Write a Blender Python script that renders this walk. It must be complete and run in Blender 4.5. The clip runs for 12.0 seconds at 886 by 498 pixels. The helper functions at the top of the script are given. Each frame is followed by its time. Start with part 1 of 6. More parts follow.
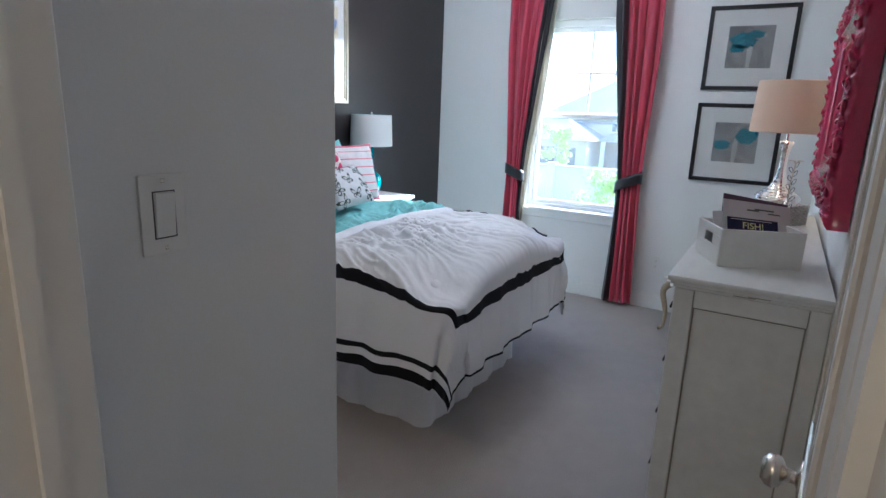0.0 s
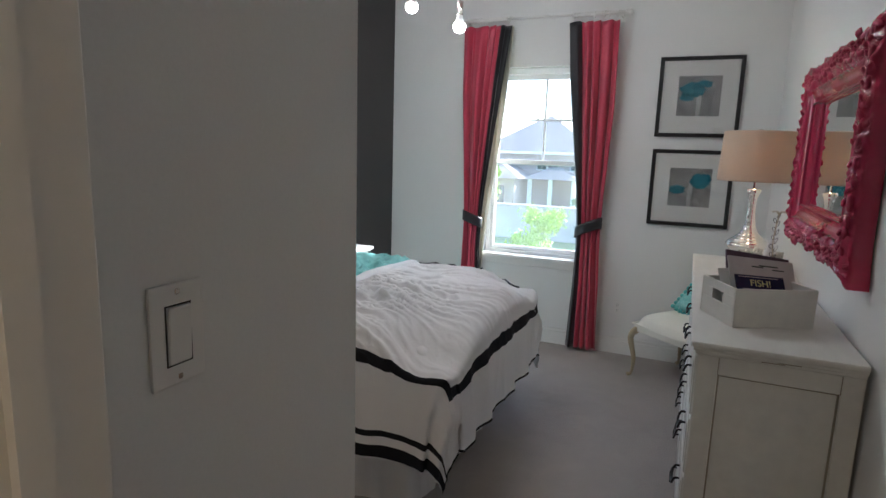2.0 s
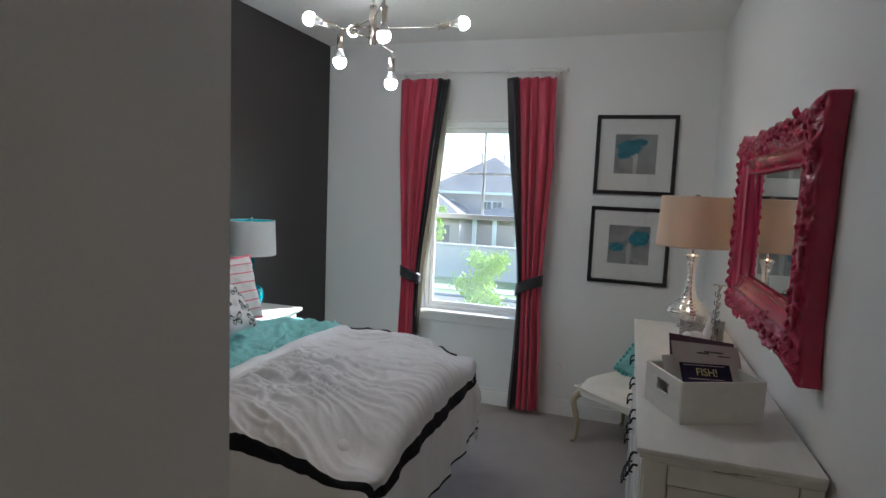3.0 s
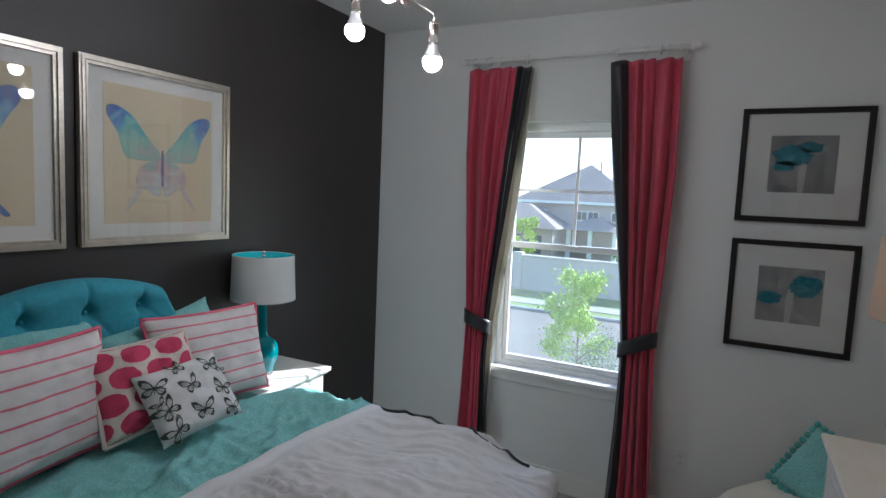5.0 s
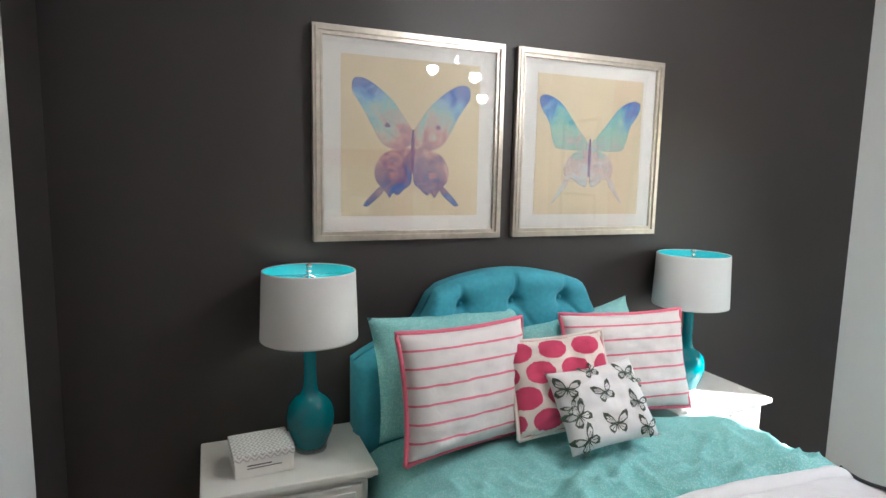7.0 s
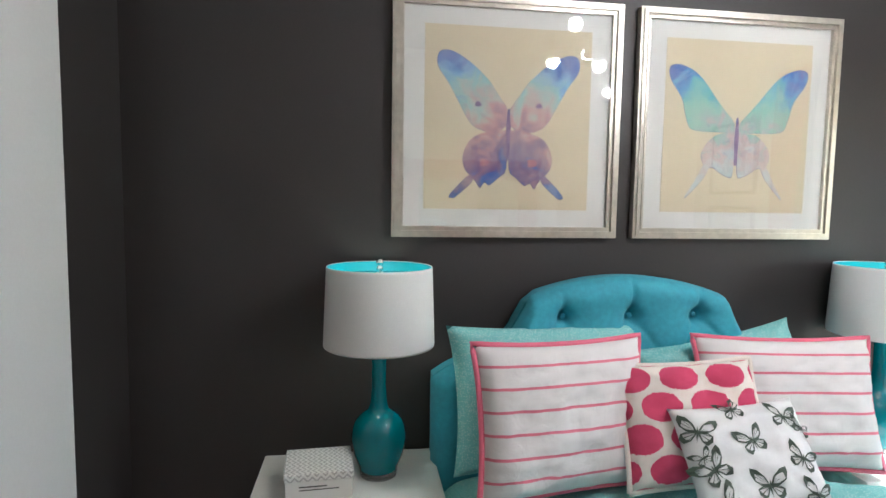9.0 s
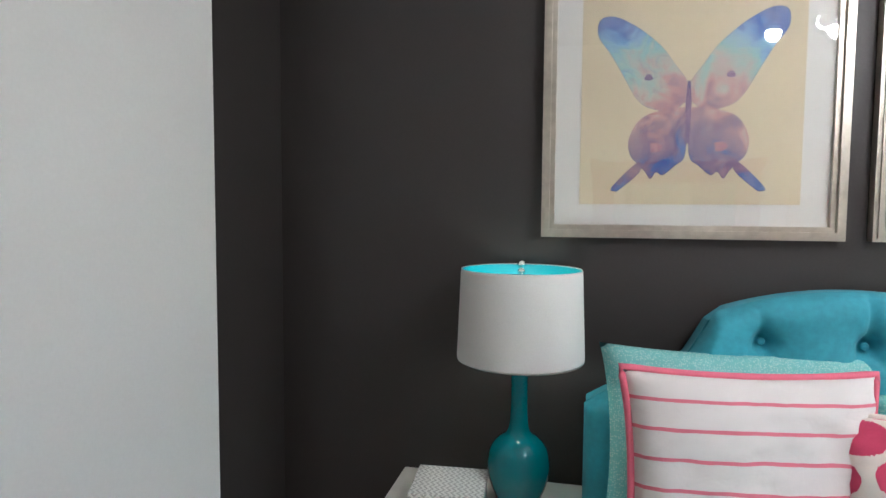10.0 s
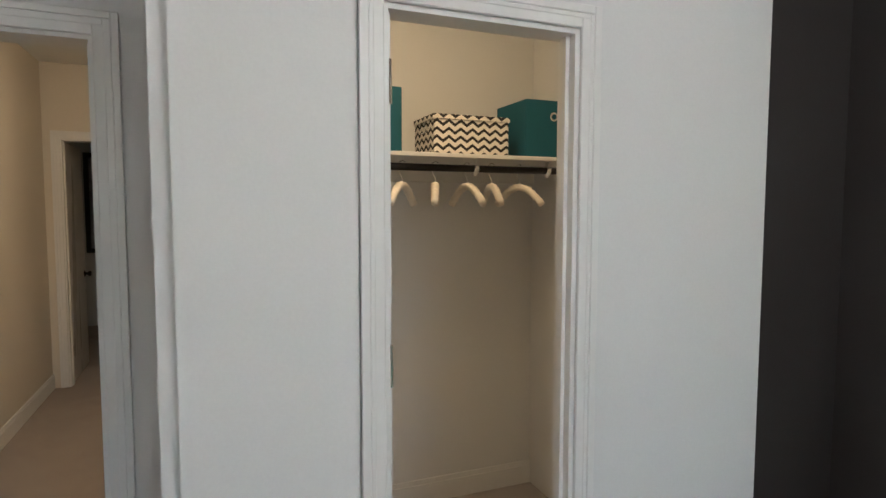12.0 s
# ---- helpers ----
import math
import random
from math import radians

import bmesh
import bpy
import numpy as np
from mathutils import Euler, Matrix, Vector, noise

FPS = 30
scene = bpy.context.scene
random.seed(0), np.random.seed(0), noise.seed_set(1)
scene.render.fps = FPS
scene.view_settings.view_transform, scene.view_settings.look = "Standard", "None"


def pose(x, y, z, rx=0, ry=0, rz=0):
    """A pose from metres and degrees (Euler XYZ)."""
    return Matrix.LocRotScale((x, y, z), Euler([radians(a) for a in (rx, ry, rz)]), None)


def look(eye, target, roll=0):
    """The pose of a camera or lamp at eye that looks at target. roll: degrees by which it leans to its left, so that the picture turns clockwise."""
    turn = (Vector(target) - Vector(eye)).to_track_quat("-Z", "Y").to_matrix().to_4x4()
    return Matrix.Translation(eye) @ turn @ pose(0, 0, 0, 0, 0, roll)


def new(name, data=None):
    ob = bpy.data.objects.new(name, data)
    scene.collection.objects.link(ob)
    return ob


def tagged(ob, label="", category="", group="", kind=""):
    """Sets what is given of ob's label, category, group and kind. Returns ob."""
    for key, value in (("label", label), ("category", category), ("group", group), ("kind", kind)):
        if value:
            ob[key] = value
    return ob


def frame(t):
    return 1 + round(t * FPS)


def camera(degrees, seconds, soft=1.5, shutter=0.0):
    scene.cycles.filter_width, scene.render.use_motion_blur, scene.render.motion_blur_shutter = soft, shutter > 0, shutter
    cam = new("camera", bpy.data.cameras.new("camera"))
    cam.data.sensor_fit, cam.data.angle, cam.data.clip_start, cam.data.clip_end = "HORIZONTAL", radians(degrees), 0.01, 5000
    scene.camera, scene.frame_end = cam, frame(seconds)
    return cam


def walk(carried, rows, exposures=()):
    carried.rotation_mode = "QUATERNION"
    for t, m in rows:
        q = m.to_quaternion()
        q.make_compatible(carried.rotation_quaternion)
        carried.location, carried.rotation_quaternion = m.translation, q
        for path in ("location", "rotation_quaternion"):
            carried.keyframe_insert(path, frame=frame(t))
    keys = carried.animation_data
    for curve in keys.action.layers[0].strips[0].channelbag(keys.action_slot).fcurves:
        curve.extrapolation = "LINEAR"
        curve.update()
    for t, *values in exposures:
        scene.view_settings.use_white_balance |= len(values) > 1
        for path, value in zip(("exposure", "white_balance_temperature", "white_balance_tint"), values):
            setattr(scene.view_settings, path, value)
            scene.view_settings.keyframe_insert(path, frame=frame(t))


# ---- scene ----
cam = camera(75.25, 12.0)
PATH = [
    (0.0, pose(-0.0247, -0.8542, 1.4819, 76.303, -2.174, 30.617)),
    (0.5, pose(-0.1731, -0.8079, 1.4989, 76.539, -2.145, 33.076)),
    (1.0, pose(-0.2852, -0.8268, 1.5363, 76.629, -2.573, 31.409)),
    (1.5, pose(-0.3213, -0.8270, 1.5400, 77.753, -2.577, 27.375)),
    (2.0, pose(-0.3262, -0.7884, 1.5383, 80.223, -1.830, 23.445)),
    (2.5, pose(-0.3244, -0.7270, 1.5963, 82.474, -2.173, 20.882)),
    (2.7, pose(-0.3124, -0.6659, 1.6270, 83.526, -2.338, 19.698)),
    (4.3, pose(-0.6624, 0.1434, 1.7623, 84.928, -2.620, 15.494)),
    (4.5, pose(-0.5728, 0.2707, 1.7783, 84.635, -2.539, 20.112)),
    (5.0, pose(-0.5882, 0.4637, 1.7495, 84.575, -2.507, 27.395)),
    (5.5, pose(-0.6644, 0.5957, 1.7314, 84.175, -2.308, 34.251)),
    (6.0, pose(-0.7845, 0.6790, 1.7070, 84.017, -1.910, 43.400)),
    (6.5, pose(-0.7884, 0.6917, 1.7219, 82.996, -1.416, 57.045)),
    (7.0, pose(-0.8139, 0.6576, 1.7234, 82.723, -1.140, 67.862)),
    (7.5, pose(-0.8192, 0.6442, 1.7071, 83.084, -0.950, 73.686)),
    (7.7, pose(-0.8226, 0.6477, 1.7056, 83.072, -0.999, 75.439)),
    (9.3, pose(-1.1154, 0.9700, 1.5928, 85.805, -0.947, 85.480)),
    (9.5, pose(-1.1555, 1.0157, 1.6074, 84.883, -0.675, 90.342)),
    (10.0, pose(-1.2378, 1.0634, 1.5548, 86.374, -0.410, 102.728)),
    (10.5, pose(-1.3106, 1.1423, 1.5502, 86.444, 0.298, 116.704)),
    (11.0, pose(-1.2375, 1.2626, 1.5390, 87.166, 0.169, 134.892)),
    (11.5, pose(-1.1772, 1.2761, 1.5438, 86.789, -0.035, 147.976)),
    (12.0, pose(-1.0397, 1.3742, 1.5595, 86.084, -0.074, 158.058)),
]
EXPOSURES = [(0.0, 2.97, 4850, 10), (0.5, 2.9, 5000, 10), (1.5, 2.73, 5350, 10), (2.5, 2.3, 5450, 9), (4.5, 1.72, 5350, 10), (5.5, 1.7, 5350, 10), (6.5, 2.45, 5600, 10), (7.0, 3.0, 5700, 10), (9.5, 3.1, 5550, 9), (10.5, 3.2, 5550, 10), (11.0, 3.25, 5600, 10), (11.5, 3.08, 5650, 10), (12.0, 3.05, 5650, 9)]
walk(cam, PATH, EXPOSURES)

# ---- main measures of the room, in metres ----
XB, XM = -2.78, 0.173        # accent wall, mirror wall
YW, YC, YD = 3.76, 0.235, -0.5  # window wall, closet wall, door wall
XO = -0.94                  # wall with the light switch
CEIL = 2.795
WT = 0.12                    # thickness of inner walls
CW = 0.07                    # thickness of the closet wall
CLOSET_BACK = -1.42
HALL_END, HALL_X0, HALL_X1 = -4.45, -1.15, 0.27
DOOR_X0, DOOR_X1, DOOR_H = -0.747, 0.04, 2.04
CLO_X0, CLO_X1, CLO_H = -1.838, -1.368, 1.975
WIN_X0, WIN_X1, WIN_Z0, WIN_Z1 = -1.9, -1.02, 0.7, 2.2

# ---- world and sun ----
SUN_DIR = Vector((-0.76, -1.0, -0.84)).normalized()
world = bpy.data.worlds.new("world")
scene.world = world
world.use_nodes = True
wn = world.node_tree.nodes
wl = world.node_tree.links
sky = wn.new("ShaderNodeTexSky")
sky.sky_type = 'NISHITA'
sky.sun_disc = False
sky.sun_elevation = math.asin(-SUN_DIR.z)
sky.sun_rotation = math.atan2(-SUN_DIR.x, -SUN_DIR.y)
wl.new(sky.outputs[0], wn["Background"].inputs[0])
wn["Background"].inputs[1].default_value = 0.14

sun = new("sun", bpy.data.lights.new("sun", 'SUN'))
sun.data.energy = 3.6
sun.data.angle = radians(0.6)
sun.data.color = (1.0, 0.94, 0.85)
sun.matrix_world = look((0, 0, 0), SUN_DIR)

BULB_GLOW = 30.0
LAMP_GLOW = 8.5

# ---- materials ----
def principled(name):
    m = bpy.data.materials.new(name)
    m.use_nodes = True
    nt = m.node_tree
    return m, nt, nt.nodes["Principled BSDF"]


def link(nt, a, b):
    nt.links.new(a, b)


def ramp(nt, fac, stops):
    r = nt.nodes.new("ShaderNodeValToRGB")
    els = r.color_ramp.elements
    while len(els) < len(stops):
        els.new(0.5)
    for e, (p, c) in zip(els, stops):
        e.position = p
        e.color = (*c, 1)
    link(nt, fac, r.inputs[0])
    return r.outputs[0]


def coords(nt, kind="Object", scale=(1, 1, 1), rot=(0, 0, 0)):
    c = nt.nodes.new("ShaderNodeTexCoord")
    mp = nt.nodes.new("ShaderNodeMapping")
    mp.inputs["Scale"].default_value = scale
    mp.inputs["Rotation"].default_value = rot
    link(nt, c.outputs[kind], mp.inputs[0])
    return mp.outputs[0]


def noise_tex(nt, vec, scale, detail=4.0, rough=0.55, distort=0.0):
    n = nt.nodes.new("ShaderNodeTexNoise")
    n.inputs["Scale"].default_value = scale
    n.inputs["Detail"].default_value = detail
    n.inputs["Roughness"].default_value = rough
    n.inputs["Distortion"].default_value = distort
    link(nt, vec, n.inputs["Vector"])
    return n.outputs["Fac"]


def calc(nt, op, a, b=None, c=None):
    n = nt.nodes.new("ShaderNodeMath")
    n.operation = op
    for i, v in enumerate((a, b, c)):
        if v is None:
            continue
        if isinstance(v, (int, float)):
            n.inputs[i].default_value = v
        else:
            link(nt, v, n.inputs[i])
    return n.outputs[0]


def mix(nt, fac, a, b, mode='MIX'):
    n = nt.nodes.new("ShaderNodeMix")
    n.data_type, n.blend_type = 'RGBA', mode
    for i, v in ((0, fac), (6, a), (7, b)):
        if isinstance(v, (int, float)):
            n.inputs[i].default_value = v
        elif isinstance(v, tuple):
            n.inputs[i].default_value = (*v, 1)
        else:
            link(nt, v, n.inputs[i])
    return n.outputs[2]


def bump(nt, bsdf, height, strength, dist):
    b = nt.nodes.new("ShaderNodeBump")
    b.inputs["Strength"].default_value = strength
    b.inputs["Distance"].default_value = dist
    link(nt, height, b.inputs["Height"])
    link(nt, b.outputs[0], bsdf.inputs["Normal"])


def surface(name, col, rough=0.6, vary=0.12, grain=60.0, stain=1.6, bumps=(0.15, 0.002), metal=0.0, stretch=(1, 1, 1), sheen=0.0, kind="Object", spec=0.5):
    """A plain surface with grain and broad stains at real size."""
    m, nt, b = principled(name)
    v = coords(nt, kind, stretch)
    fine = noise_tex(nt, v, grain, 5)
    broad = noise_tex(nt, v, stain, 3)
    dark = tuple(c * (1 - vary) for c in col)
    light = tuple(min(1, c * (1 + vary)) for c in col)
    both = calc(nt, 'ADD', calc(nt, 'MULTIPLY', fine, 0.5), calc(nt, 'MULTIPLY', broad, 0.5))
    link(nt, ramp(nt, both, [(0.3, dark), (0.7, light)]), b.inputs["Base Color"])
    b.inputs["Metallic"].default_value = metal
    b.inputs["Specular IOR Level"].default_value = spec
    b.inputs["Sheen Weight"].default_value = sheen
    link(nt, calc(nt, 'ADD', calc(nt, 'MULTIPLY', broad, 0.15), rough - 0.07), b.inputs["Roughness"])
    if bumps:
        bump(nt, b, fine, bumps[0], bumps[1])
    return m


M = {}
M["wall"] = surface("wall_paint", (0.73, 0.725, 0.705), 0.75, 0.035, 150, 0.8, (0.12, 0.0015))
M["ceiling"] = surface("ceiling_paint", (0.78, 0.77, 0.74), 0.85, 0.03, 120, 0.8, (0.15, 0.002))
M["black_wall"] = surface("accent_paint", (0.035, 0.030, 0.0285), 0.48, 0.12, 150, 0.9, (0.2, 0.0015))
M["trim"] = surface("trim_paint", (0.76, 0.75, 0.72), 0.4, 0.03, 40, 1.5, (0.05, 0.001))
M["hall"] = surface("hall_paint", (0.68, 0.62, 0.52), 0.8, 0.04, 150, 0.8, (0.12, 0.0015))
M["door"] = surface("door_paint", (0.70, 0.68, 0.65), 0.28, 0.04, 30, 1.5, (0.05, 0.001), stretch=(3, 3, 0.3))
M["white_wood"] = surface("painted_wood", (0.74, 0.73, 0.69), 0.42, 0.06, 26, 2.5, (0.12, 0.001), stretch=(1, 1, 1))
M["worn_wood"] = surface("distressed_wood", (0.66, 0.65, 0.61), 0.5, 0.1, 22, 3.0, (0.2, 0.001), stretch=(1, 0.3, 1))
M["groove"] = surface("antiqued_groove", (0.27, 0.24, 0.19), 0.7, 0.2, 60, 4, (0.2, 0.001))
M["dark_metal"] = surface("dark_bronze", (0.03, 0.028, 0.026), 0.35, 0.2, 80, 5, None, metal=0.8)
M["nickel"] = surface("brushed_nickel", (0.62, 0.57, 0.50), 0.26, 0.08, 120, 4, (0.1, 0.0005), metal=1.0, stretch=(1, 1, 0.05))
M["chrome"] = surface("chrome", (0.82, 0.81, 0.79), 0.07, 0.03, 60, 4, None, metal=1.0)
M["silver_frame"] = surface("silver_leaf", (0.56, 0.52, 0.45), 0.36, 0.2, 45, 6, (0.2, 0.001), metal=0.85)
M["black_frame"] = surface("black_lacquer", (0.012, 0.011, 0.011), 0.32, 0.2, 50, 5, (0.08, 0.0005))
M["mat_board"] = surface("mat_board", (0.68, 0.67, 0.645), 0.9, 0.02, 200, 2, (0.1, 0.0005))
M["paper"] = surface("watercolour_paper", (0.62, 0.54, 0.385), 0.9, 0.06, 90, 7, (0.3, 0.0006))
M["pompom"] = surface("teal_wool", (0.13, 0.42, 0.40), 0.95, 0.2, 300, 20, (0.6, 0.004))
M["teal_velvet"] = surface("teal_velvet", (0.05, 0.31, 0.40), 0.75, 0.2, 60, 7, (0.2, 0.001), sheen=0.08)
M["teal_glaze"] = surface("teal_glaze", (0.003, 0.145, 0.17), 0.1, 0.18, 12, 5, None)
M["teal_box"] = surface("teal_fabric_box", (0.006, 0.085, 0.12), 0.8, 0.15, 300, 4, (0.3, 0.001))
M["white_cloth"] = surface("white_cotton", (0.72, 0.71, 0.71), 0.85, 0.04, 160, 5, (0.25, 0.001))
M["cream_cloth"] = surface("cream_upholstery", (0.80, 0.77, 0.69), 0.85, 0.06, 200, 6, (0.3, 0.001))
M["lining"] = surface("curtain_lining", (0.62, 0.58, 0.47), 0.9, 0.05, 200, 5, (0.2, 0.001))
M["black_cloth"] = surface("black_satin", (0.012, 0.011, 0.014), 0.42, 0.25, 160, 8, (0.2, 0.001), stretch=(1, 1, 0.2), sheen=0.2)
M["pink_cloth"] = surface("raspberry_satin", (0.46, 0.035, 0.075), 0.48, 0.12, 180, 7, (0.2, 0.001), stretch=(1, 1, 0.15), sheen=0.3)
M["pink_trim"] = surface("pink_piping", (0.75, 0.16, 0.24), 0.8, 0.08, 200, 6, (0.2, 0.001))
M["pink_gloss"] = surface("raspberry_gloss_paint", (0.40, 0.022, 0.07), 0.16, 0.14, 50, 8, (0.12, 0.002))
M["hanger"] = surface("padded_satin", (0.76, 0.69, 0.57), 0.55, 0.1, 90, 9, (0.3, 0.001))
M["china"] = surface("white_glazed_china", (0.80, 0.78, 0.76), 0.08, 0.03, 20, 6, None)
M["gold"] = surface("gold_paint", (0.60, 0.42, 0.16), 0.3, 0.1, 60, 6, None, metal=1.0)
M["silver_weave"] = surface("silver_woven_cord", (0.46, 0.435, 0.40), 0.3, 0.45, 300, 30, (0.8, 0.004), metal=0.6)
M["plastic"] = surface("white_plastic", (0.74, 0.73, 0.70), 0.3, 0.02, 30, 3, None)
M["slot"] = surface("dark_slot", (0.05, 0.05, 0.05), 0.6, 0.1, 30, 3, None)
M["wood_leg"] = surface("limed_oak", (0.42, 0.34, 0.22), 0.5, 0.2, 30, 5, (0.2, 0.001), stretch=(1, 1, 0.2))
M["vinyl"] = surface("window_vinyl", (0.80, 0.80, 0.79), 0.35, 0.02, 30, 3, None)
M["magazine_dark"] = surface("navy_cover", (0.012, 0.022, 0.06), 0.25, 0.3, 30, 8, None)
M["magazine_light"] = surface("grey_cover", (0.55, 0.54, 0.51), 0.3, 0.1, 30, 8, None)
M["magazine_plum"] = surface("plum_cover", (0.07, 0.04, 0.06), 0.3, 0.2, 30, 8, None)
M["ink"] = surface("pale_ink", (0.62, 0.66, 0.30), 0.5, 0.05, 60, 4, None)
M["dark_ink"] = surface("dark_ink", (0.05, 0.07, 0.05), 0.6, 0.1, 60, 4, None)
M["cabinet_white"] = M["white_wood"]


def carpet(name, col):
    m, nt, b = principled(name)
    v = coords(nt)
    vo = nt.nodes.new("ShaderNodeTexVoronoi")
    vo.inputs["Scale"].default_value = 220
    link(nt, v, vo.inputs["Vector"])
    loops = noise_tex(nt, v, 420, 4)
    broad = noise_tex(nt, v, 1.8, 4, 0.6, 0.4)
    foot = noise_tex(nt, v, 7.0, 3, 0.6, 1.0)
    tone = calc(nt, 'ADD', calc(nt, 'MULTIPLY', loops, 0.5), calc(nt, 'ADD', calc(nt, 'MULTIPLY', broad, 0.3), calc(nt, 'MULTIPLY', foot, 0.2)))
    link(nt, ramp(nt, tone, [(0.3, tuple(c * 0.78 for c in col)), (0.7, tuple(c * 1.18 for c in col))]), b.inputs["Base Color"])
    b.inputs["Roughness"].default_value = 0.98
    b.inputs["Specular IOR Level"].default_value = 0.1
    b.inputs["Sheen Weight"].default_value = 0.2
    bump(nt, b, calc(nt, 'ADD', vo.outputs["Distance"], loops), 0.7, 0.006)
    return m


M["carpet"] = carpet("carpet_loop", (0.40, 0.36, 0.33))
M["hall_carpet"] = carpet("hall_carpet_loop", (0.36, 0.30, 0.25))


def glowing(name, col, strength):
    m, nt, b = principled(name)
    b.inputs["Base Color"].default_value = (*col, 1)
    b.inputs["Emission Color"].default_value = (*col, 1)
    b.inputs["Emission Strength"].default_value = strength
    b.inputs["Roughness"].default_value = 0.3
    return m


M["bulb"] = glowing("lit_bulb", (1.0, 0.90, 0.80), BULB_GLOW)
M["warm_bulb"] = glowing("warm_bulb", (1.0, 0.72, 0.42), LAMP_GLOW)
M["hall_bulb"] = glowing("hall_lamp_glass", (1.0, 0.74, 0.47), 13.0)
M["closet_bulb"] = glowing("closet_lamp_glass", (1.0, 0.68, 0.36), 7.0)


def pane(name, tint=(1, 1, 1), gloss=1.0, haze=0.0):
    m = bpy.data.materials.new(name)
    m.use_nodes = True
    nt = m.node_tree
    nt.nodes.remove(nt.nodes["Principled BSDF"])
    t = nt.nodes.new("ShaderNodeBsdfTransparent")
    t.inputs[0].default_value = (*tint, 1)
    g = nt.nodes.new("ShaderNodeBsdfGlossy")
    g.inputs["Roughness"].default_value = 0.01
    f = nt.nodes.new("ShaderNodeLayerWeight")
    f.inputs[0].default_value = 0.5
    s = nt.nodes.new("ShaderNodeMixShader")
    schlick = calc(nt, 'ADD', calc(nt, 'MULTIPLY', calc(nt, 'POWER', f.outputs["Facing"], 5.0), 0.45), 0.022)
    link(nt, calc(nt, 'MULTIPLY', schlick, gloss), s.inputs[0])
    link(nt, t.outputs[0], s.inputs[1])
    link(nt, g.outputs[0], s.inputs[2])
    last = s.outputs[0]
    # whitish translucent layer that imitates the bright haze over the outdoor view
    if haze:
        tr = nt.nodes.new("ShaderNodeBsdfTranslucent")
        tr.inputs[0].default_value = (0.85, 0.87, 0.88, 1)
        film = nt.nodes.new("ShaderNodeMixShader")
        link(nt, calc(nt, 'MULTIPLY', noise_tex(nt, coords(nt), 5.0, 4), 2 * haze), film.inputs[0])
        link(nt, last, film.inputs[1])
        link(nt, tr.outputs[0], film.inputs[2])
        last = film.outputs[0]
    link(nt, last, nt.nodes["Material Output"].inputs[0])
    return m


M["glass"] = pane("window_glass", (0.97, 0.99, 0.98), 1.0, 0.022)
M["screened_glass"] = pane("screened_window_glass", (0.94, 0.96, 0.95), 1.0, 0.028)
M["picture_glass"] = pane("picture_glass", (0.99, 0.99, 0.99), 2.2)
m_, nt_, b_ = principled("mirror_silver")
b_.inputs["Base Color"].default_value = (0.88, 0.9, 0.89, 1)
b_.inputs["Metallic"].default_value, b_.inputs["Roughness"].default_value = 1.0, 0.015
M["mirror"] = m_


def shade_cloth(name, col, through_light):
    """Lampshade fabric that lets a part of its bulb's light through."""
    m = bpy.data.materials.new(name)
    m.use_nodes = True
    nt = m.node_tree
    b = nt.nodes["Principled BSDF"]
    v = coords(nt)
    n1 = noise_tex(nt, v, 350, 3)
    link(nt, ramp(nt, n1, [(0.3, tuple(c * 0.93 for c in col)), (0.7, col)]), b.inputs["Base Color"])
    b.inputs["Roughness"].default_value = 0.9
    tr = nt.nodes.new("ShaderNodeBsdfTranslucent")
    tr.inputs[0].default_value = (*col, 1)
    s = nt.nodes.new("ShaderNodeMixShader")
    s.inputs[0].default_value = through_light
    link(nt, b.outputs[0], s.inputs[1])
    link(nt, tr.outputs[0], s.inputs[2])
    link(nt, s.outputs[0], nt.nodes["Material Output"].inputs[0])
    bump(nt, b, n1, 0.2, 0.0006)
    return m


M["shade_white"] = shade_cloth("white_linen_shade", (0.78, 0.77, 0.75), 0.12)
M["shade_teal"] = surface("aqua_shade_lining", (0.02, 0.36, 0.44), 0.5, 0.05, 90, 6, None)
M["lining"] = shade_cloth("sunlit_curtain_lining", (0.72, 0.69, 0.60), 0.22)
M["shade_tan"] = shade_cloth("oatmeal_linen_shade", (0.60, 0.50, 0.41), 0.32)


# patterned cloth; each mesh carries its flat size in metres as UV
def uv_split(nt):
    c = nt.nodes.new("ShaderNodeUVMap")
    s = nt.nodes.new("ShaderNodeSeparateXYZ")
    link(nt, c.outputs[0], s.inputs[0])
    return c.outputs[0], s.outputs[0], s.outputs[1]


def cloth_finish(nt, b, uv, col):
    weave = noise_tex(nt, uv, 900, 3)
    link(nt, mix(nt, calc(nt, 'MULTIPLY', weave, 0.25), col, (0.5, 0.5, 0.5), 'MULTIPLY'), b.inputs["Base Color"])
    b.inputs["Roughness"].default_value = 0.9
    b.inputs["Specular IOR Level"].default_value = 0.2
    creases = noise_tex(nt, uv, 14, 4, 0.6, 1.5)
    bump(nt, b, calc(nt, 'ADD', creases, calc(nt, 'MULTIPLY', weave, 0.15)), 0.35, 0.008)


def teal_dotted():
    m, nt, b = principled("teal_dotted_cotton")
    uv, u, v = uv_split(nt)
    vo = nt.nodes.new("ShaderNodeTexVoronoi")
    vo.inputs["Scale"].default_value = 230
    vo.inputs["Randomness"].default_value = 0.55
    link(nt, uv, vo.inputs["Vector"])
    dots = ramp(nt, vo.outputs["Distance"], [(0.26, (0.47, 0.70, 0.67)), (0.46, (0.23, 0.55, 0.54))])
    cloth_finish(nt, b, uv, dots)
    return m


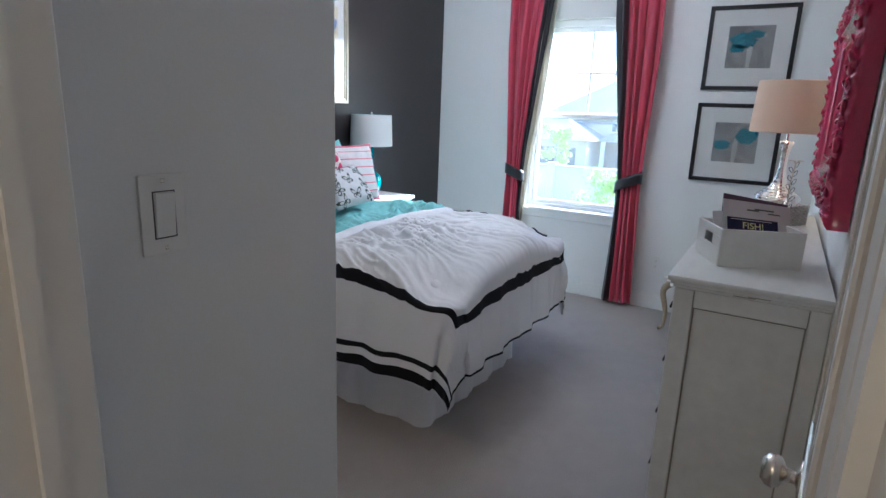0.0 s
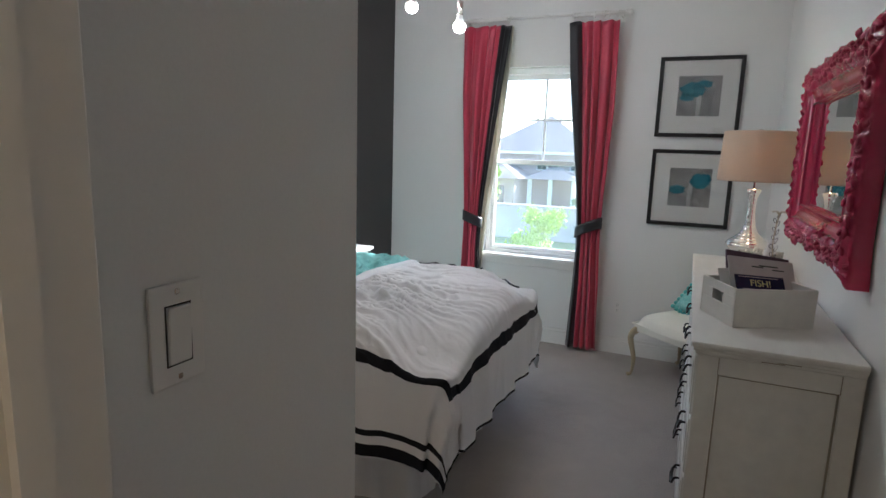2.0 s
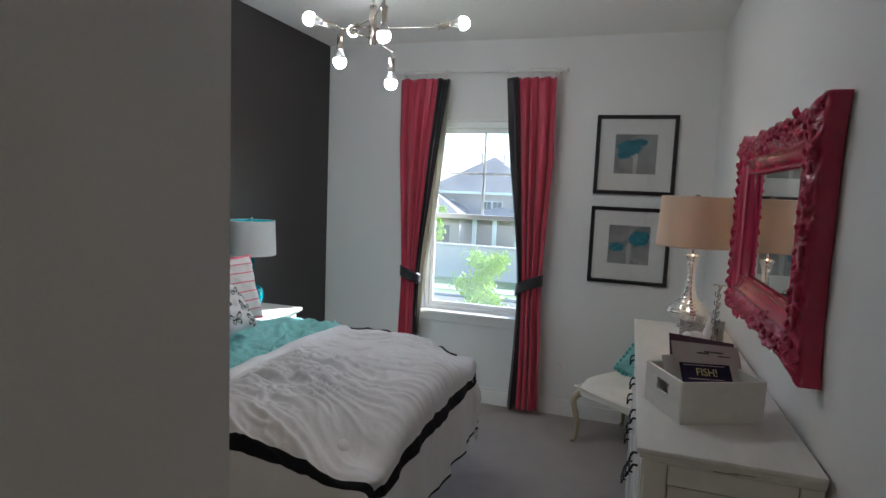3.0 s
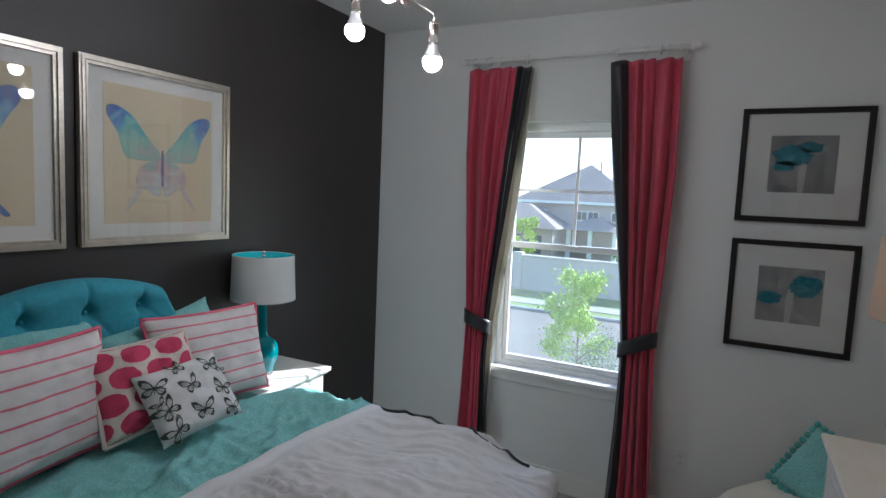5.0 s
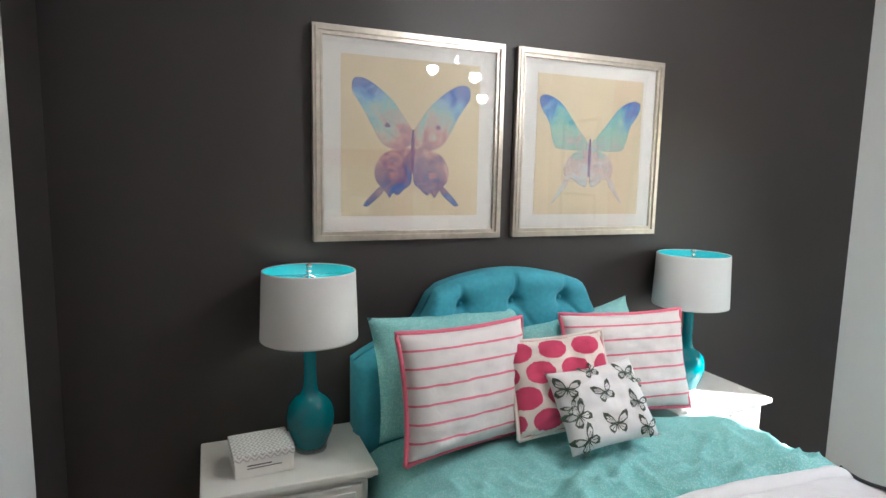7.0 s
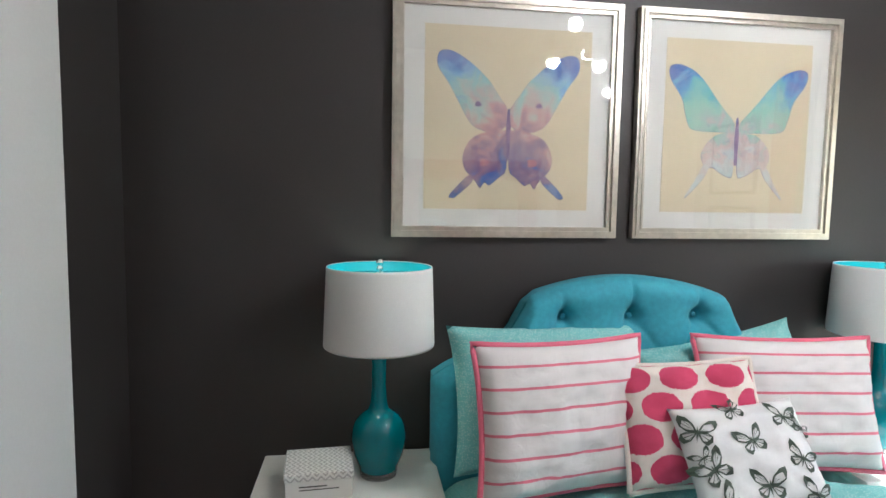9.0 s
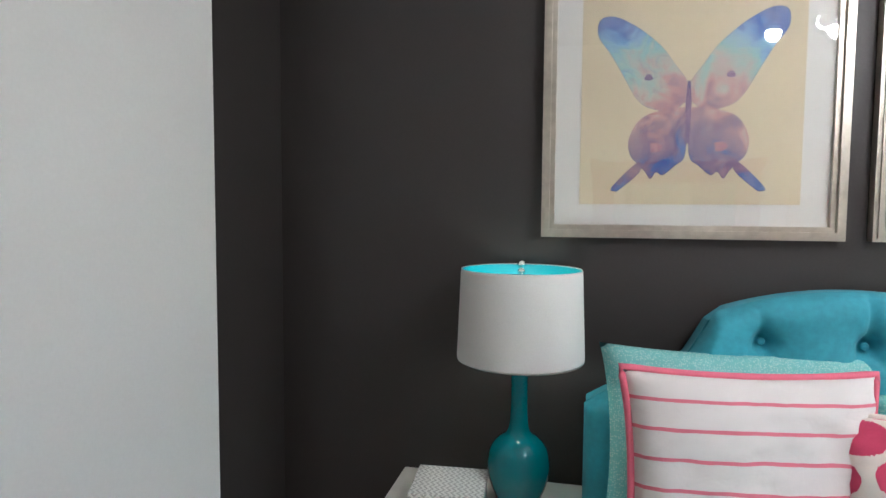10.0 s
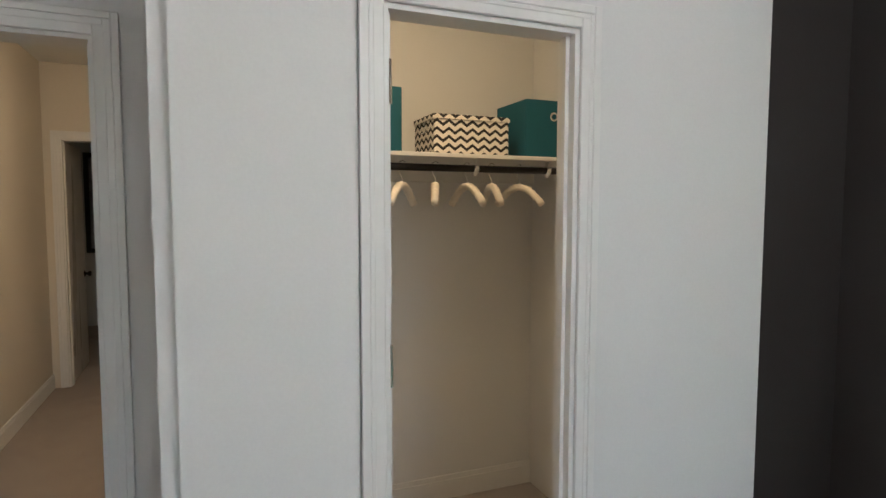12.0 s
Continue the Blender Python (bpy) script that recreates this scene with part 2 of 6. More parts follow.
def striped():
    m, nt, b = principled("pink_striped_cotton")
    uv, u, v = uv_split(nt)
    wob = calc(nt, 'MULTIPLY', calc(nt, 'SUBTRACT', noise_tex(nt, uv, 9, 3), 0.5), 0.004)
    f = calc(nt, 'FRACT', calc(nt, 'DIVIDE', calc(nt, 'ADD', calc(nt, 'ADD', v, wob), 0.027), 0.054))
    band = calc(nt, 'LESS_THAN', f, 0.13)
    cloth_finish(nt, b, uv, mix(nt, band, (0.74, 0.70, 0.69), (0.72, 0.20, 0.27)))
    return m


def ikat_dots():
    m, nt, b = principled("raspberry_ikat_cotton")
    uv, u, v = uv_split(nt)
    jag = calc(nt, 'MULTIPLY', calc(nt, 'SUBTRACT', noise_tex(nt, coords(nt, "UV", (220, 25, 1)), 1, 2), 0.5), 0.012)
    row = calc(nt, 'FLOOR', calc(nt, 'DIVIDE', v, 0.075))
    shift = calc(nt, 'MULTIPLY', calc(nt, 'MODULO', calc(nt, 'ADD', row, 20), 2), 0.0615)
    du = calc(nt, 'SUBTRACT', calc(nt, 'FRACT', calc(nt, 'DIVIDE', calc(nt, 'ADD', calc(nt, 'ADD', u, 2.0), shift), 0.123)), 0.5)
    dv = calc(nt, 'SUBTRACT', calc(nt, 'FRACT', calc(nt, 'DIVIDE', calc(nt, 'ADD', v, 1.80), 0.075)), 0.5)
    du, dv = calc(nt, 'MULTIPLY', du, 0.123), calc(nt, 'ADD', calc(nt, 'MULTIPLY', dv, 0.075), jag)
    r = calc(nt, 'SQRT', calc(nt, 'ADD', calc(nt, 'MULTIPLY', du, du), calc(nt, 'MULTIPLY', calc(nt, 'MULTIPLY', dv, dv), 1.9)))
    dot = calc(nt, 'LESS_THAN', r, 0.0505)
    cloth_finish(nt, b, uv, mix(nt, dot, (0.76, 0.68, 0.62), (0.60, 0.07, 0.15)))
    return m


def chevron(name, pale, dark, period, rise, share):
    m, nt, b = principled(name)
    uv, u, v = uv_split(nt)
    tri = calc(nt, 'ABSOLUTE', calc(nt, 'SUBTRACT', calc(nt, 'FRACT', calc(nt, 'DIVIDE', calc(nt, 'ADD', u, 5.0), period)), 0.5))
    f = calc(nt, 'FRACT', calc(nt, 'DIVIDE', calc(nt, 'ADD', calc(nt, 'ADD', v, 5.0), calc(nt, 'MULTIPLY', tri, rise)), period * 0.62))
    band = calc(nt, 'LESS_THAN', f, share)
    link(nt, mix(nt, band, pale, dark), b.inputs["Base Color"])
    b.inputs["Roughness"].default_value = 0.7
    bump(nt, b, noise_tex(nt, uv, 500, 3), 0.2, 0.0006)
    return m


def duvet_cloth():
    """White cotton with a black inset band and black hem bands; UV is the flat cover, foot edge at u = 0, middle at v = 0."""
    m, nt, b = principled("white_duvet_cotton")
    uv, u, v = uv_split(nt)
    av = calc(nt, 'ABSOLUTE', v)

    def within(x, lo, hi):
        return calc(nt, 'MULTIPLY', calc(nt, 'GREATER_THAN', x, lo), calc(nt, 'LESS_THAN', x, hi))
    inner = calc(nt, 'MULTIPLY', calc(nt, 'LESS_THAN', u, BAND_U + 0.06), calc(nt, 'LESS_THAN', av, BAND_V + 0.06))
    core = calc(nt, 'MULTIPLY', calc(nt, 'LESS_THAN', u, BAND_U), calc(nt, 'LESS_THAN', av, BAND_V))
    band = calc(nt, 'SUBTRACT', inner, core)
    hem1 = within(av, HEM_V - 0.115, HEM_V - 0.09)
    hem2 = within(av, HEM_V - 0.055, HEM_V - 0.005)
    foot = calc(nt, 'GREATER_THAN', u, HEM_U - 0.012)
    black = calc(nt, 'MINIMUM', calc(nt, 'ADD', calc(nt, 'ADD', band, foot), calc(nt, 'ADD', hem1, hem2)), 1.0)
    cloth_finish(nt, b, uv, mix(nt, black, (0.73, 0.72, 0.725), (0.012, 0.012, 0.016)))
    return m


BED_Y, BED_HALF, BED_FOOT, BED_TOP, FOLD_X = 1.75, 0.55, -1.21, 0.775, -1.935
BAND_U, BAND_V, HEM_U, HEM_V = 0.20, BED_HALF + 0.11, 0.52, BED_HALF + 0.55
M["duvet"] = duvet_cloth()
M["teal_dots"] = teal_dotted()
M["stripes"] = striped()
M["ikat"] = ikat_dots()
M["chevron_grey"] = chevron("grey_chevron", (0.74, 0.73, 0.71), (0.45, 0.44, 0.43), 0.022, 0.022, 0.4)
M["chevron_black"] = chevron("black_chevron", (0.78, 0.73, 0.64), (0.014, 0.012, 0.012), 0.056, 0.040, 0.42)


def wash(name, stops, scale=5.0):
    """Watercolour: pools of pigment that bleed into one another."""
    m, nt, b = principled(name)
    v = coords(nt)
    n1 = noise_tex(nt, v, scale, 4, 0.6, 1.2)
    n2 = noise_tex(nt, v, scale * 5, 5, 0.7, 0.5)
    link(nt, ramp(nt, calc(nt, 'ADD', calc(nt, 'MULTIPLY', n1, 0.75), calc(nt, 'MULTIPLY', n2, 0.25)), stops), b.inputs["Base Color"])
    b.inputs["Roughness"].default_value = 0.9
    return m


def wing_wash(name, cy, cz, size, stops, spread=0.5, leading=None):
    """Watercolour of a butterfly: the pigment changes from the hind wings out to the fore tips and bleeds at the borders."""
    m, nt, b = principled(name)
    v = coords(nt)
    s = nt.nodes.new("ShaderNodeSeparateXYZ")
    link(nt, v, s.inputs[0])
    u = calc(nt, 'ABSOLUTE', calc(nt, 'SUBTRACT', s.outputs[1], cy))
    w = calc(nt, 'SUBTRACT', s.outputs[2], cz)
    p = calc(nt, 'DIVIDE', calc(nt, 'ADD', calc(nt, 'MULTIPLY', u, 0.55), calc(nt, 'ADD', w, 0.03)), size)
    n1 = noise_tex(nt, v, 11, 3, 0.55, 1.4)
    n2 = noise_tex(nt, v, 34, 4, 0.65, 0.8)
    blot = calc(nt, 'ADD', calc(nt, 'MULTIPLY', calc(nt, 'SUBTRACT', n1, 0.5), spread * 2), calc(nt, 'MULTIPLY', calc(nt, 'SUBTRACT', n2, 0.5), spread * 0.7))
    col = ramp(nt, calc(nt, 'MULTIPLY_ADD', calc(nt, 'ADD', p, blot), 0.8, 0.36), stops)
    # pigment dries darker along the borders of each pool
    n3 = noise_tex(nt, v, 16, 2, 0.5, 0.9)
    rim = calc(nt, 'LESS_THAN', calc(nt, 'ABSOLUTE', calc(nt, 'SUBTRACT', n3, 0.53)), 0.012)
    col = mix(nt, calc(nt, 'MULTIPLY', rim, 0.22), col, (0.16, 0.14, 0.32))
    pale = calc(nt, 'MULTIPLY', calc(nt, 'SUBTRACT', noise_tex(nt, v, 13, 2, 0.5, 1.0), 0.30), 0.6)
    link(nt, mix(nt, pale, col, (0.62, 0.58, 0.50)), b.inputs["Base Color"])
    b.inputs["Roughness"].default_value = 0.9
    return m


M["art_violet"] = wing_wash("violet_butterfly_wash", 1.334, 1.8695, 0.393, [(0.0, (0.05, 0.14, 0.42)), (0.12, (0.17, 0.12, 0.25)), (0.30, (0.31, 0.19, 0.26)), (0.42, (0.50, 0.28, 0.28)), (0.54, (0.45, 0.44, 0.40)), (0.68, (0.30, 0.50, 0.49)), (0.82, (0.20, 0.37, 0.60)), (0.95, (0.10, 0.17, 0.45))])
M["art_green"] = wing_wash("green_butterfly_wash", 2.0865, 1.8695, 0.388, [(0.0, (0.42, 0.52, 0.55)), (0.15, (0.50, 0.53, 0.53)), (0.32, (0.54, 0.40, 0.38)), (0.44, (0.35, 0.44, 0.42)), (0.60, (0.28, 0.50, 0.40)), (0.74, (0.14, 0.42, 0.46)), (0.86, (0.10, 0.30, 0.55)), (0.96, (0.06, 0.14, 0.42))])
M["wash_blue"] = wash("blue_wash", [(0.30, (0.05, 0.14, 0.48)), (0.45, (0.16, 0.40, 0.62)), (0.58, (0.42, 0.55, 0.52)), (0.72, (0.22, 0.10, 0.22))], 6)
M["wash_rose"] = wash("rose_wash", [(0.3, (0.40, 0.44, 0.48)), (0.45, (0.50, 0.27, 0.27)), (0.6, (0.36, 0.17, 0.24)), (0.75, (0.14, 0.12, 0.28))], 6)
M["wash_plum"] = wash("plum_wash", [(0.28, (0.12, 0.24, 0.50)), (0.45, (0.16, 0.11, 0.22)), (0.6, (0.32, 0.22, 0.33)), (0.75, (0.50, 0.40, 0.40))], 8)
M["wash_green"] = wash("green_wash", [(0.3, (0.12, 0.36, 0.33)), (0.45, (0.35, 0.52, 0.42)), (0.6, (0.14, 0.30, 0.52)), (0.75, (0.05, 0.10, 0.32))], 7)
M["wash_edge"] = wash("indigo_edge", [(0.3, (0.05, 0.06, 0.20)), (0.7, (0.10, 0.14, 0.30))], 9)
M["print_grey"] = wash("grey_print", [(0.3, (0.16, 0.16, 0.16)), (0.55, (0.30, 0.29, 0.28)), (0.75, (0.48, 0.46, 0.45))], 5)
M["print_teal"] = wash("teal_print", [(0.32, (0.012, 0.09, 0.13)), (0.5, (0.02, 0.19, 0.25)), (0.62, (0.10, 0.30, 0.35)), (0.75, (0.26, 0.32, 0.33))], 26)
M["print_pale"] = wash("pale_print", [(0.3, (0.36, 0.34, 0.33)), (0.7, (0.52, 0.50, 0.49))], 9)


# ---- builders ----
def finish(ob, smooth):
    if smooth:
        for p in ob.data.polygons:
            p.use_smooth = True
    return ob


def mesh_of(name, bm, material):
    me = bpy.data.meshes.new(name)
    bm.normal_update()
    bm.to_mesh(me)
    bm.free()
    me.materials.append(material)
    return me


def thing(name, label, category, at=(0, 0, 0), rz=0.0, group="", kind=""):
    e = new(name)
    e.empty_display_size = 0.1
    e.matrix_world = pose(*at, 0, 0, rz)
    return tagged(e, label, category, group, kind)


def part(name, bm, material, parent=None, label="", smooth=False):
    ob = new(name, mesh_of(name, bm, material))
    if parent is not None:
        ob.parent = parent
    if label:
        ob["label"] = label
    return finish(ob, smooth)


def solid(name, bm, material, label, category="", kind="structure", smooth=False, group=""):
    ob = finish(new(name, mesh_of(name, bm, material)), smooth)
    return tagged(ob, label, category, group, kind)


def add_box(bm, x0, x1, y0, y1, z0, z1, bevel=0.0, seg=1, m=None):
    r = bmesh.ops.create_cube(bm, size=1)
    vs = r["verts"]
    bmesh.ops.scale(bm, vec=(abs(x1 - x0), abs(y1 - y0), abs(z1 - z0)), verts=vs)
    bmesh.ops.translate(bm, vec=((x0 + x1) / 2, (y0 + y1) / 2, (z0 + z1) / 2), verts=vs)
    if bevel > 0:
        es = list({e for v in vs for e in v.link_edges})
        g = bmesh.ops.bevel(bm, geom=es, offset=bevel, segments=seg, affect='EDGES', profile=0.6)
        vs = list({v for f in g["faces"] for v in f.verts} | {v for v in vs if v.is_valid})
    if m is not None:
        bmesh.ops.transform(bm, matrix=m, verts=[v for v in vs if v.is_valid])
    return vs


def box(x0, x1, y0, y1, z0, z1, bevel=0.0, seg=1):
    bm = bmesh.new()
    add_box(bm, x0, x1, y0, y1, z0, z1, bevel, seg)
    return bm


def boxes(*specs):
    bm = bmesh.new()
    for s in specs:
        add_box(bm, *s)
    return bm


def add_lathe(bm, profile, seg=32, m=Matrix(), close=False):
    """Turn a profile of (radius, height) round z."""
    rings = []
    for r, z in profile:
        if r < 1e-5:
            rings.append([bm.verts.new(m @ Vector((0, 0, z)))])
        else:
            rings.append([bm.verts.new(m @ Vector((r * math.cos(2 * math.pi * i / seg), r * math.sin(2 * math.pi * i / seg), z))) for i in range(seg)])
    for a, b in zip(rings, rings[1:]):
        for i in range(seg):
            j = (i + 1) % seg
            q = [a[i % len(a)], a[j % len(a)], b[j % len(b)], b[i % len(b)]]
            q = list(dict.fromkeys(q))
            if len(q) > 2:
                bm.faces.new(q)
    return bm


def lathe(profile, seg=32, m=Matrix()):
    return add_lathe(bmesh.new(), profile, seg, m)


def add_tube(bm, pts, radius, seg=10, cap=True):
    """A tube along points; radius may be a function of the share of the way."""
    pts = [Vector(p) for p in pts]
    rings = []
    up = Vector((0.13, 0.27, 0.95)).normalized()
    for i, p in enumerate(pts):
        d = (pts[min(i + 1, len(pts) - 1)] - pts[max(i - 1, 0)]).normalized()
        a = d.cross(up)
        if a.length < 1e-3:
            a = d.cross(Vector((1, 0, 0)))
        a.normalize()
        b = d.cross(a).normalized()
        r = radius(i / (len(pts) - 1)) if callable(radius) else radius
        rings.append([bm.verts.new(p + r * (math.cos(2 * math.pi * k / seg) * a + math.sin(2 * math.pi * k / seg) * b)) for k in range(seg)])
    for a, b in zip(rings, rings[1:]):
        for k in range(seg):
            bm.faces.new((a[k], a[(k + 1) % seg], b[(k + 1) % seg], b[k]))
    if cap:
        bm.faces.new(rings[0][::-1])
        bm.faces.new(rings[-1])
    return bm


def tube(pts, radius, seg=10):
    return add_tube(bmesh.new(), pts, radius, seg)


def arc(points, n):
    """A smooth line through control points (Catmull-Rom)."""
    p = [Vector(q) for q in points]
    p = [2 * p[0] - p[1]] + p + [2 * p[-1] - p[-2]]
    out = []
    for i in range(1, len(p) - 2):
        for k in range(n):
            t = k / n
            a, b, c, d = p[i - 1:i + 3]
            out.append(0.5 * ((2 * b) + (c - a) * t + (2 * a - 5 * b + 4 * c - d) * t * t + (3 * b - a - 3 * c + d) * t ** 3))
    out.append(p[-2])
    return out


def grid_sheet(nu, nv, place, uv_of=None, thick=0.0):
    """A sheet of nu x nv cells; place(s, t) gives the point, uv_of(s, t) its flat place in metres."""
    bm = bmesh.new()
    lay = bm.loops.layers.uv.new("flat") if uv_of else None
    vs = [[bm.verts.new(place(i / nu, j / nv)) for j in range(nv + 1)] for i in range(nu + 1)]
    for i in range(nu):
        for j in range(nv):
            f = bm.faces.new((vs[i][j], vs[i + 1][j], vs[i + 1][j + 1], vs[i][j + 1]))
            if lay:
                for lp, (a, b) in zip(f.loops, ((i, j), (i + 1, j), (i + 1, j + 1), (i, j + 1))):
                    lp[lay].uv = uv_of(a / nu, b / nv)
    if thick:
        bm.normal_update()
        low = [[bm.verts.new(v.co - v.normal * thick) for v in row] for row in vs]
        for i in range(nu):
            for j in range(nv):
                bm.faces.new((low[i][j], low[i][j + 1], low[i + 1][j + 1], low[i + 1][j]))
        ring = [(i, 0) for i in range(nu)] + [(nu, j) for j in range(nv)] + [(i, nv) for i in range(nu, 0, -1)] + [(0, j) for j in range(nv, 0, -1)]
        for (a, b), (c, d) in zip(ring, ring[1:] + ring[:1]):
            bm.faces.new((vs[c][d], vs[a][b], low[a][b], low[c][d]))
    return bm


def fnoise(x, y, z=0.0):
    return noise.noise(Vector((x, y, z)))


def flat_shape(outline, origin, ax_u, ax_v, depth):
    """A flat cut-out with a small thickness, from an outline in (u, v)."""
    bm = bmesh.new()
    o, a, b = Vector(origin), Vector(ax_u), Vector(ax_v)
    n = a.cross(b).normalized() * depth
    f = bm.faces.new([bm.verts.new(o + u * a + v * b) for u, v in outline])
    r = bmesh.ops.extrude_face_region(bm, geom=[f])
    bmesh.ops.translate(bm, vec=n, verts=[v for v in r["geom"] if isinstance(v, bmesh.types.BMVert)])
    bmesh.ops.recalc_face_normals(bm, faces=bm.faces)
    return bm


# ---- the room's shell ----
solid("floor", box(XB - 0.1, XM + 0.1, CLOSET_BACK - 0.1, YW + 0.1, -0.15, 0.0), M["carpet"], "grey-beige looped carpet over the whole bedroom floor", "floor")
solid("ceiling", box(XB - 0.1, XM + 0.12, YD - WT, YW + 0.12, CEIL, CEIL + 0.12), M["ceiling"], "plain white painted ceiling of the bedroom", "ceiling")
solid("wall_west", box(XB - 0.12, XB, YC - WT, YW + 0.16, 0, CEIL), M["black_wall"], "matt black accent wall behind the bed", "wall")
solid("wall_east", box(XM, XM + 0.12, YD - WT, YW + 0.16, 0, CEIL), M["wall"], "warm white painted wall behind the dresser", "wall")
T = 0.16
solid("wall_north", boxes((XB, WIN_X0, YW, YW + T, 0, CEIL), (WIN_X1, XM, YW, YW + T, 0, CEIL),
                          (WIN_X0, WIN_X1, YW, YW + T, 0, WIN_Z0), (WIN_X0, WIN_X1, YW, YW + T, WIN_Z1, CEIL)),
      M["wall"], "warm white painted wall around the window", "wall")
XE = -2.452
solid("wall_south", boxes((CLO_X1, XO - WT, YC - CW, YC, 0, CEIL), (XE, CLO_X0, YC - CW, YC, 0, CEIL),
                          (CLO_X0, CLO_X1, YC - CW, YC, CLO_H, CEIL)), M["wall"], "warm white painted wall with the closet opening", "wall")
solid("wall_south_return", box(XB, XE, YC - CW, YC - 0.003, 0, CEIL), M["black_wall"], "matt black painted end of the closet wall", "wall")
# wall with the light switch, its outer corner rounded
NOSE = 0.035
bm = box(XO - WT, XO, YD, YC, 0, CEIL)
bmesh.ops.bevel(bm, geom=[e for e in bm.edges if all(abs(v.co.x - XO) < 1e-4 and abs(v.co.y - YC) < 1e-4 for v in e.verts)], offset=NOSE, segments=10, affect='EDGES')
solid("wall_entry", bm, M["wall"], "warm white wall of the entry with a rounded corner", "wall")
solid("wall_door", boxes((HALL_X0 - 0.02, DOOR_X0, YD - WT, YD, 0, CEIL), (DOOR_X1, XM, YD - WT, YD, 0, CEIL), (DOOR_X0, DOOR_X1, YD - WT, YD, DOOR_H, CEIL)),
      M["wall"], "warm white wall around the bedroom doorway", "wall")


def casing(name, x0, x1, h, y, out, w=0.066, label="white painted moulded door casing"):
    """Moulded trim round an opening in a wall that runs along x; out is +1 or -1, the side it stands on."""
    bm = bmesh.new()
    for a, b, t in ((0.0, w, 0.011), (w - 0.02, w, 0.015), (w * 0.4, w - 0.02, 0.0125)):
        ya, yb = sorted((y, y + out * t))
        add_box(bm, x0 - b, x0 - a, ya, yb, 0, h + b, 0.002)
        add_box(bm, x1 + a, x1 + b, ya, yb, 0, h + b, 0.002)
        add_box(bm, x0 - a, x1 + a, ya, yb, h + a, h + b, 0.002)
    return solid(name, bm, M["trim"], label, "door trim")


casing("trim_closet", CLO_X0, CLO_X1, CLO_H, YC, 1, 0.052)
casing("trim_door_room", DOOR_X0, DOOR_X1, DOOR_H, YD, 1)
casing("trim_door_hall", DOOR_X0, DOOR_X1, DOOR_H, YD - WT, -1)


def jamb(name, x0, x1, h, y0, y1):
    t = 0.012
    c = (y0 + y1) / 2
    bm = boxes((x0 - 0.001, x0 + t, y0, y1, 0, h), (x1 - t, x1 + 0.001, y0, y1, 0, h), (x0 + t, x1 - t, y0, y1, h - t, h + 0.001),
               (x0 + t, x0 + t + 0.01, c - 0.012, c + 0.012, 0, h - t), (x1 - t - 0.01, x1 - t, c - 0.012, c + 0.012, 0, h - t))
    return solid(name, bm, M["trim"], "white painted door jamb with a stop", "door jamb")


jamb("jamb_closet", CLO_X0, CLO_X1, CLO_H, YC - CW, YC)
jamb("jamb_door", DOOR_X0, DOOR_X1, DOOR_H, YD - WT, YD)


def baseboard(name, runs):
    """runs: (x0, x1, y0, y1) footprints 14 mm deep; the top edge is stepped and rounded."""
    bm = bmesh.new()
    for x0, x1, y0, y1 in runs:
        add_box(bm, x0, x1, y0, y1, 0, 0.105, 0.002)
        ix = 0.003 if abs(x1 - x0) < 0.03 else 0
        iy = 0.003 if abs(y1 - y0) < 0.03 else 0
        add_box(bm, x0 + ix, x1 - ix, y0 + iy, y1 - iy, 0.105, 0.132, 0.004, 2)
    return solid(name, bm, M["trim"], "white painted moulded baseboard", "baseboard")


D = 0.014
baseboard("baseboard_north", [(XB + D, XM - D, YW - D, YW)])
baseboard("baseboard_east", [(XM - D, XM, YD, YW)])
baseboard("baseboard_south", [(CLO_X1 + 0.053, XO - NOSE, YC, YC + D), (XE, CLO_X0 - 0.053, YC, YC + D)])
baseboard("baseboard_entry", [(XO, XO + D, YD + D, YC - NOSE)])
bm = bmesh.new()
for z0, z1, d in ((0.0, 0.105, D), (0.105, 0.132, D - 0.003)):
    ring = []
    for i in range(11):
        a = i / 10 * math.pi / 2
        c, s = math.cos(a), math.sin(a)
        ring.append([bm.verts.new((XO - NOSE + rr * c, YC - NOSE + rr * s, z)) for rr, z in ((NOSE, z0), (NOSE + d, z0), (NOSE + d, z1), (NOSE, z1))])
    for a, b in zip(ring, ring[1:]):
        for k in range(4):
            bm.faces.new((a[k], b[k], b[(k + 1) % 4], a[(k + 1) % 4]))
bmesh.ops.recalc_face_normals(bm, faces=bm.faces)
solid("baseboard_corner", bm, M["trim"], "white painted baseboard bent round the corner", "baseboard")

# closet behind its opening
CX0, CX1 = -2.7, XO - WT
solid("wall_closet_back", box(CX0, CX1, CLOSET_BACK - 0.1, CLOSET_BACK, 0, 2.6), M["wall"], "plain painted back wall of the closet", "wall")
solid("wall_closet_west", box(CX0 - 0.1, CX0, CLOSET_BACK - 0.1, YC - CW, 0, 2.6), M["wall"], "plain painted side wall of the closet", "wall")
solid("wall_closet_east", box(CX1, CX1 + WT, CLOSET_BACK - 0.1, YD - WT, 0, 2.6), M["wall"], "plain painted side wall of the closet", "wall")
solid("ceiling_closet", box(CX0 - 0.1, CX1 + WT, CLOSET_BACK - 0.1, YC - CW, 2.6, 2.7), M["ceiling"], "plain painted closet ceiling", "ceiling")
baseboard("baseboard_closet", [(CX0, CX1, CLOSET_BACK, CLOSET_BACK + D)])

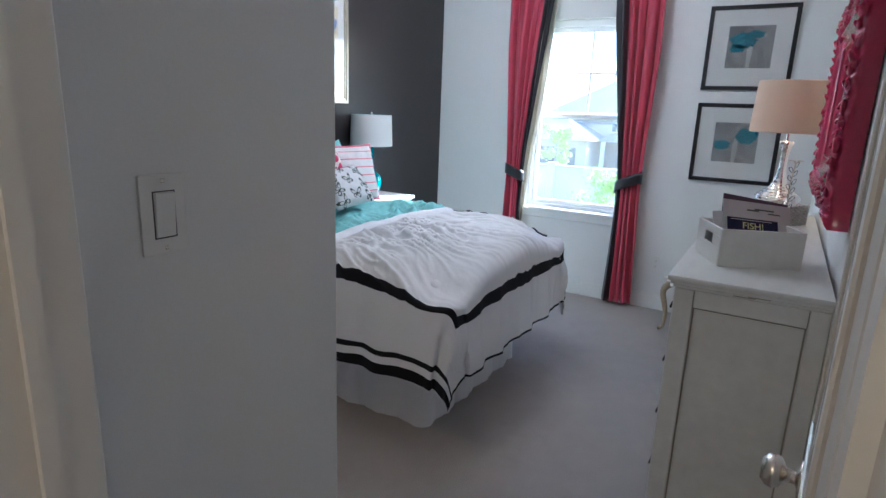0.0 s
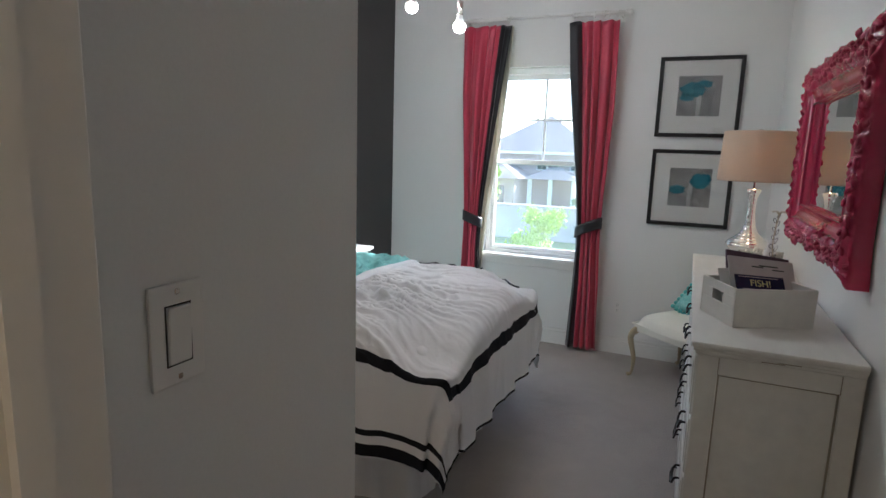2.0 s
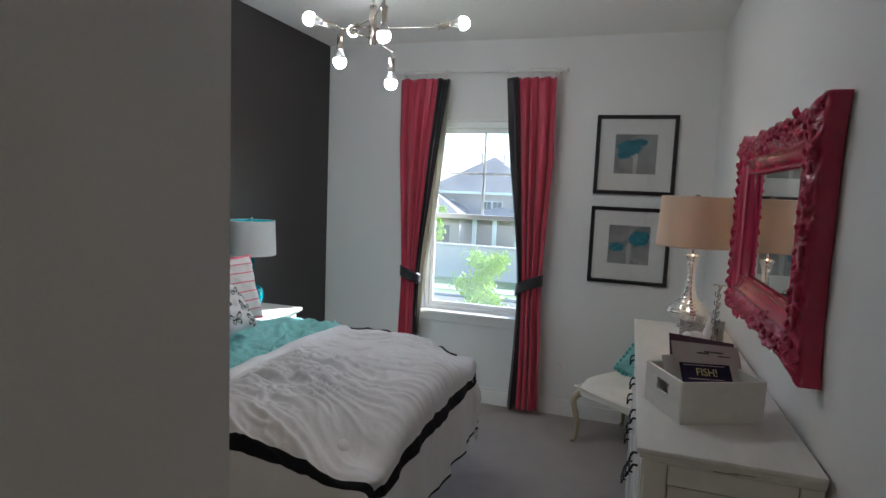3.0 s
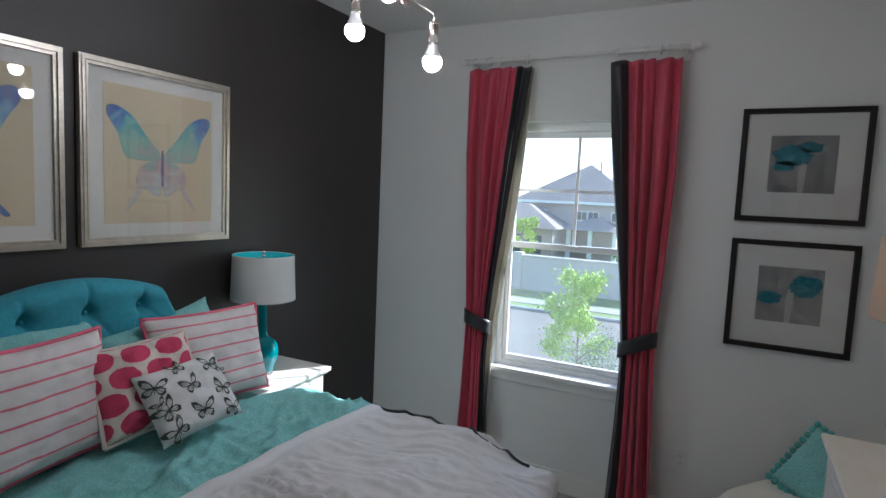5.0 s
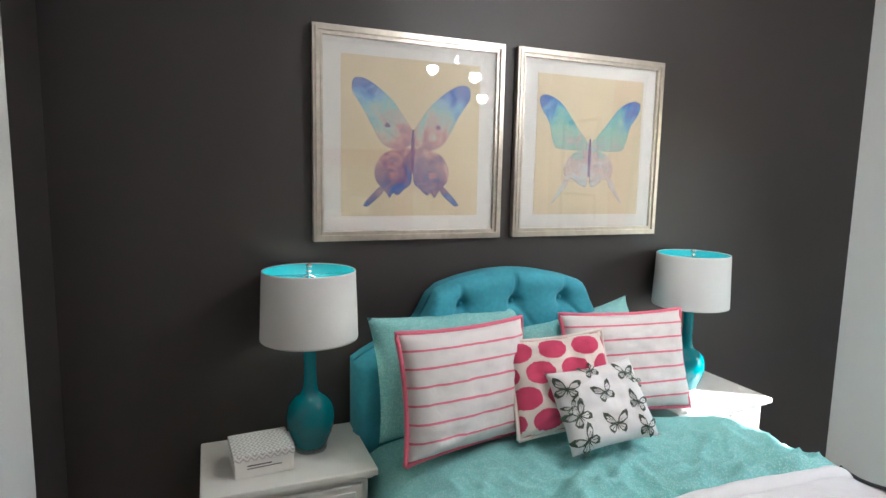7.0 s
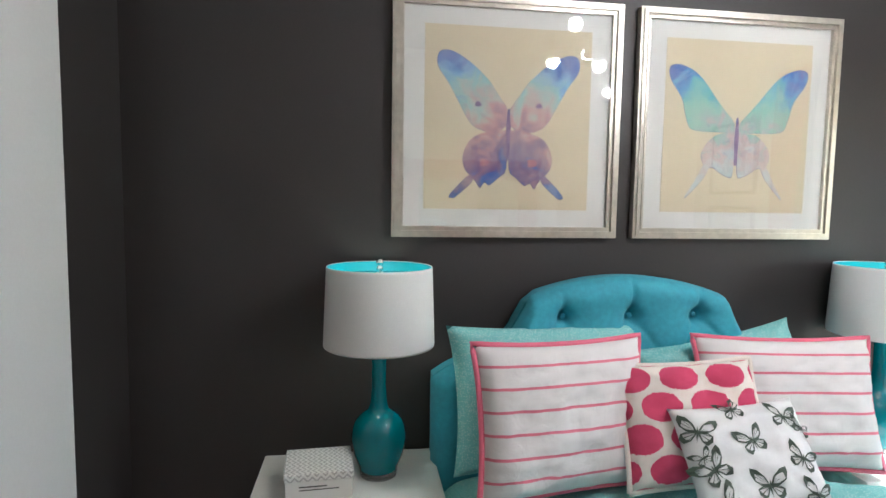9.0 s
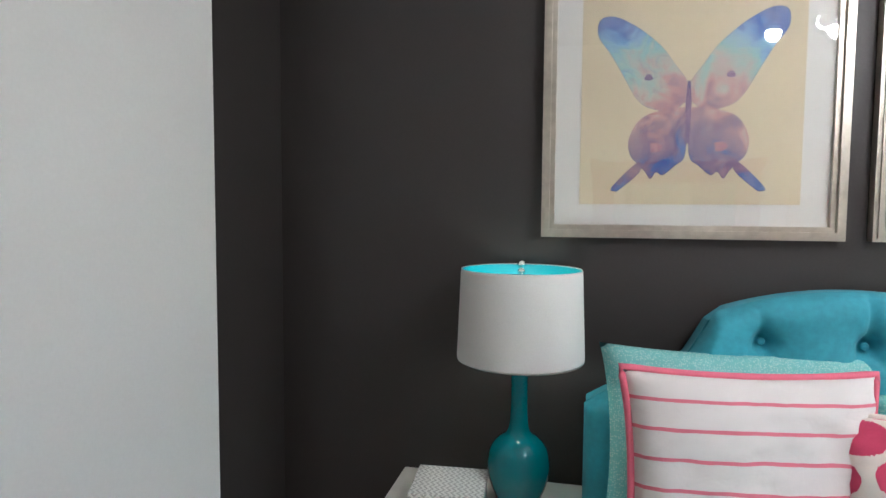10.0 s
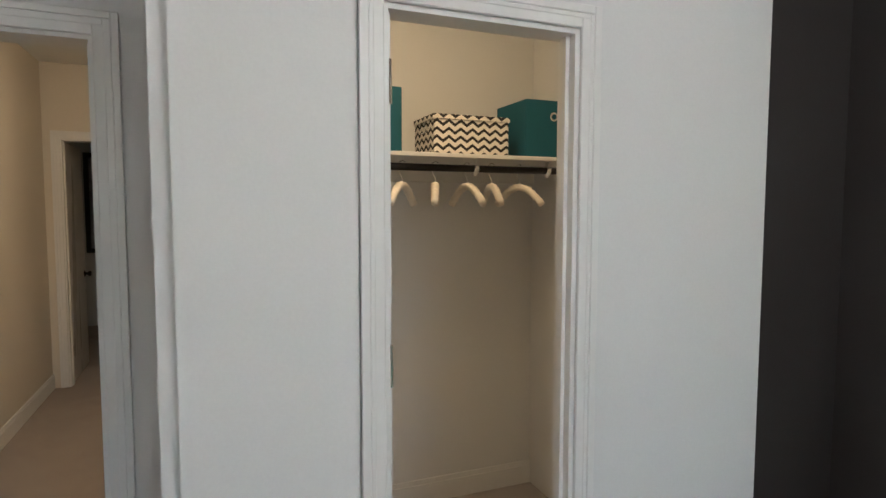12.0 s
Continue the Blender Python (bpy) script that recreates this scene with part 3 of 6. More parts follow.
# hall
solid("floor_hall", box(HALL_X0 - 0.5, 1.15, HALL_END - 3.2, CLOSET_BACK - 0.1, -0.15, -0.001), M["hall_carpet"], "beige looped carpet of the hallway", "floor")
solid("wall_hall_east", box(HALL_X1, HALL_X1 + 0.12, HALL_END, YD - WT, 0, CEIL), M["hall"], "beige painted hallway wall", "wall")
solid("wall_hall_west", box(HALL_X0 - 0.12, HALL_X0, HALL_END, CLOSET_BACK - 0.1, 0, CEIL), M["hall"], "beige painted hallway wall", "wall")
FD0, FD1, FD_H = -0.65, 0.145, 2.16
solid("wall_hall_end", boxes((FD1, 1.1, HALL_END - WT, HALL_END, 0, CEIL), (-1.6, FD0, HALL_END - WT, HALL_END, 0, CEIL), (FD0, FD1, HALL_END - WT, HALL_END, FD_H, CEIL)),
      M["hall"], "beige end wall of the hallway around a doorway", "wall")
solid("ceiling_hall", box(HALL_X0 - 0.12, HALL_X1 + 0.12, HALL_END - WT, YD - WT, CEIL, CEIL + 0.1), M["ceiling"], "plain hallway ceiling", "ceiling")
casing("trim_hall_end", FD0, FD1, FD_H, HALL_END, 1)
jamb("jamb_hall_end", FD0, FD1, FD_H, HALL_END - WT, HALL_END)
baseboard("baseboard_hall", [(HALL_X1 - D, HALL_X1, HALL_END, YD - WT - 0.03)])
solid("wall_far_room", boxes((-1.6, -1.5, HALL_END - 3.0, HALL_END - WT, 0, CEIL), (1.0, 1.1, HALL_END - 3.0, HALL_END - WT, 0, CEIL), (-1.6, 1.1, HALL_END - 3.1, HALL_END - 3.0, 0, CEIL)),
      M["wall"], "plain walls of the room at the end of the hall", "wall")
solid("ceiling_far_room", box(-1.6, 1.1, HALL_END - 3.1, HALL_END - WT, CEIL, CEIL + 0.1), M["ceiling"], "plain ceiling of the far room", "ceiling")


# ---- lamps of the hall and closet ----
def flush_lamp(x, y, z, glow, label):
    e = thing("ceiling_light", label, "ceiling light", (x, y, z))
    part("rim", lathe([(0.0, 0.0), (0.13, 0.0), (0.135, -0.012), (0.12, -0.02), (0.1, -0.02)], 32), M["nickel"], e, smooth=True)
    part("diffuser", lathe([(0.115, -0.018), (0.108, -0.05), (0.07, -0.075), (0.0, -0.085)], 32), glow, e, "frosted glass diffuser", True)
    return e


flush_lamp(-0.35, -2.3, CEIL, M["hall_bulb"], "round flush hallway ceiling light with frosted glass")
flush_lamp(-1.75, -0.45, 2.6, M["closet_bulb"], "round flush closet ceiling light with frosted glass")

# ---- window ----
win = thing("window_1", "white vinyl sash window with a grid in the upper sash", "window", (0, 0, 0), kind="structure")
GY0, GY1 = YW + 0.075, YW + 0.115
fr = 0.035
part("window_frame", boxes((WIN_X0, WIN_X0 + fr, YW + 0.06, YW + 0.15, WIN_Z0, WIN_Z1, 0.003), (WIN_X1 - fr, WIN_X1, YW + 0.06, YW + 0.15, WIN_Z0, WIN_Z1, 0.003),
                           (WIN_X0 + fr, WIN_X1 - fr, YW + 0.06, YW + 0.15, WIN_Z1 - 0.05, WIN_Z1, 0.003), (WIN_X0 + fr, WIN_X1 - fr, YW + 0.06, YW + 0.15, WIN_Z0, WIN_Z0 + 0.03, 0.003)), M["vinyl"], win)
MEET = 1.46
for nm, z0, z1, dy in (("upper_sash", MEET - 0.02, WIN_Z1 - 0.05, 0.03), ("lower_sash", WIN_Z0 + 0.03, MEET + 0.02, 0.0)):
    a, b = WIN_X0 + fr, WIN_X1 - fr
    y0, y1 = GY0 + dy, GY0 + dy + 0.026
    s = 0.028
    sash = part(nm, boxes((a, a + s, y0, y1, z0, z1, 0.003), (b - s, b, y0, y1, z0, z1, 0.003), (a + s, b - s, y0, y1, z1 - 0.036, z1, 0.003), (a + s, b - s, y0, y1, z0, z0 + 0.036, 0.003)), M["vinyl"], win)
    g = part("pane", box(a + s, b - s, y0 + 0.011, y0 + 0.015, z0 + 0.036, z1 - 0.036), M["glass"] if dy else M["screened_glass"], sash, "clear window glass")
    g.visible_shadow = False
    if dy:
        xm, zm = (a + b) / 2, 1.8
        part("grid_bar", boxes((xm - 0.009, xm + 0.009, y0 + 0.004, y0 + 0.010, z0 + 0.036, z1 - 0.036, 0.001)), M["vinyl"], sash)
        part("grid_bar", boxes((a + s, xm - 0.009, y0 + 0.004, y0 + 0.010, zm - 0.009, zm + 0.009, 0.001), (xm + 0.009, b - s, y0 + 0.004, y0 + 0.010, zm - 0.009, zm + 0.009, 0.001)), M["vinyl"], sash)
    else:
        part("latch", boxes(((a + b) / 2 - 0.03, (a + b) / 2 + 0.03, y0 - 0.012, y0, z1 - 0.014, z1 - 0.002, 0.003)), M["vinyl"], sash)
part("window_sill", box(WIN_X0 - 0.03, WIN_X1 + 0.03, YW - 0.035, YW + 0.06, WIN_Z0 - 0.022, WIN_Z0 + 0.005, 0.006, 2), M["trim"], win, "white painted sill")
part("apron", box(WIN_X0 - 0.01, WIN_X1 + 0.01, YW - 0.012, YW - 0.0005, WIN_Z0 - 0.08, WIN_Z0 - 0.022, 0.003), M["trim"], win)

# ---- bedroom door, open against the dresser side ----
HX, HY = DOOR_X1 - 0.016, YD + 0.004
door = thing("door_1", "white painted panel door standing open into the bedroom", "door", (HX, HY, 0), -5.0, kind="structure")
bm = box(0.0, 0.036, 0.0, 0.74, 0.012, 2.02, 0.002)
leaf = part("leaf", bm, M["door"], door)
for z0, z1 in ((0.16, 0.86), (1.02, 1.88)):
    bm = boxes((-0.006, 0.0, 0.12, 0.62, z0, z0 + 0.03, 0.003), (-0.006, 0.0, 0.12, 0.62, z1 - 0.03, z1, 0.003),
               (-0.006, 0.0, 0.12, 0.15, z0 + 0.03, z1 - 0.03, 0.003), (-0.006, 0.0, 0.59, 0.62, z0 + 0.03, z1 - 0.03, 0.003))
    part("panel_moulding", bm, M["door"], door)


def door_knob(parent, x, y, z, side):
    k = part("knob", lathe([(0.0, 0.062), (0.018, 0.061), (0.027, 0.052), (0.029, 0.042), (0.024, 0.032), (0.012, 0.026), (0.011, 0.012), (0.016, 0.008), (0.031, 0.006), (0.033, 0.0), (0.0, 0.0)], 28,
                          Matrix.Translation((x, y, z)) @ Euler((0, side * math.pi / 2, 0)).to_matrix().to_4x4()), M["nickel"], parent, "satin nickel door knob", True)
    return k


door_knob(door, 0.0, 0.672, 0.91, -1)
door_knob(door, 0.036, 0.672, 0.91, 1)
for z in (0.25, 1.05, 1.8):
    part("hinge", tube([(-0.004, -0.002, z), (-0.004, -0.002, z + 0.09)], 0.006, 10), M["nickel"], door)

# far door at the end of the hall, ajar
fdoor = thing("door_2", "white painted door standing ajar at the end of the hall", "door", (FD1 - 0.014, HALL_END - WT + 0.004, 0), 91.0, kind="structure")
part("leaf", box(-0.74, 0.0, -0.036, 0.0, 0.012, FD_H - 0.02, 0.002), M["door"], fdoor)
for z0, z1 in ((0.2, 0.95), (1.1, 1.95)):
    part("panel_moulding", boxes((-0.62, -0.12, -0.041, -0.036, z0, z0 + 0.03, 0.002), (-0.62, -0.12, -0.041, -0.036, z1 - 0.03, z1, 0.002), (-0.62, -0.59, -0.041, -0.036, z0 + 0.03, z1 - 0.03, 0.002), (-0.15, -0.12, -0.041, -0.036, z0 + 0.03, z1 - 0.03, 0.002)), M["door"], fdoor)
for side, yy in ((-1, 0.0), (1, -0.036)):
    part("knob", lathe([(0.0, 0.062), (0.018, 0.061), (0.027, 0.052), (0.029, 0.042), (0.012, 0.026), (0.011, 0.012), (0.031, 0.006), (0.033, 0.0)], 20,
                       Matrix.Translation((-0.67, yy, 0.92)) @ Euler((side * math.pi / 2, 0, 0)).to_matrix().to_4x4()), M["dark_metal"], fdoor, "dark door knob", True)
for z in (0.25, 1.0, 1.8):
    part("hinge", box(-0.004, 0.004, -0.036, 0.004, z, z + 0.09), M["nickel"], fdoor)
fm = thing("wall_picture", "dark framed picture on the far room wall", "picture", (0, 0, 0))
FY = HALL_END - 3.0
part("frame", boxes((-0.02, 0.04, FY, FY + 0.03, 0.98, 2.3), (0.44, 0.50, FY, FY + 0.03, 0.98, 2.3), (0.04, 0.44, FY, FY + 0.03, 0.98, 1.04), (0.04, 0.44, FY, FY + 0.03, 2.24, 2.3)), M["black_frame"], fm)
part("print", box(0.04, 0.44, FY, FY + 0.015, 1.04, 2.24), M["print_grey"], fm)

# ---- switch, outlet, closet hardware ----
sw = thing("light_switch", "white rocker light switch with a screwed wall plate", "light switch", (XO, -0.251, 1.286))
sw.scale = (1, 1.2, 1.22)
part("plate", box(0.0, 0.006, -0.036, 0.036, -0.0575, 0.0575, 0.003, 2), M["plastic"], sw)
part("rocker_frame", boxes((0.006, 0.0072, -0.0175, 0.0175, -0.034, -0.0325), (0.006, 0.0072, -0.0175, 0.0175, 0.0325, 0.034), (0.006, 0.0072, -0.0175, -0.016, -0.0325, 0.0325), (0.006, 0.0072, 0.016, 0.0175, -0.0325, 0.0325)), M["slot"], sw)
bm = box(0.006, 0.011, -0.0155, 0.0155, -0.032, 0.032, 0.0015)
bmesh.ops.rotate(bm, verts=bm.verts, cent=(0.008, 0, 0), matrix=Euler((0, 0.06, 0)).to_matrix())
part("rocker", bm, M["plastic"], sw)
for z in (-0.048, 0.048):
    part("screw", boxes((0.0055, 0.0072, -0.003, 0.003, z - 0.003, z + 0.003, 0.001), (0.0072, 0.0074, -0.0005, 0.0005, z - 0.0028, z + 0.0028)), M["nickel"], sw)

ol = thing("wall_outlet", "white double wall outlet under the prints", "outlet", (-0.77, YW, 0.37))
part("plate", box(-0.036, 0.036, -0.006, 0.0, -0.0575, 0.0575, 0.003, 2), M["plastic"], ol)
for z in (-0.02, 0.02):
    s = part("socket", box(-0.016, 0.016, -0.009, -0.006, z - 0.014, z + 0.014, 0.003, 2), M["plastic"], ol)
    part("slot", boxes((-0.007, -0.005, -0.0094, -0.009, z - 0.002, z + 0.007), (0.005, 0.007, -0.0094, -0.009, z - 0.002, z + 0.007), (-0.002, 0.002, -0.0094, -0.009, z - 0.009, z - 0.005)), M["slot"], s)

for z in (1.23, 1.82):
    hg = thing("door_hinge", "satin nickel hinge plate on the closet jamb", "hinge", (CLO_X1 - 0.012, YC - 0.03, z), group="closet hinges")
    part("leaf_plate", box(-0.003, 0.0, -0.02, 0.02, -0.045, 0.045, 0.001), M["nickel"], hg)
    part("barrel", tube([(-0.004, 0.022, -0.045), (-0.004, 0.022, 0.045)], 0.005, 10), M["nickel"], hg)
st = thing("strike_plate", "satin nickel strike plate on the closet jamb", "strike plate", (CLO_X0 + 0.012, YC - 0.04, 1.21))
part("plate", box(0.0, 0.0015, -0.014, 0.014, -0.03, 0.03, 0.0005), M["nickel"], st)
part("slot", box(0.0015, 0.0019, -0.006, 0.006, -0.012, 0.012), M["slot"], st)

# ---- closet contents ----
SHF_Y0, SHF_Y1, SHF_Z = CLOSET_BACK, -0.9, 1.80
shelf = thing("closet_shelf", "white painted closet shelf with a cleat", "shelf", (0, 0, 0))
part("board", box(CX0, CX1, SHF_Y0, SHF_Y1, SHF_Z - 0.018, SHF_Z, 0.002), M["white_wood"], shelf)
part("cleat", box(CX0, CX1, SHF_Y0, SHF_Y0 + 0.018, SHF_Z - 0.1, SHF_Z - 0.018, 0.002), M["white_wood"], shelf)
rod = thing("closet_rod", "dark bronze closet rod in white hooks", "clothes rod", (0, 0, 0))
RY, RZ = SHF_Y1 - 0.05, SHF_Z - 0.06
part("rod", tube([(CX0, RY, RZ), (CX1, RY, RZ)], 0.016, 16), M["dark_metal"], rod, smooth=True)
for x in (-2.50, -2.13, -1.6):
    part("hook", tube([(x, RY, SHF_Z - 0.02), (x, RY - 0.02, RZ), (x, RY, RZ - 0.021), (x, RY + 0.02, RZ), (x, RY + 0.02, RZ + 0.012)], 0.011, 8), M["plastic"], rod, "white plastic hook", True)


def hanger(x, turn):
    e = thing("padded_hanger", "cream satin padded clothes hanger on the closet rod", "clothes hanger", (x, RY, RZ), turn, "hangers on the closet rod")
    part("hook", tube(arc([(0, 0.014, 0.02), (0, 0.0, 0.026), (0, -0.018, 0.012), (0, -0.012, -0.02), (0, 0, -0.05), (0, 0, -0.075)], 5), 0.002, 6), M["chrome"], e)
    pts = arc([(-0.13, 0, -0.156), (-0.09, 0, -0.119), (-0.05, 0, -0.090), (0, 0, -0.078), (0.05, 0, -0.090), (0.09, 0, -0.119), (0.13, 0, -0.156)], 5)
    part("padding", tube(pts, lambda s: 0.016 + 0.003 * math.sin(s * 75), 10), M["hanger"], e, smooth=True)
    return e


for x, a in ((-1.79, 50), (-1.94, 68), (-2.09, 98), (-2.21, 82), (-2.35, 112)):
    hanger(x, a)


def uv_box(name, x0, x1, y0, y1, z0, z1, material, parent, label=""):
    bm = box(x0, x1, y0, y1, z0, z1, 0.002)
    lay = bm.loops.layers.uv.new("flat")
    bm.normal_update()
    for f in bm.faces:
        n = f.normal
        for lp in f.loops:
            c = lp.vert.co
            lp[lay].uv = (c.x, c.z) if abs(n.y) > 0.5 else ((c.y, c.z) if abs(n.x) > 0.5 else (c.x, c.y))
    return part(name, bm, material, parent, label)


def fabric_bin(x0, x1, y0, y1, h, ring_face, label):
    e = thing("storage_box", label, "storage box", ((x0 + x1) / 2, (y0 + y1) / 2, SHF_Z), group="boxes on the closet shelf")
    w, d = (x1 - x0) / 2, (y1 - y0) / 2
    t = 0.006
    part("body", boxes((-w, w, -d, -d + t, 0, h, 0.002), (-w, w, d - t, d, 0, h, 0.002), (-w, -w + t, -d + t, d - t, 0, h, 0.002), (w - t, w, -d + t, d - t, 0, h, 0.002), (-w + t, w - t, -d + t, d - t, 0, t)), M["teal_box"], e)
    part("grommet", lathe([(0.013, 0.0), (0.021, 0.0), (0.022, 0.003), (0.017, 0.005), (0.013, 0.003)], 20,
                          Matrix.Translation((0, d, h * 0.72)) @ Euler((-math.pi / 2, 0, 0)).to_matrix().to_4x4()), M["chrome"], e, "chrome grommet", True)
    return e


fabric_bin(-1.79, -1.52, -1.24, -0.95, 0.27, 1, "teal fabric storage cube with a chrome grommet")
fabric_bin(-2.68, -2.385, -1.24, -0.95, 0.265, 1, "teal fabric storage cube on the closet shelf")
cb = thing("chevron_box", "black and cream chevron storage box with a lid", "storage box", (0, 0, SHF_Z), group="")
uv_box("body", -2.295, -1.935, -1.2, -0.95, 0.0, 0.15, M["chevron_black"], cb)
uv_box("lid", -2.30, -1.93, -1.205, -0.945, 0.15, 0.172, M["chevron_black"], cb)
part("handle", boxes((-1.935, -1.932, -1.11, -1.04, 0.1, 0.104), (-1.935, -1.932, -1.11, -1.04, 0.122, 0.126), (-1.935, -1.932, -1.11, -1.106, 0.104, 0.122), (-1.935, -1.932, -1.044, -1.04, 0.104, 0.122)), M["chrome"], cb)


# ---- bed ----
def drape(u, v, r, flare):
    """A flat cover point, u metres past the foot edge and v metres past the side edge, laid over a rounded bed edge: its (out_u, out_v, down)."""
    du, dv = max(u, 0.0), max(abs(v) - BED_HALF, 0.0)
    d = (du ** 4 + dv ** 4) ** 0.25
    if d < 1e-6:
        return 0.0, 0.0, 0.0
    q = r * math.pi / 2
    if d < q:
        out, down = r * math.sin(d / r), r * (1 - math.cos(d / r))
    else:
        out, down = r + flare * (d - q), r + (d - q) * math.sqrt(1 - flare * flare)
    return out * du / d, out * dv / d, down


def cover_place(u, v, top, r=0.1, flare=0.1, folds=0.012, seed=0.0):
    ou, ov, down = drape(u, v, r, flare)
    sgn = 1 if v >= 0 else -1
    x = BED_FOOT + min(u, 0.0) + ou
    y = BED_Y + sgn * (min(abs(v), BED_HALF) + ov)
    z = top - down
    hang = min(1.0, max(0.0, (down - 0.08) / 0.25))
    along = v if u > 0 and abs(v) < BED_HALF else u
    wave = math.sin(along * 21 + 3 * fnoise(along * 2.3, seed, 1.7)) * folds * hang
    if u > 0:
        x += wave
    if abs(v) > BED_HALF:
        y += sgn * wave
    # soft mound and ruched creases on the top
    flat = 1 - min(1.0, down / 0.2)
    crown = 0.032 * (1 - (v / (BED_HALF + 0.1)) ** 2) if abs(v) < BED_HALF + 0.1 else 0
    edge = min(1.0, max(0.0, -u / 0.35)) if u < 0 else 0.0
    crease = 0.007 * fnoise(x * 5, y * 5, seed + 5)
    z += flat * (crown * (0.3 + 0.7 * edge) + crease) + 0.006 * fnoise(x * 12, y * 12, z * 12)
    z -= (0.12 if v < 0 else 0.07) * math.exp(-(u * u + (abs(v) - BED_HALF) ** 2) / 0.035)
    # past the nightstand the covers spread towards the window
    if y > BED_Y:
        a = min(1.0, max(0.0, (x + 2.46) / 0.16))
        b = min(1.0, max(0.0, (x + 1.45) / 0.4))
        y = BED_Y + (y - BED_Y) * (0.86 + 0.40 * a * a * (3 - 2 * a) * (1 - 0.22 * b * b))
    return Vector((x, y, z))


def ridge(a):
    return (1 - min(1.0, 2.8 * abs(a))) ** 1.4


def ruched(p, u, v):
    """Gathered creases of the duvet: they run down the bed from the fold and fan out to the foot corners."""
    flat = 1 - min(1.0, max(0.0, (BED_TOP - 0.03 - p.z) / 0.22))
    x, y = p.x, p.y
    fan = 1 + 0.35 * max(0.0, x - FOLD_X)
    w = (y - BED_Y) / fan + 0.05 * fnoise(x * 2.3, y * 2.3, 3.0) + 0.035 * math.sin((x - FOLD_X) * 5 + y * 3)
    mask = 0.4 + 0.6 * min(1.0, max(0.0, 0.55 + 1.6 * fnoise(x * 2.1 + 9, y * 2.1, 1.0)))
    foot = 0.4 + 0.6 * min(1.0, max(0.0, -u / 0.3))
    start = min(1.0, max(0.0, (x - FOLD_X - 0.05) / 0.10))
    w += 0.07 * fnoise(x * 3.1 + 2, y * 3.1, 6.0)
    k = start * (0.026 * ridge(fnoise(x * 2.7, w * 13, 0.37)) + 0.030 * ridge(fnoise(x * 3.4 + 4, w * 25, 5.41)) + 0.012 * ridge(fnoise(x * 14 + w * 9, w * 21 - x * 6, 8.63)))
    side = 0.012 * ridge(fnoise(v * 9 + u * 2, u * 2.0, 12.0)) * (1 - flat)
    return Vector((side * 0.6 if u > 0 else 0.0, 0.0, flat * mask * foot * k))


bed = thing("bed", "double bed with a tufted teal headboard and white skirt", "bed", (0, 0, 0))
# skirt with pleats, set back under the duvet
SK_X, SK_Y0, SK_Y1 = BED_FOOT - 0.1, BED_Y - BED_HALF + 0.06, BED_Y + BED_HALF - 0.06


def skirt_place(s, t):
    ln = (SK_X - XB - 0.12)
    path = s * (2 * ln + SK_Y1 - SK_Y0)
    w = 0.012 * (math.sin(path * 30 + 2 * fnoise(path * 2, 0.3)) ** 3) * (1 - t) ** 0.7
    z = 0.004 + t * 0.42
    flare = 0.02 * (1 - t)
    if path < ln:
        return Vector((XB + 0.12 + path, SK_Y0 - w - flare, z))
    path -= ln
    if path < SK_Y1 - SK_Y0:
        return Vector((SK_X + w + flare, SK_Y0 + path, z))
    path -= SK_Y1 - SK_Y0
    return Vector((SK_X - path, SK_Y1 + w + flare, z))


part("bed_skirt", grid_sheet(320, 6, skirt_place), M["white_cloth"], bed, "white pleated bed skirt", True)
part("mattress", box(XB + 0.1, BED_FOOT - 0.04, BED_Y - BED_HALF + 0.02, BED_Y + BED_HALF - 0.02, 0.42, BED_TOP - 0.04, 0.06, 4), M["white_cloth"], bed, smooth=True)

# headboard: arched, buttoned
HB_X, HB_HALF = -2.70, 0.60


def hb_top(y):
    a = abs(y)
    if a < 0.31:
        return 1.385 - 0.06 * (a / 0.31) ** 2
    if a < 0.41:
        return 1.325 - 0.17 * ((a - 0.31) / 0.10) ** 0.8
    return 1.155 - 0.07 * ((a - 0.41) / 0.19) ** 2


BUTTONS = [(-0.21, 1.265), (0.0, 1.265), (0.21, 1.265), (-0.4, 1.10), (-0.135, 1.10), (0.135, 1.10), (0.4, 1.10)]


def hb_front(s, t):
    y = (s * 2 - 1) * HB_HALF
    top = hb_top(y)
    z = 0.45 + t * (top - 0.45)
    puff = 0.075
    for by, bz in BUTTONS:
        d2 = (y - by) ** 2 + (z - bz) ** 2
        puff -= 0.05 * math.exp(-d2 / 0.0005) + 0.02 * math.exp(-d2 / 0.004)
    for by, bz in BUTTONS[:3]:
        if z > bz:
            puff -= 0.016 * math.exp(-((y - by * (1 + (z - bz) * 0.6)) / 0.008) ** 2) * (1 - min(1.0, (z - bz) / 0.13) * (0.0 if by == 0 else 0.75))
    for by, bz in BUTTONS[:3]:
        for ey, ez in BUTTONS[3:]:
            if abs(by - ey) < 0.25 and ez < z < bz:
                puff -= 0.010 * math.exp(-((y - (ey + (by - ey) * (z - ez) / (bz - ez))) / 0.009) ** 2)
    edge = min((HB_HALF - abs(y)) / 0.06, (top - z) / 0.06, 1.0)
    puff *= math.sqrt(max(0.0, 1 - (1 - max(edge, 0)) ** 2)) * 0.85 + 0.15
    return Vector((HB_X + max(puff, 0.012), BED_Y - 0.05 + y, z))


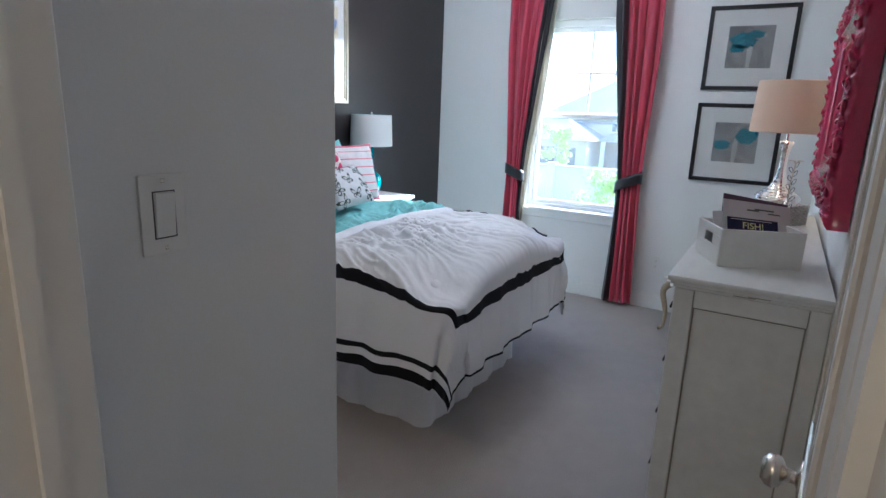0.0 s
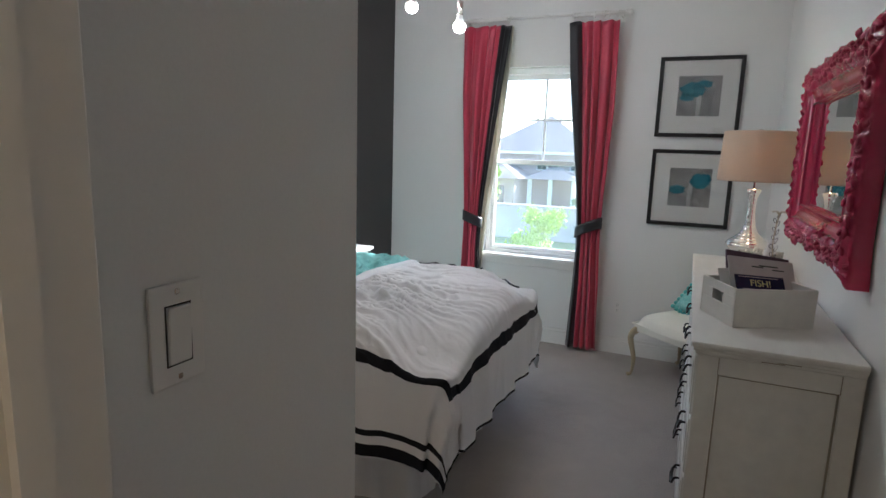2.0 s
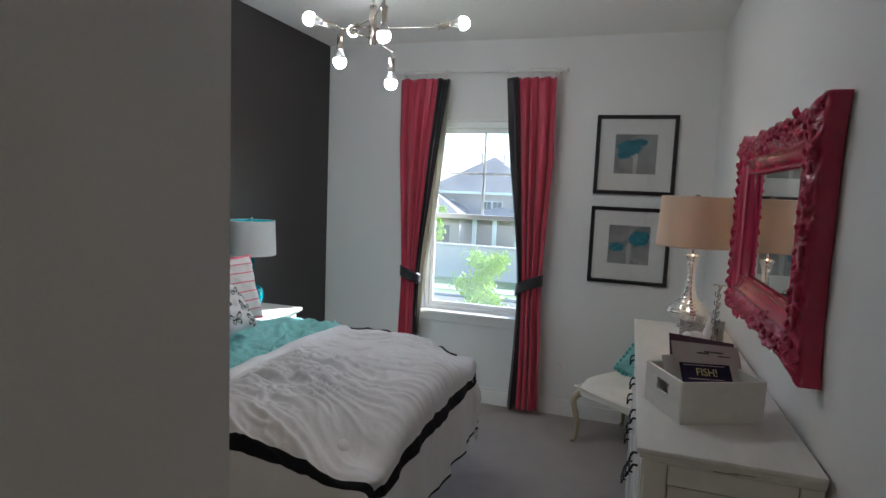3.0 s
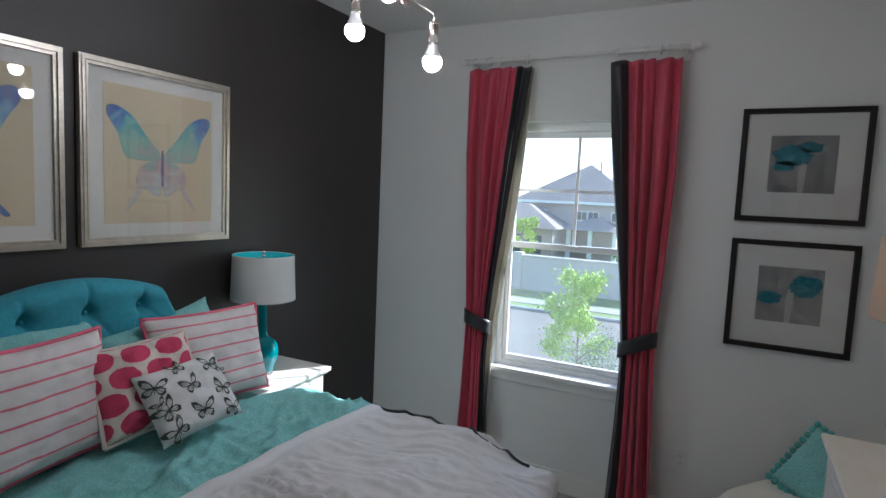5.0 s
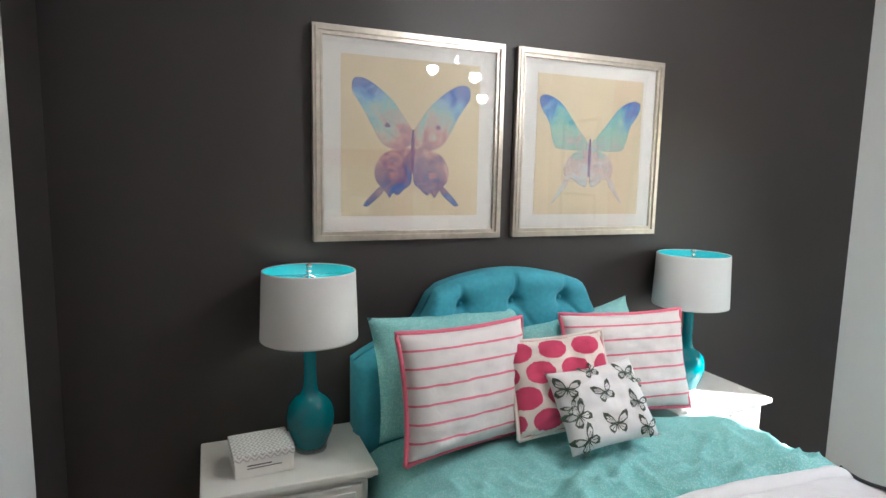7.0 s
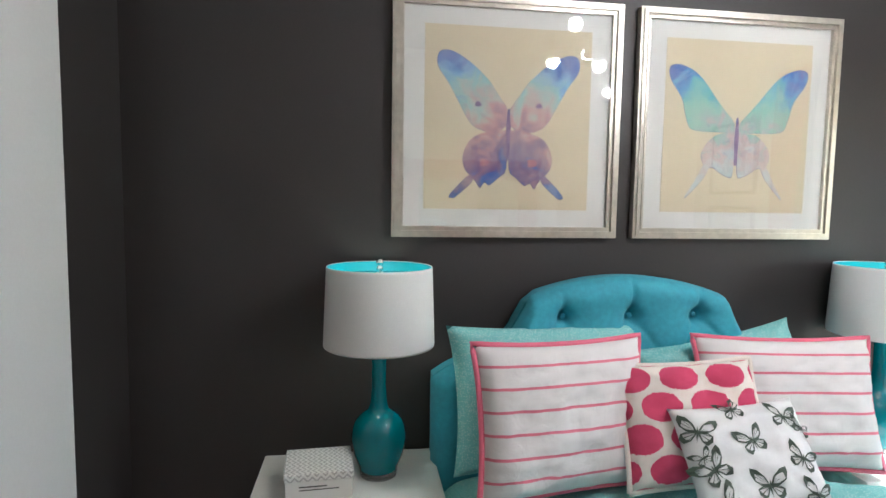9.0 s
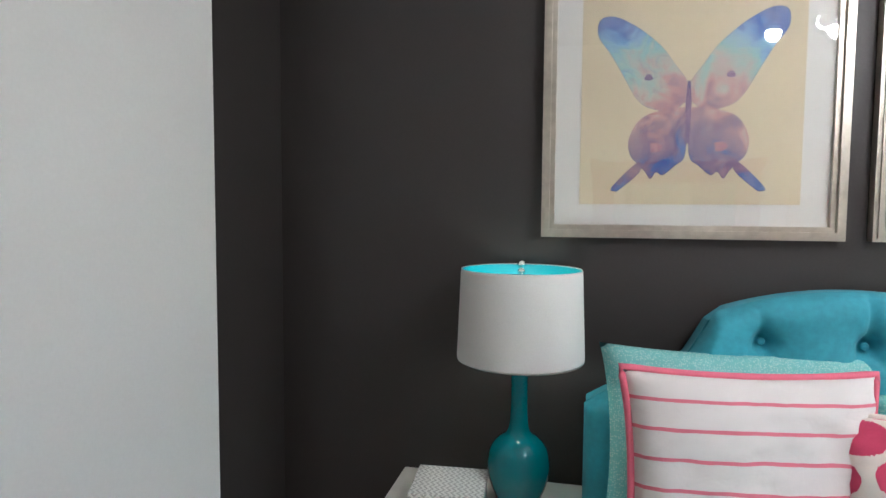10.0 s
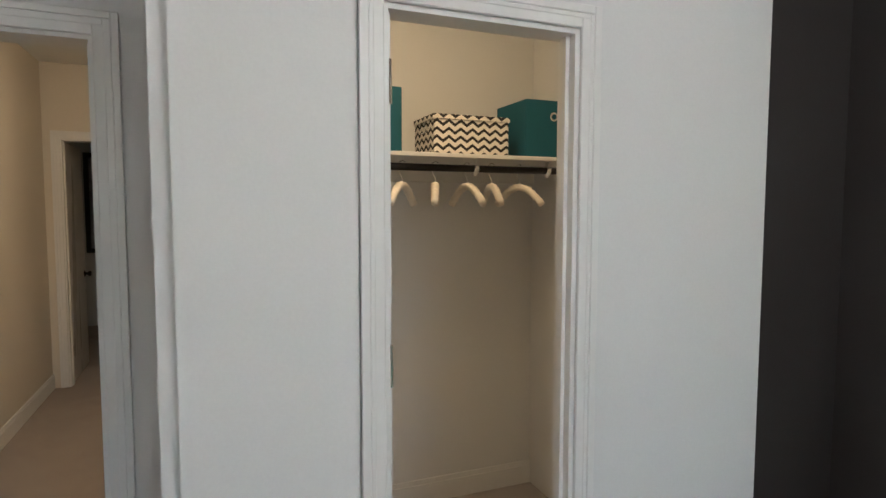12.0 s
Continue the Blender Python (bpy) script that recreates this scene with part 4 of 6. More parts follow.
bm = grid_sheet(150, 110, hb_front)
hb = part("headboard", bm, M["teal_velvet"], bed, "teal velvet buttoned headboard", True)
for by, bz in BUTTONS:
    part("button", lathe([(0.0, 0.006), (0.007, 0.004), (0.009, 0.0)], 12, Matrix.Translation((HB_X + 0.028, BED_Y - 0.05 + by, bz)) @ Euler((0, math.pi / 2, 0)).to_matrix().to_4x4()), M["teal_velvet"], hb)
part("headboard_back", flat_shape([(y, hb_top(y) - 0.004) for y in [(-1 + i / 15) * HB_HALF * 0.99 for i in range(31)]] + [(HB_HALF * 0.99, 0.02), (-HB_HALF * 0.99, 0.02)], (HB_X - 0.005, BED_Y - 0.05, 0), (0, 1, 0), (0, 0, 1), -0.05), M["teal_velvet"], bed)

# teal sheet over the head half, then the white duvet folded below it
SHEET_X0 = XB + 0.16


def sheet_uv(s, t):
    return (SHEET_X0 + s * (FOLD_X + 0.04 - SHEET_X0) - BED_FOOT, (t * 2 - 1) * (BED_HALF + 0.45))


def sheet_place(s, t):
    u, v = sheet_uv(s, t)
    p = cover_place(u, v, BED_TOP + 0.022, 0.09, 0.05, 0.006, 4.0)
    k = max(0.0, (s - 0.3) / 0.6) if s < 0.9 else max(0.0, (1 - s) / 0.1)
    p.z += k * (0.02 * fnoise(p.x * 8, p.y * 8, 7.0) + 0.036 * ridge(fnoise(p.x * 6 + p.y * 3, p.y * 4, 3.37)) + 0.026 * ridge(fnoise(p.x * 4 - p.y * 7, p.y * 5 + p.x * 6, 9.1)) + 0.014 * ridge(fnoise(p.x * 17, p.y * 19, 2.43)))
    if abs(v) < BED_HALF:
        p.z += 0.042 * math.exp(-((p.x + 2.42) / 0.2) ** 2) * (1 - (v / BED_HALF) ** 4)
    # heap pushed up beside the far pillow
    p.z += 0.04 * math.exp(-((p.x + 2.2) / 0.19) ** 2 - ((p.y - 2.34) / 0.15) ** 2)
    return p


sheet = tagged(new("bed_sheet", mesh_of("bed_sheet", grid_sheet(120, 180, sheet_place, sheet_uv, 0.004), M["teal_dots"])), "rumpled teal dotted top sheet on the bed", "bed sheet")
finish(sheet, True)


def duvet_uv(s, t):
    u0 = FOLD_X - BED_FOOT
    return (u0 + s * (HEM_U - u0), (t * 2 - 1) * HEM_V)


def duvet_place(s, t):
    u, v = duvet_uv(s, t)
    p = cover_place(u, v, BED_TOP + 0.032, 0.11, 0.1, 0.014, 0.0)
    return p + ruched(p, u, v) + Vector((0, 0, 0.018 * math.exp(-s * 18)))


duv = thing("duvet", "white ruched duvet with black border bands on the bed", "duvet", (0, 0, 0))
part("cover", grid_sheet(190, 340, duvet_place, duvet_uv, 0.012), M["duvet"], duv, smooth=True)


def turned_edge(s, t):
    u, v = FOLD_X - 0.012 + 0.06 * s - BED_FOOT, (t * 2 - 1) * (BED_HALF + 0.3)
    p = cover_place(u, v, BED_TOP + 0.036, 0.11, 0.1, 0.006, 0.0)
    return p + Vector((0.004 * fnoise(p.y * 5, 2.0), 0, 0.022 * math.sin(math.pi * min(0.999, 0.12 + s * 0.88)) ** 0.6 + 0.004 * fnoise(p.x * 9, p.y * 11, 4.0)))


part("edge_band", grid_sheet(14, 120, turned_edge, None, 0.012), M["white_cloth"], duv, "plain white turned edge", True)
part("side_piping", tube([duvet_place(s / 40, 0.5 + (BED_HALF + 0.05) / (2 * HEM_V)) + Vector((0, 0.0, 0.008)) for s in range(24)], 0.006, 8), M["black_cloth"], duv, "black corded seam", True)


# ---- pillows ----
def pillow(name, label, w, h, thick, m, material, trim=None, category="pillow", flange=0.0, seed=0.0, gather=1.0):
    """A plump cushion w wide and h high standing in its own x-z plane, facing -y."""
    e = thing(name, label, category)
    e.matrix_world = m

    def shell(side):
        def place(s, t):
            a, b = s * 2 - 1, t * 2 - 1
            pull = 1 - 0.07 * (1 - abs(a) ** 2.2) * abs(b) ** 3
            pull2 = 1 - 0.07 * (1 - abs(b) ** 2.2) * abs(a) ** 3
            body = max(0.0, (1 - a ** 4) * (1 - b ** 4)) ** 0.55
            wr = 0.012 * fnoise(a * 2.6 + seed, b * 2.6, side * 3 + seed) + 0.006 * fnoise(a * 7, b * 7, seed) + gather * 0.014 * (1 - min(1.0, 3 * abs(fnoise(a * 1.5 + b * 2.2 + seed, b * 6 - a * 4, seed)))) * (0.3 + abs(b))
            return Vector((a * pull2 * w / 2, side * (body * thick / 2 + wr * body), b * pull * h / 2 - 0.015 * (1 - b * b) * 0))
        return place
    bm = bmesh.new()
    for side in (-1, 1):
        g = grid_sheet(30, 30, shell(side), lambda s, t: ((s - 0.5) * w, (t - 0.5) * h))
        me = bpy.data.meshes.new("tmp")
        g.to_mesh(me)
        g.free()
        bm.from_mesh(me)
        bpy.data.meshes.remove(me)
    bmesh.ops.remove_doubles(bm, verts=bm.verts, dist=0.0008)
    bmesh.ops.recalc_face_normals(bm, faces=bm.faces)
    part("cover", bm, material, e, smooth=True)
    if trim:
        f = shell(1)
        ring = [f(i / 24, 0) for i in range(24)] + [f(1, i / 24) for i in range(24)] + [f(1 - i / 24, 1) for i in range(24)] + [f(0, 1 - i / 24) for i in range(25)]
        part("piping", tube([Vector((p.x * 1.01, 0, p.z * 1.01)) for p in ring], 0.0075, 8), trim, e, smooth=True)
    return e


def stand(x, y, z, face, lean, roll=0.0):
    """Pose of a pillow: middle of its lower edge lies at x, y, z; it faces the yaw 'face' and leans back by 'lean' degrees."""
    return Matrix.Translation((x, y, z)) @ pose(0, 0, 0, 0, 0, face) @ pose(0, 0, 0, -lean, roll, 0)


def lifted(m, h):
    return m @ Matrix.Translation((0, 0, h / 2))


PZ = BED_TOP + 0.05
E90 = 90.0  # facing the foot of the bed
def bed_pillow(name, label, w, h, thick, place, material, trim=None, group="", seed=0.0, gather=1.0):
    """place: middle of the lower edge, yaw it faces, lean and roll."""
    ob = pillow(name, label, w, h, thick, lifted(stand(*place), h), material, trim, seed=seed, gather=gather)
    return tagged(ob, group=group)


bed_pillow("sham_pillow", "teal dotted sham pillow against the headboard", 0.60, 0.40, 0.13, (-2.515, 1.435, 0.872, 96, 19, 1), M["teal_dots"], None, "sham pillows", 1.0)
bed_pillow("sham_pillow", "teal dotted sham pillow against the headboard", 0.54, 0.43, 0.13, (-2.545, 2.03, 0.80, 94, 14, -9), M["teal_dots"], None, "sham pillows", 2.0)
bed_pillow("striped_pillow", "white pillow with pink stripes and pink piping", 0.50, 0.385, 0.13, (-2.375, 1.415, 0.872, 103, 12, 1.5), M["stripes"], M["pink_trim"], "striped pillows", 3.0)
bed_pillow("striped_pillow", "white pillow with pink stripes and pink piping", 0.53, 0.375, 0.13, (-2.440, 2.095, 0.862, 85, 16, 0.7), M["stripes"], M["pink_trim"], "striped pillows", 4.0)
bed_pillow("dotted_pillow", "cream pillow with raspberry ikat dots", 0.375, 0.315, 0.11, (-2.300, 1.735, 0.906, 84, 27, -3), M["ikat"], M["ikat"], seed=5.0)
bp = bed_pillow("butterfly_pillow", "small white pillow printed with black butterflies", 0.325, 0.262, 0.10, (-2.170, 1.812, 0.902, 88, 37, -4), M["white_cloth"], seed=6.0, gather=0.0)


def print_butterfly(parent, cx, cz, size, turn):
    """A small veined black butterfly printed on the front of a cushion."""
    fore = [(0.0, 0.02), (0.14, 0.30), (0.36, 0.50), (0.58, 0.56), (0.60, 0.40), (0.50, 0.18), (0.30, 0.03)]
    hind = [(0.0, 0.02), (0.26, 0.03), (0.44, -0.06), (0.46, -0.24), (0.32, -0.38), (0.14, -0.28)]
    bm = bmesh.new()
    co, si = math.cos(turn), math.sin(turn)

    def put(u, v):
        x, z = cx + size * (u * co - v * si), cz + size * (u * si + v * co)
        a, b = max(-0.99, min(0.99, x / 0.1625)), max(-0.99, min(0.99, z / 0.131))
        body = max(0.0, (1 - a ** 4) * (1 - b ** 4)) ** 0.55
        wr = 0.012 * fnoise(a * 2.6 + 6.0, b * 2.6, -3 + 6.0) + 0.006 * fnoise(a * 7, b * 7, 6.0)
        return bm.verts.new((x, -(body * 0.05 + wr * body) - 0.0022, z))

    root = put(0.0, 0.02)
    for sg in (-1, 1):
        for wing, dark in ((fore, (2, 3, 4)), (hind, (3, 4))):
            n = len(wing)
            w = [(sg * u, v) for u, v in wing]
            c = (sum(p[0] for p in w) / n, sum(p[1] for p in w) / n)
            rim = [root] + [put(*p) for p in w[1:]]
            inn = [put(c[0] + (p[0] - c[0]) * k, c[1] + (p[1] - c[1]) * k) for p, k in zip(w, [0.38 if i in dark else 0.76 for i in range(n)])]
            for i in range(n):
                j = (i + 1) % n
                bm.faces.new((rim[i], rim[j], inn[j], inn[i]))
            for i in range(2, n - 1):
                q = (w[i][0] + (w[i + 1][0] - w[i][0]) * 0.22, w[i][1] + (w[i + 1][1] - w[i][1]) * 0.22)
                bm.faces.new((root, rim[i], put(*q)))
    bm.faces.new((root, put(-0.03, 0.05), put(0.0, 0.22), put(0.03, 0.05)))
    bm.faces.new((root, put(-0.03, -0.05), put(0.0, -0.32), put(0.03, -0.05)))
    part("printed_butterfly", bm, M["dark_ink"], parent)


for cx, cz, sz, tn in ((-0.126, 0.059, 0.07, -0.35), (-0.025, 0.102, 0.055, 0.2), (0.094, 0.074, 0.065, -0.25), (-0.007, 0.025, 0.066, 0.25), (0.097, -0.024, 0.063, -0.5), (-0.113, -0.028, 0.072, 0.55), (-0.001, -0.073, 0.071, -0.05), (0.106, -0.102, 0.063, -0.3), (-0.109, -0.102, 0.071, 0.6), (0.13, 0.046, 0.048, -0.6), (-0.13, 0.001, 0.039, 0.4)):
    print_butterfly(bp, cx, cz, sz, tn)


# ---- nightstands ----
def nightstand(y0, y1, label):
    e = thing("nightstand", label, "nightstand", (0, 0, 0), group="nightstands")
    x0, x1, h = XB + 0.01, -2.412, 0.834
    part("top", boxes((x0, x1, y0, y1, h - 0.022, h, 0.005, 2), (x0, x1 - 0.012, y0 + 0.012, y1 - 0.012, h - 0.034, h - 0.022, 0.004)), M["white_wood"], e)
    part("body", boxes((x0, x1 - 0.03, y0 + 0.025, y1 - 0.025, 0.14, h - 0.034, 0.003)), M["white_wood"], e)
    for yy in (y0 + 0.025, y1 - 0.06):
        for xx in (x0, x1 - 0.062):
            part("leg", box(xx, xx + 0.035, yy, yy + 0.035, 0, 0.14, 0.003), M["white_wood"], e)
    for z0, z1 in ((0.56, 0.785), (0.33, 0.54), (0.17, 0.31)):
        d = part("drawer", boxes((x1 - 0.03, x1 - 0.018, y0 + 0.045, y1 - 0.045, z0, z1, 0.003), (x1 - 0.018, x1 - 0.014, y0 + 0.065, y1 - 0.065, z0 + 0.02, z1 - 0.02, 0.002)), M["white_wood"], e)
        part("knob", lathe([(0.0, 0.026), (0.012, 0.024), (0.014, 0.016), (0.006, 0.008), (0.006, 0.0)], 16, Matrix.Translation((x1 - 0.014, (y0 + y1) / 2, (z0 + z1) / 2)) @ Euler((0, math.pi / 2, 0)).to_matrix().to_4x4()), M["nickel"], d, "small nickel knob", True)
    return e


nightstand(0.612, 1.115, "cream painted nightstand beside the bed under a lamp")
nightstand(2.30, 2.807, "cream painted nightstand beside the bed near the window")

nb = thing("trinket_box", "small white box with a grey chevron lid", "box", (-2.565, 0.785, 0.834), 4)
uv_box("body", -0.075, 0.075, -0.085, 0.085, 0.0, 0.052, M["plastic"], nb)
uv_box("lid", -0.078, 0.078, -0.088, 0.088, 0.052, 0.072, M["chevron_grey"], nb)
part("label_bar", boxes((0.0755, 0.0765, -0.05, 0.02, 0.036, 0.039), (0.0755, 0.0765, -0.05, 0.05, 0.028, 0.030)), M["slot"], nb)


# ---- table lamps ----
def drum_shade(parent, r0, r1, z0, z1, outer, inner, seg=56):
    """A shade from radius r0 at z0 to r1 at z1 with a lining of its own."""
    s = part("shade", lathe([(r0 - 0.002, z0 + 0.002), (r0, z0), (r0 + 0.001, z0 + 0.006), (r1 + 0.001, z1 - 0.006), (r1, z1), (r1 - 0.002, z1 - 0.002)], seg), outer, parent, "drum shade", True)
    part("lining", lathe([(r0 - 0.0025, z0 + 0.002), (r1 - 0.0025, z1 - 0.002)], seg), inner, s, "coloured shade lining", True)
    return s


def teal_lamp(y, label):
    e = thing("table_lamp", label, "table lamp", (-2.62, y, 0.834), group="bedside lamps")
    part("foot", lathe([(0.0, 0.0), (0.052, 0.0), (0.053, 0.012), (0.048, 0.016)], 40), M["pane_acrylic"], e, "clear acrylic foot", True)
    prof = [(0.0, 0.014), (0.047, 0.015), (0.056, 0.03), (0.068, 0.06), (0.076, 0.095), (0.076, 0.12), (0.068, 0.15), (0.05, 0.172), (0.032, 0.185), (0.024, 0.205), (0.0205, 0.25), (0.0205, 0.33), (0.022, 0.36), (0.018, 0.37), (0.0, 0.37)]
    part("base", lathe([(p.x, p.z) for p in arc([(r, 0, z) for r, z in prof], 4)], 48), M["teal_glaze"], e, "glossy teal ceramic gourd base", True)
    part("stem", tube([(0, 0, 0.37), (0, 0, 0.585)], 0.005, 10), M["chrome"], e)
    part("harp", tube(arc([(0, -0.02, 0.40), (0, -0.05, 0.45), (0, -0.045, 0.53), (0, 0, 0.572), (0, 0.045, 0.53), (0, 0.05, 0.45), (0, 0.02, 0.40)], 6), 0.0022, 6), M["chrome"], e)
    part("bulb", lathe([(0.0, 0.505), (0.018, 0.497), (0.027, 0.475), (0.024, 0.452), (0.014, 0.43), (0.013, 0.41)], 20), M["bedside_bulb"], e, "lit warm bulb", True)
    part("spider", boxes((-0.143, 0.143, -0.0015, 0.0015, 0.571, 0.574), (-0.0015, 0.0015, -0.143, 0.143, 0.571, 0.574)), M["chrome"], e)
    part("finial", lathe([(0.0, 0.61), (0.008, 0.606), (0.011, 0.597), (0.006, 0.588), (0.009, 0.584), (0.01, 0.578), (0.0, 0.576)], 18), M["chrome"], e, "glass ball finial", True)
    drum_shade(e, 0.152, 0.144, 0.370, 0.588, M["shade_white"], M["shade_teal"])
    return e


m_, nt_, b_ = principled("clear_acrylic")
b_.inputs["Base Color"].default_value = (0.75, 0.75, 0.72, 1)
b_.inputs["Transmission Weight"].default_value, b_.inputs["Roughness"].default_value = 0.8, 0.1
M["pane_acrylic"] = m_
M["bedside_bulb"] = glowing("bedside_bulb", (1.0, 0.80, 0.58), 4.2)
teal_lamp(0.945, "teal ceramic table lamp with a white drum shade")
teal_lamp(2.528, "teal ceramic table lamp with a white drum shade near the window")


# ---- framed pictures ----
def frame_bars(bm, axis, at, a0, a1, z0, z1, steps):
    """A mitred moulding round a rectangle on a wall; steps: (from, to, height) bands counted inwards. axis 'x': wall plane x = at, facing +x; 'y': facing -y."""
    for f, t, hgt in steps:
        corners = [(a0 + f, z0 + f), (a1 - f, z0 + f), (a1 - f, z1 - f), (a0 + f, z1 - f)]
        inner = [(a0 + t, z0 + t), (a1 - t, z0 + t), (a1 - t, z1 - t), (a0 + t, z1 - t)]

        def at3(p, d):
            return Vector((at + d, p[0], p[1])) if axis == 'x' else Vector((p[0], at - d, p[1]))
        for i in range(4):
            j = (i + 1) % 4
            lo = [bm.verts.new(at3(p, 0.0)) for p in (corners[i], corners[j], inner[j], inner[i])]
            b = min(0.003, (t - f) * 0.3)
            hi = [bm.verts.new(at3(p, hgt)) for p in (corners[i], corners[j], inner[j], inner[i])]
            bm.faces.new(hi)
            for k in range(4):
                bm.faces.new((lo[k], lo[(k + 1) % 4], hi[(k + 1) % 4], hi[k]))
    bmesh.ops.recalc_face_normals(bm, faces=bm.faces)
    return bm


FORE = [(0.01, -0.09), (0.01, 0.02), (0.09, 0.14), (0.17, 0.25), (0.31, 0.37), (0.45, 0.445), (0.54, 0.43), (0.55, 0.33), (0.47, 0.21), (0.39, 0.07), (0.31, -0.07), (0.23, -0.13), (0.1, -0.15)]
HIND = [(0.01, -0.13), (0.17, -0.15), (0.29, -0.205), (0.35, -0.32), (0.34, -0.42), (0.29, -0.48), (0.245, -0.53), (0.215, -0.573), (0.18, -0.53), (0.14, -0.55), (0.07, -0.49), (0.012, -0.42)]
TAIL = [(0.27, -0.46), (0.33, -0.50), (0.45, -0.63), (0.43, -0.65), (0.40, -0.64), (0.28, -0.53)]
EYES = [(0.24, 0.06, 0.024), (0.19, -0.38, 0.036)]
FORE_B = [(0.01, -0.10), (0.03, -0.01), (0.11, 0.08), (0.19, 0.17), (0.35, 0.355), (0.51, 0.435), (0.61, 0.415), (0.60, 0.315), (0.50, 0.17), (0.46, 0.03), (0.41, -0.07), (0.27, -0.09), (0.15, -0.09)]
HIND_B = [(0.02, -0.09), (0.17, -0.11), (0.27, -0.19), (0.31, -0.29), (0.26, -0.38), (0.20, -0.38), (0.08, -0.45), (0.02, -0.42)]
TAIL_B = [(0.22, -0.35), (0.28, -0.36), (0.36, -0.50), (0.43, -0.61), (0.42, -0.62), (0.28, -0.47)]


def butterfly_art(parent, x, cy, cz, size, shapes, mats):
    d = x
    for (outline, key), lift in zip(zip(shapes, mats), (0.0006, 0.001, 0.0008)):
        pts = [(p.x, p.z) for p in arc([(u, 0, v) for u, v in outline] + [(outline[0][0], 0, outline[0][1])], 4)][:-1]
        for sg in (1, -1):
            poly = [(sg * u * size, v * size) for u, v in pts]
            rim = [(sg * (u + (u - 0.24) * 0.008) * size, (v + (v - 0.1) * 0.007) * size) for u, v in pts]
            part("wing_edge", flat_shape(rim, (d, cy, cz), (0, 1, 0), (0, 0, 1), lift * 0.6), M["wash_edge"], parent)
            part("wing", flat_shape(poly, (d, cy, cz), (0, 1, 0), (0, 0, 1), lift), M[key], parent)
    for u, v, q in (EYES if shapes[0] is FORE else ()):
        for sg in (1, -1):
            part("wing_spot", flat_shape([(size * (sg * u + q * math.cos(a) * (1 + 0.25 * math.sin(3 * a + u * 40))), size * (v + q * math.sin(a) * (1 + 0.2 * math.cos(2 * a)))) for a in [2 * math.pi * i / 14 for i in range(14)]], (d, cy, cz), (0, 1, 0), (0, 0, 1), 0.0013), M["wash_plum" if v > 0 else "wash_rose"], parent)
    part("butterfly_body", flat_shape([(-0.012 * size, -0.36 * size), (0.012 * size, -0.36 * size), (0.018 * size, -0.1 * size), (0.008 * size, 0.03 * size), (-0.008 * size, 0.03 * size), (-0.018 * size, -0.1 * size)], (d, cy, cz), (0, 1, 0), (0, 0, 1), 0.0014), M["wash_plum"], parent)


def big_print(y0, y1, z0, z1, shapes, mats, label):
    e = thing("framed_print", label, "framed picture", (0, 0, 0), group="butterfly prints over the bed")
    x = XB + 0.002
    part("frame", frame_bars(bmesh.new(), 'x', x, y0, y1, z0, z1, ((0.0, 0.009, 0.026), (0.009, 0.020, 0.031), (0.020, 0.026, 0.022), (0.026, 0.033, 0.025))), M["silver_frame"], e, "silver leaf moulding")
    part("mat", box(x, x + 0.012, y0 + 0.03, y1 - 0.03, z0 + 0.03, z1 - 0.03), M["mat_board"], e, "white mat board")
    part("paper", box(x + 0.012, x + 0.0135, y0 + 0.095, y1 - 0.095, z0 + 0.085, z1 - 0.085), M["paper"], e, "beige watercolour paper")
    butterfly_art(e, x + 0.0135, (y0 + y1) / 2, (z0 + z1) / 2 + 0.02, (y1 - y0) * 0.56, shapes, mats)
    g = part("glazing", box(x + 0.0185, x + 0.0205, y0 + 0.032, y1 - 0.032, z0 + 0.032, z1 - 0.032), M["picture_glass"], e, "clear picture glass")
    g.visible_shadow = False
    return e


big_print(0.983, 1.685, 1.494, 2.205, (FORE, HIND, TAIL), ("art_violet", "art_violet", "art_violet"), "silver framed watercolour of a blue and plum butterfly")
big_print(1.740, 2.433, 1.494, 2.205, (FORE_B, HIND_B, TAIL_B), ("art_green", "art_green", "art_green"), "silver framed watercolour of a green and blue butterfly")


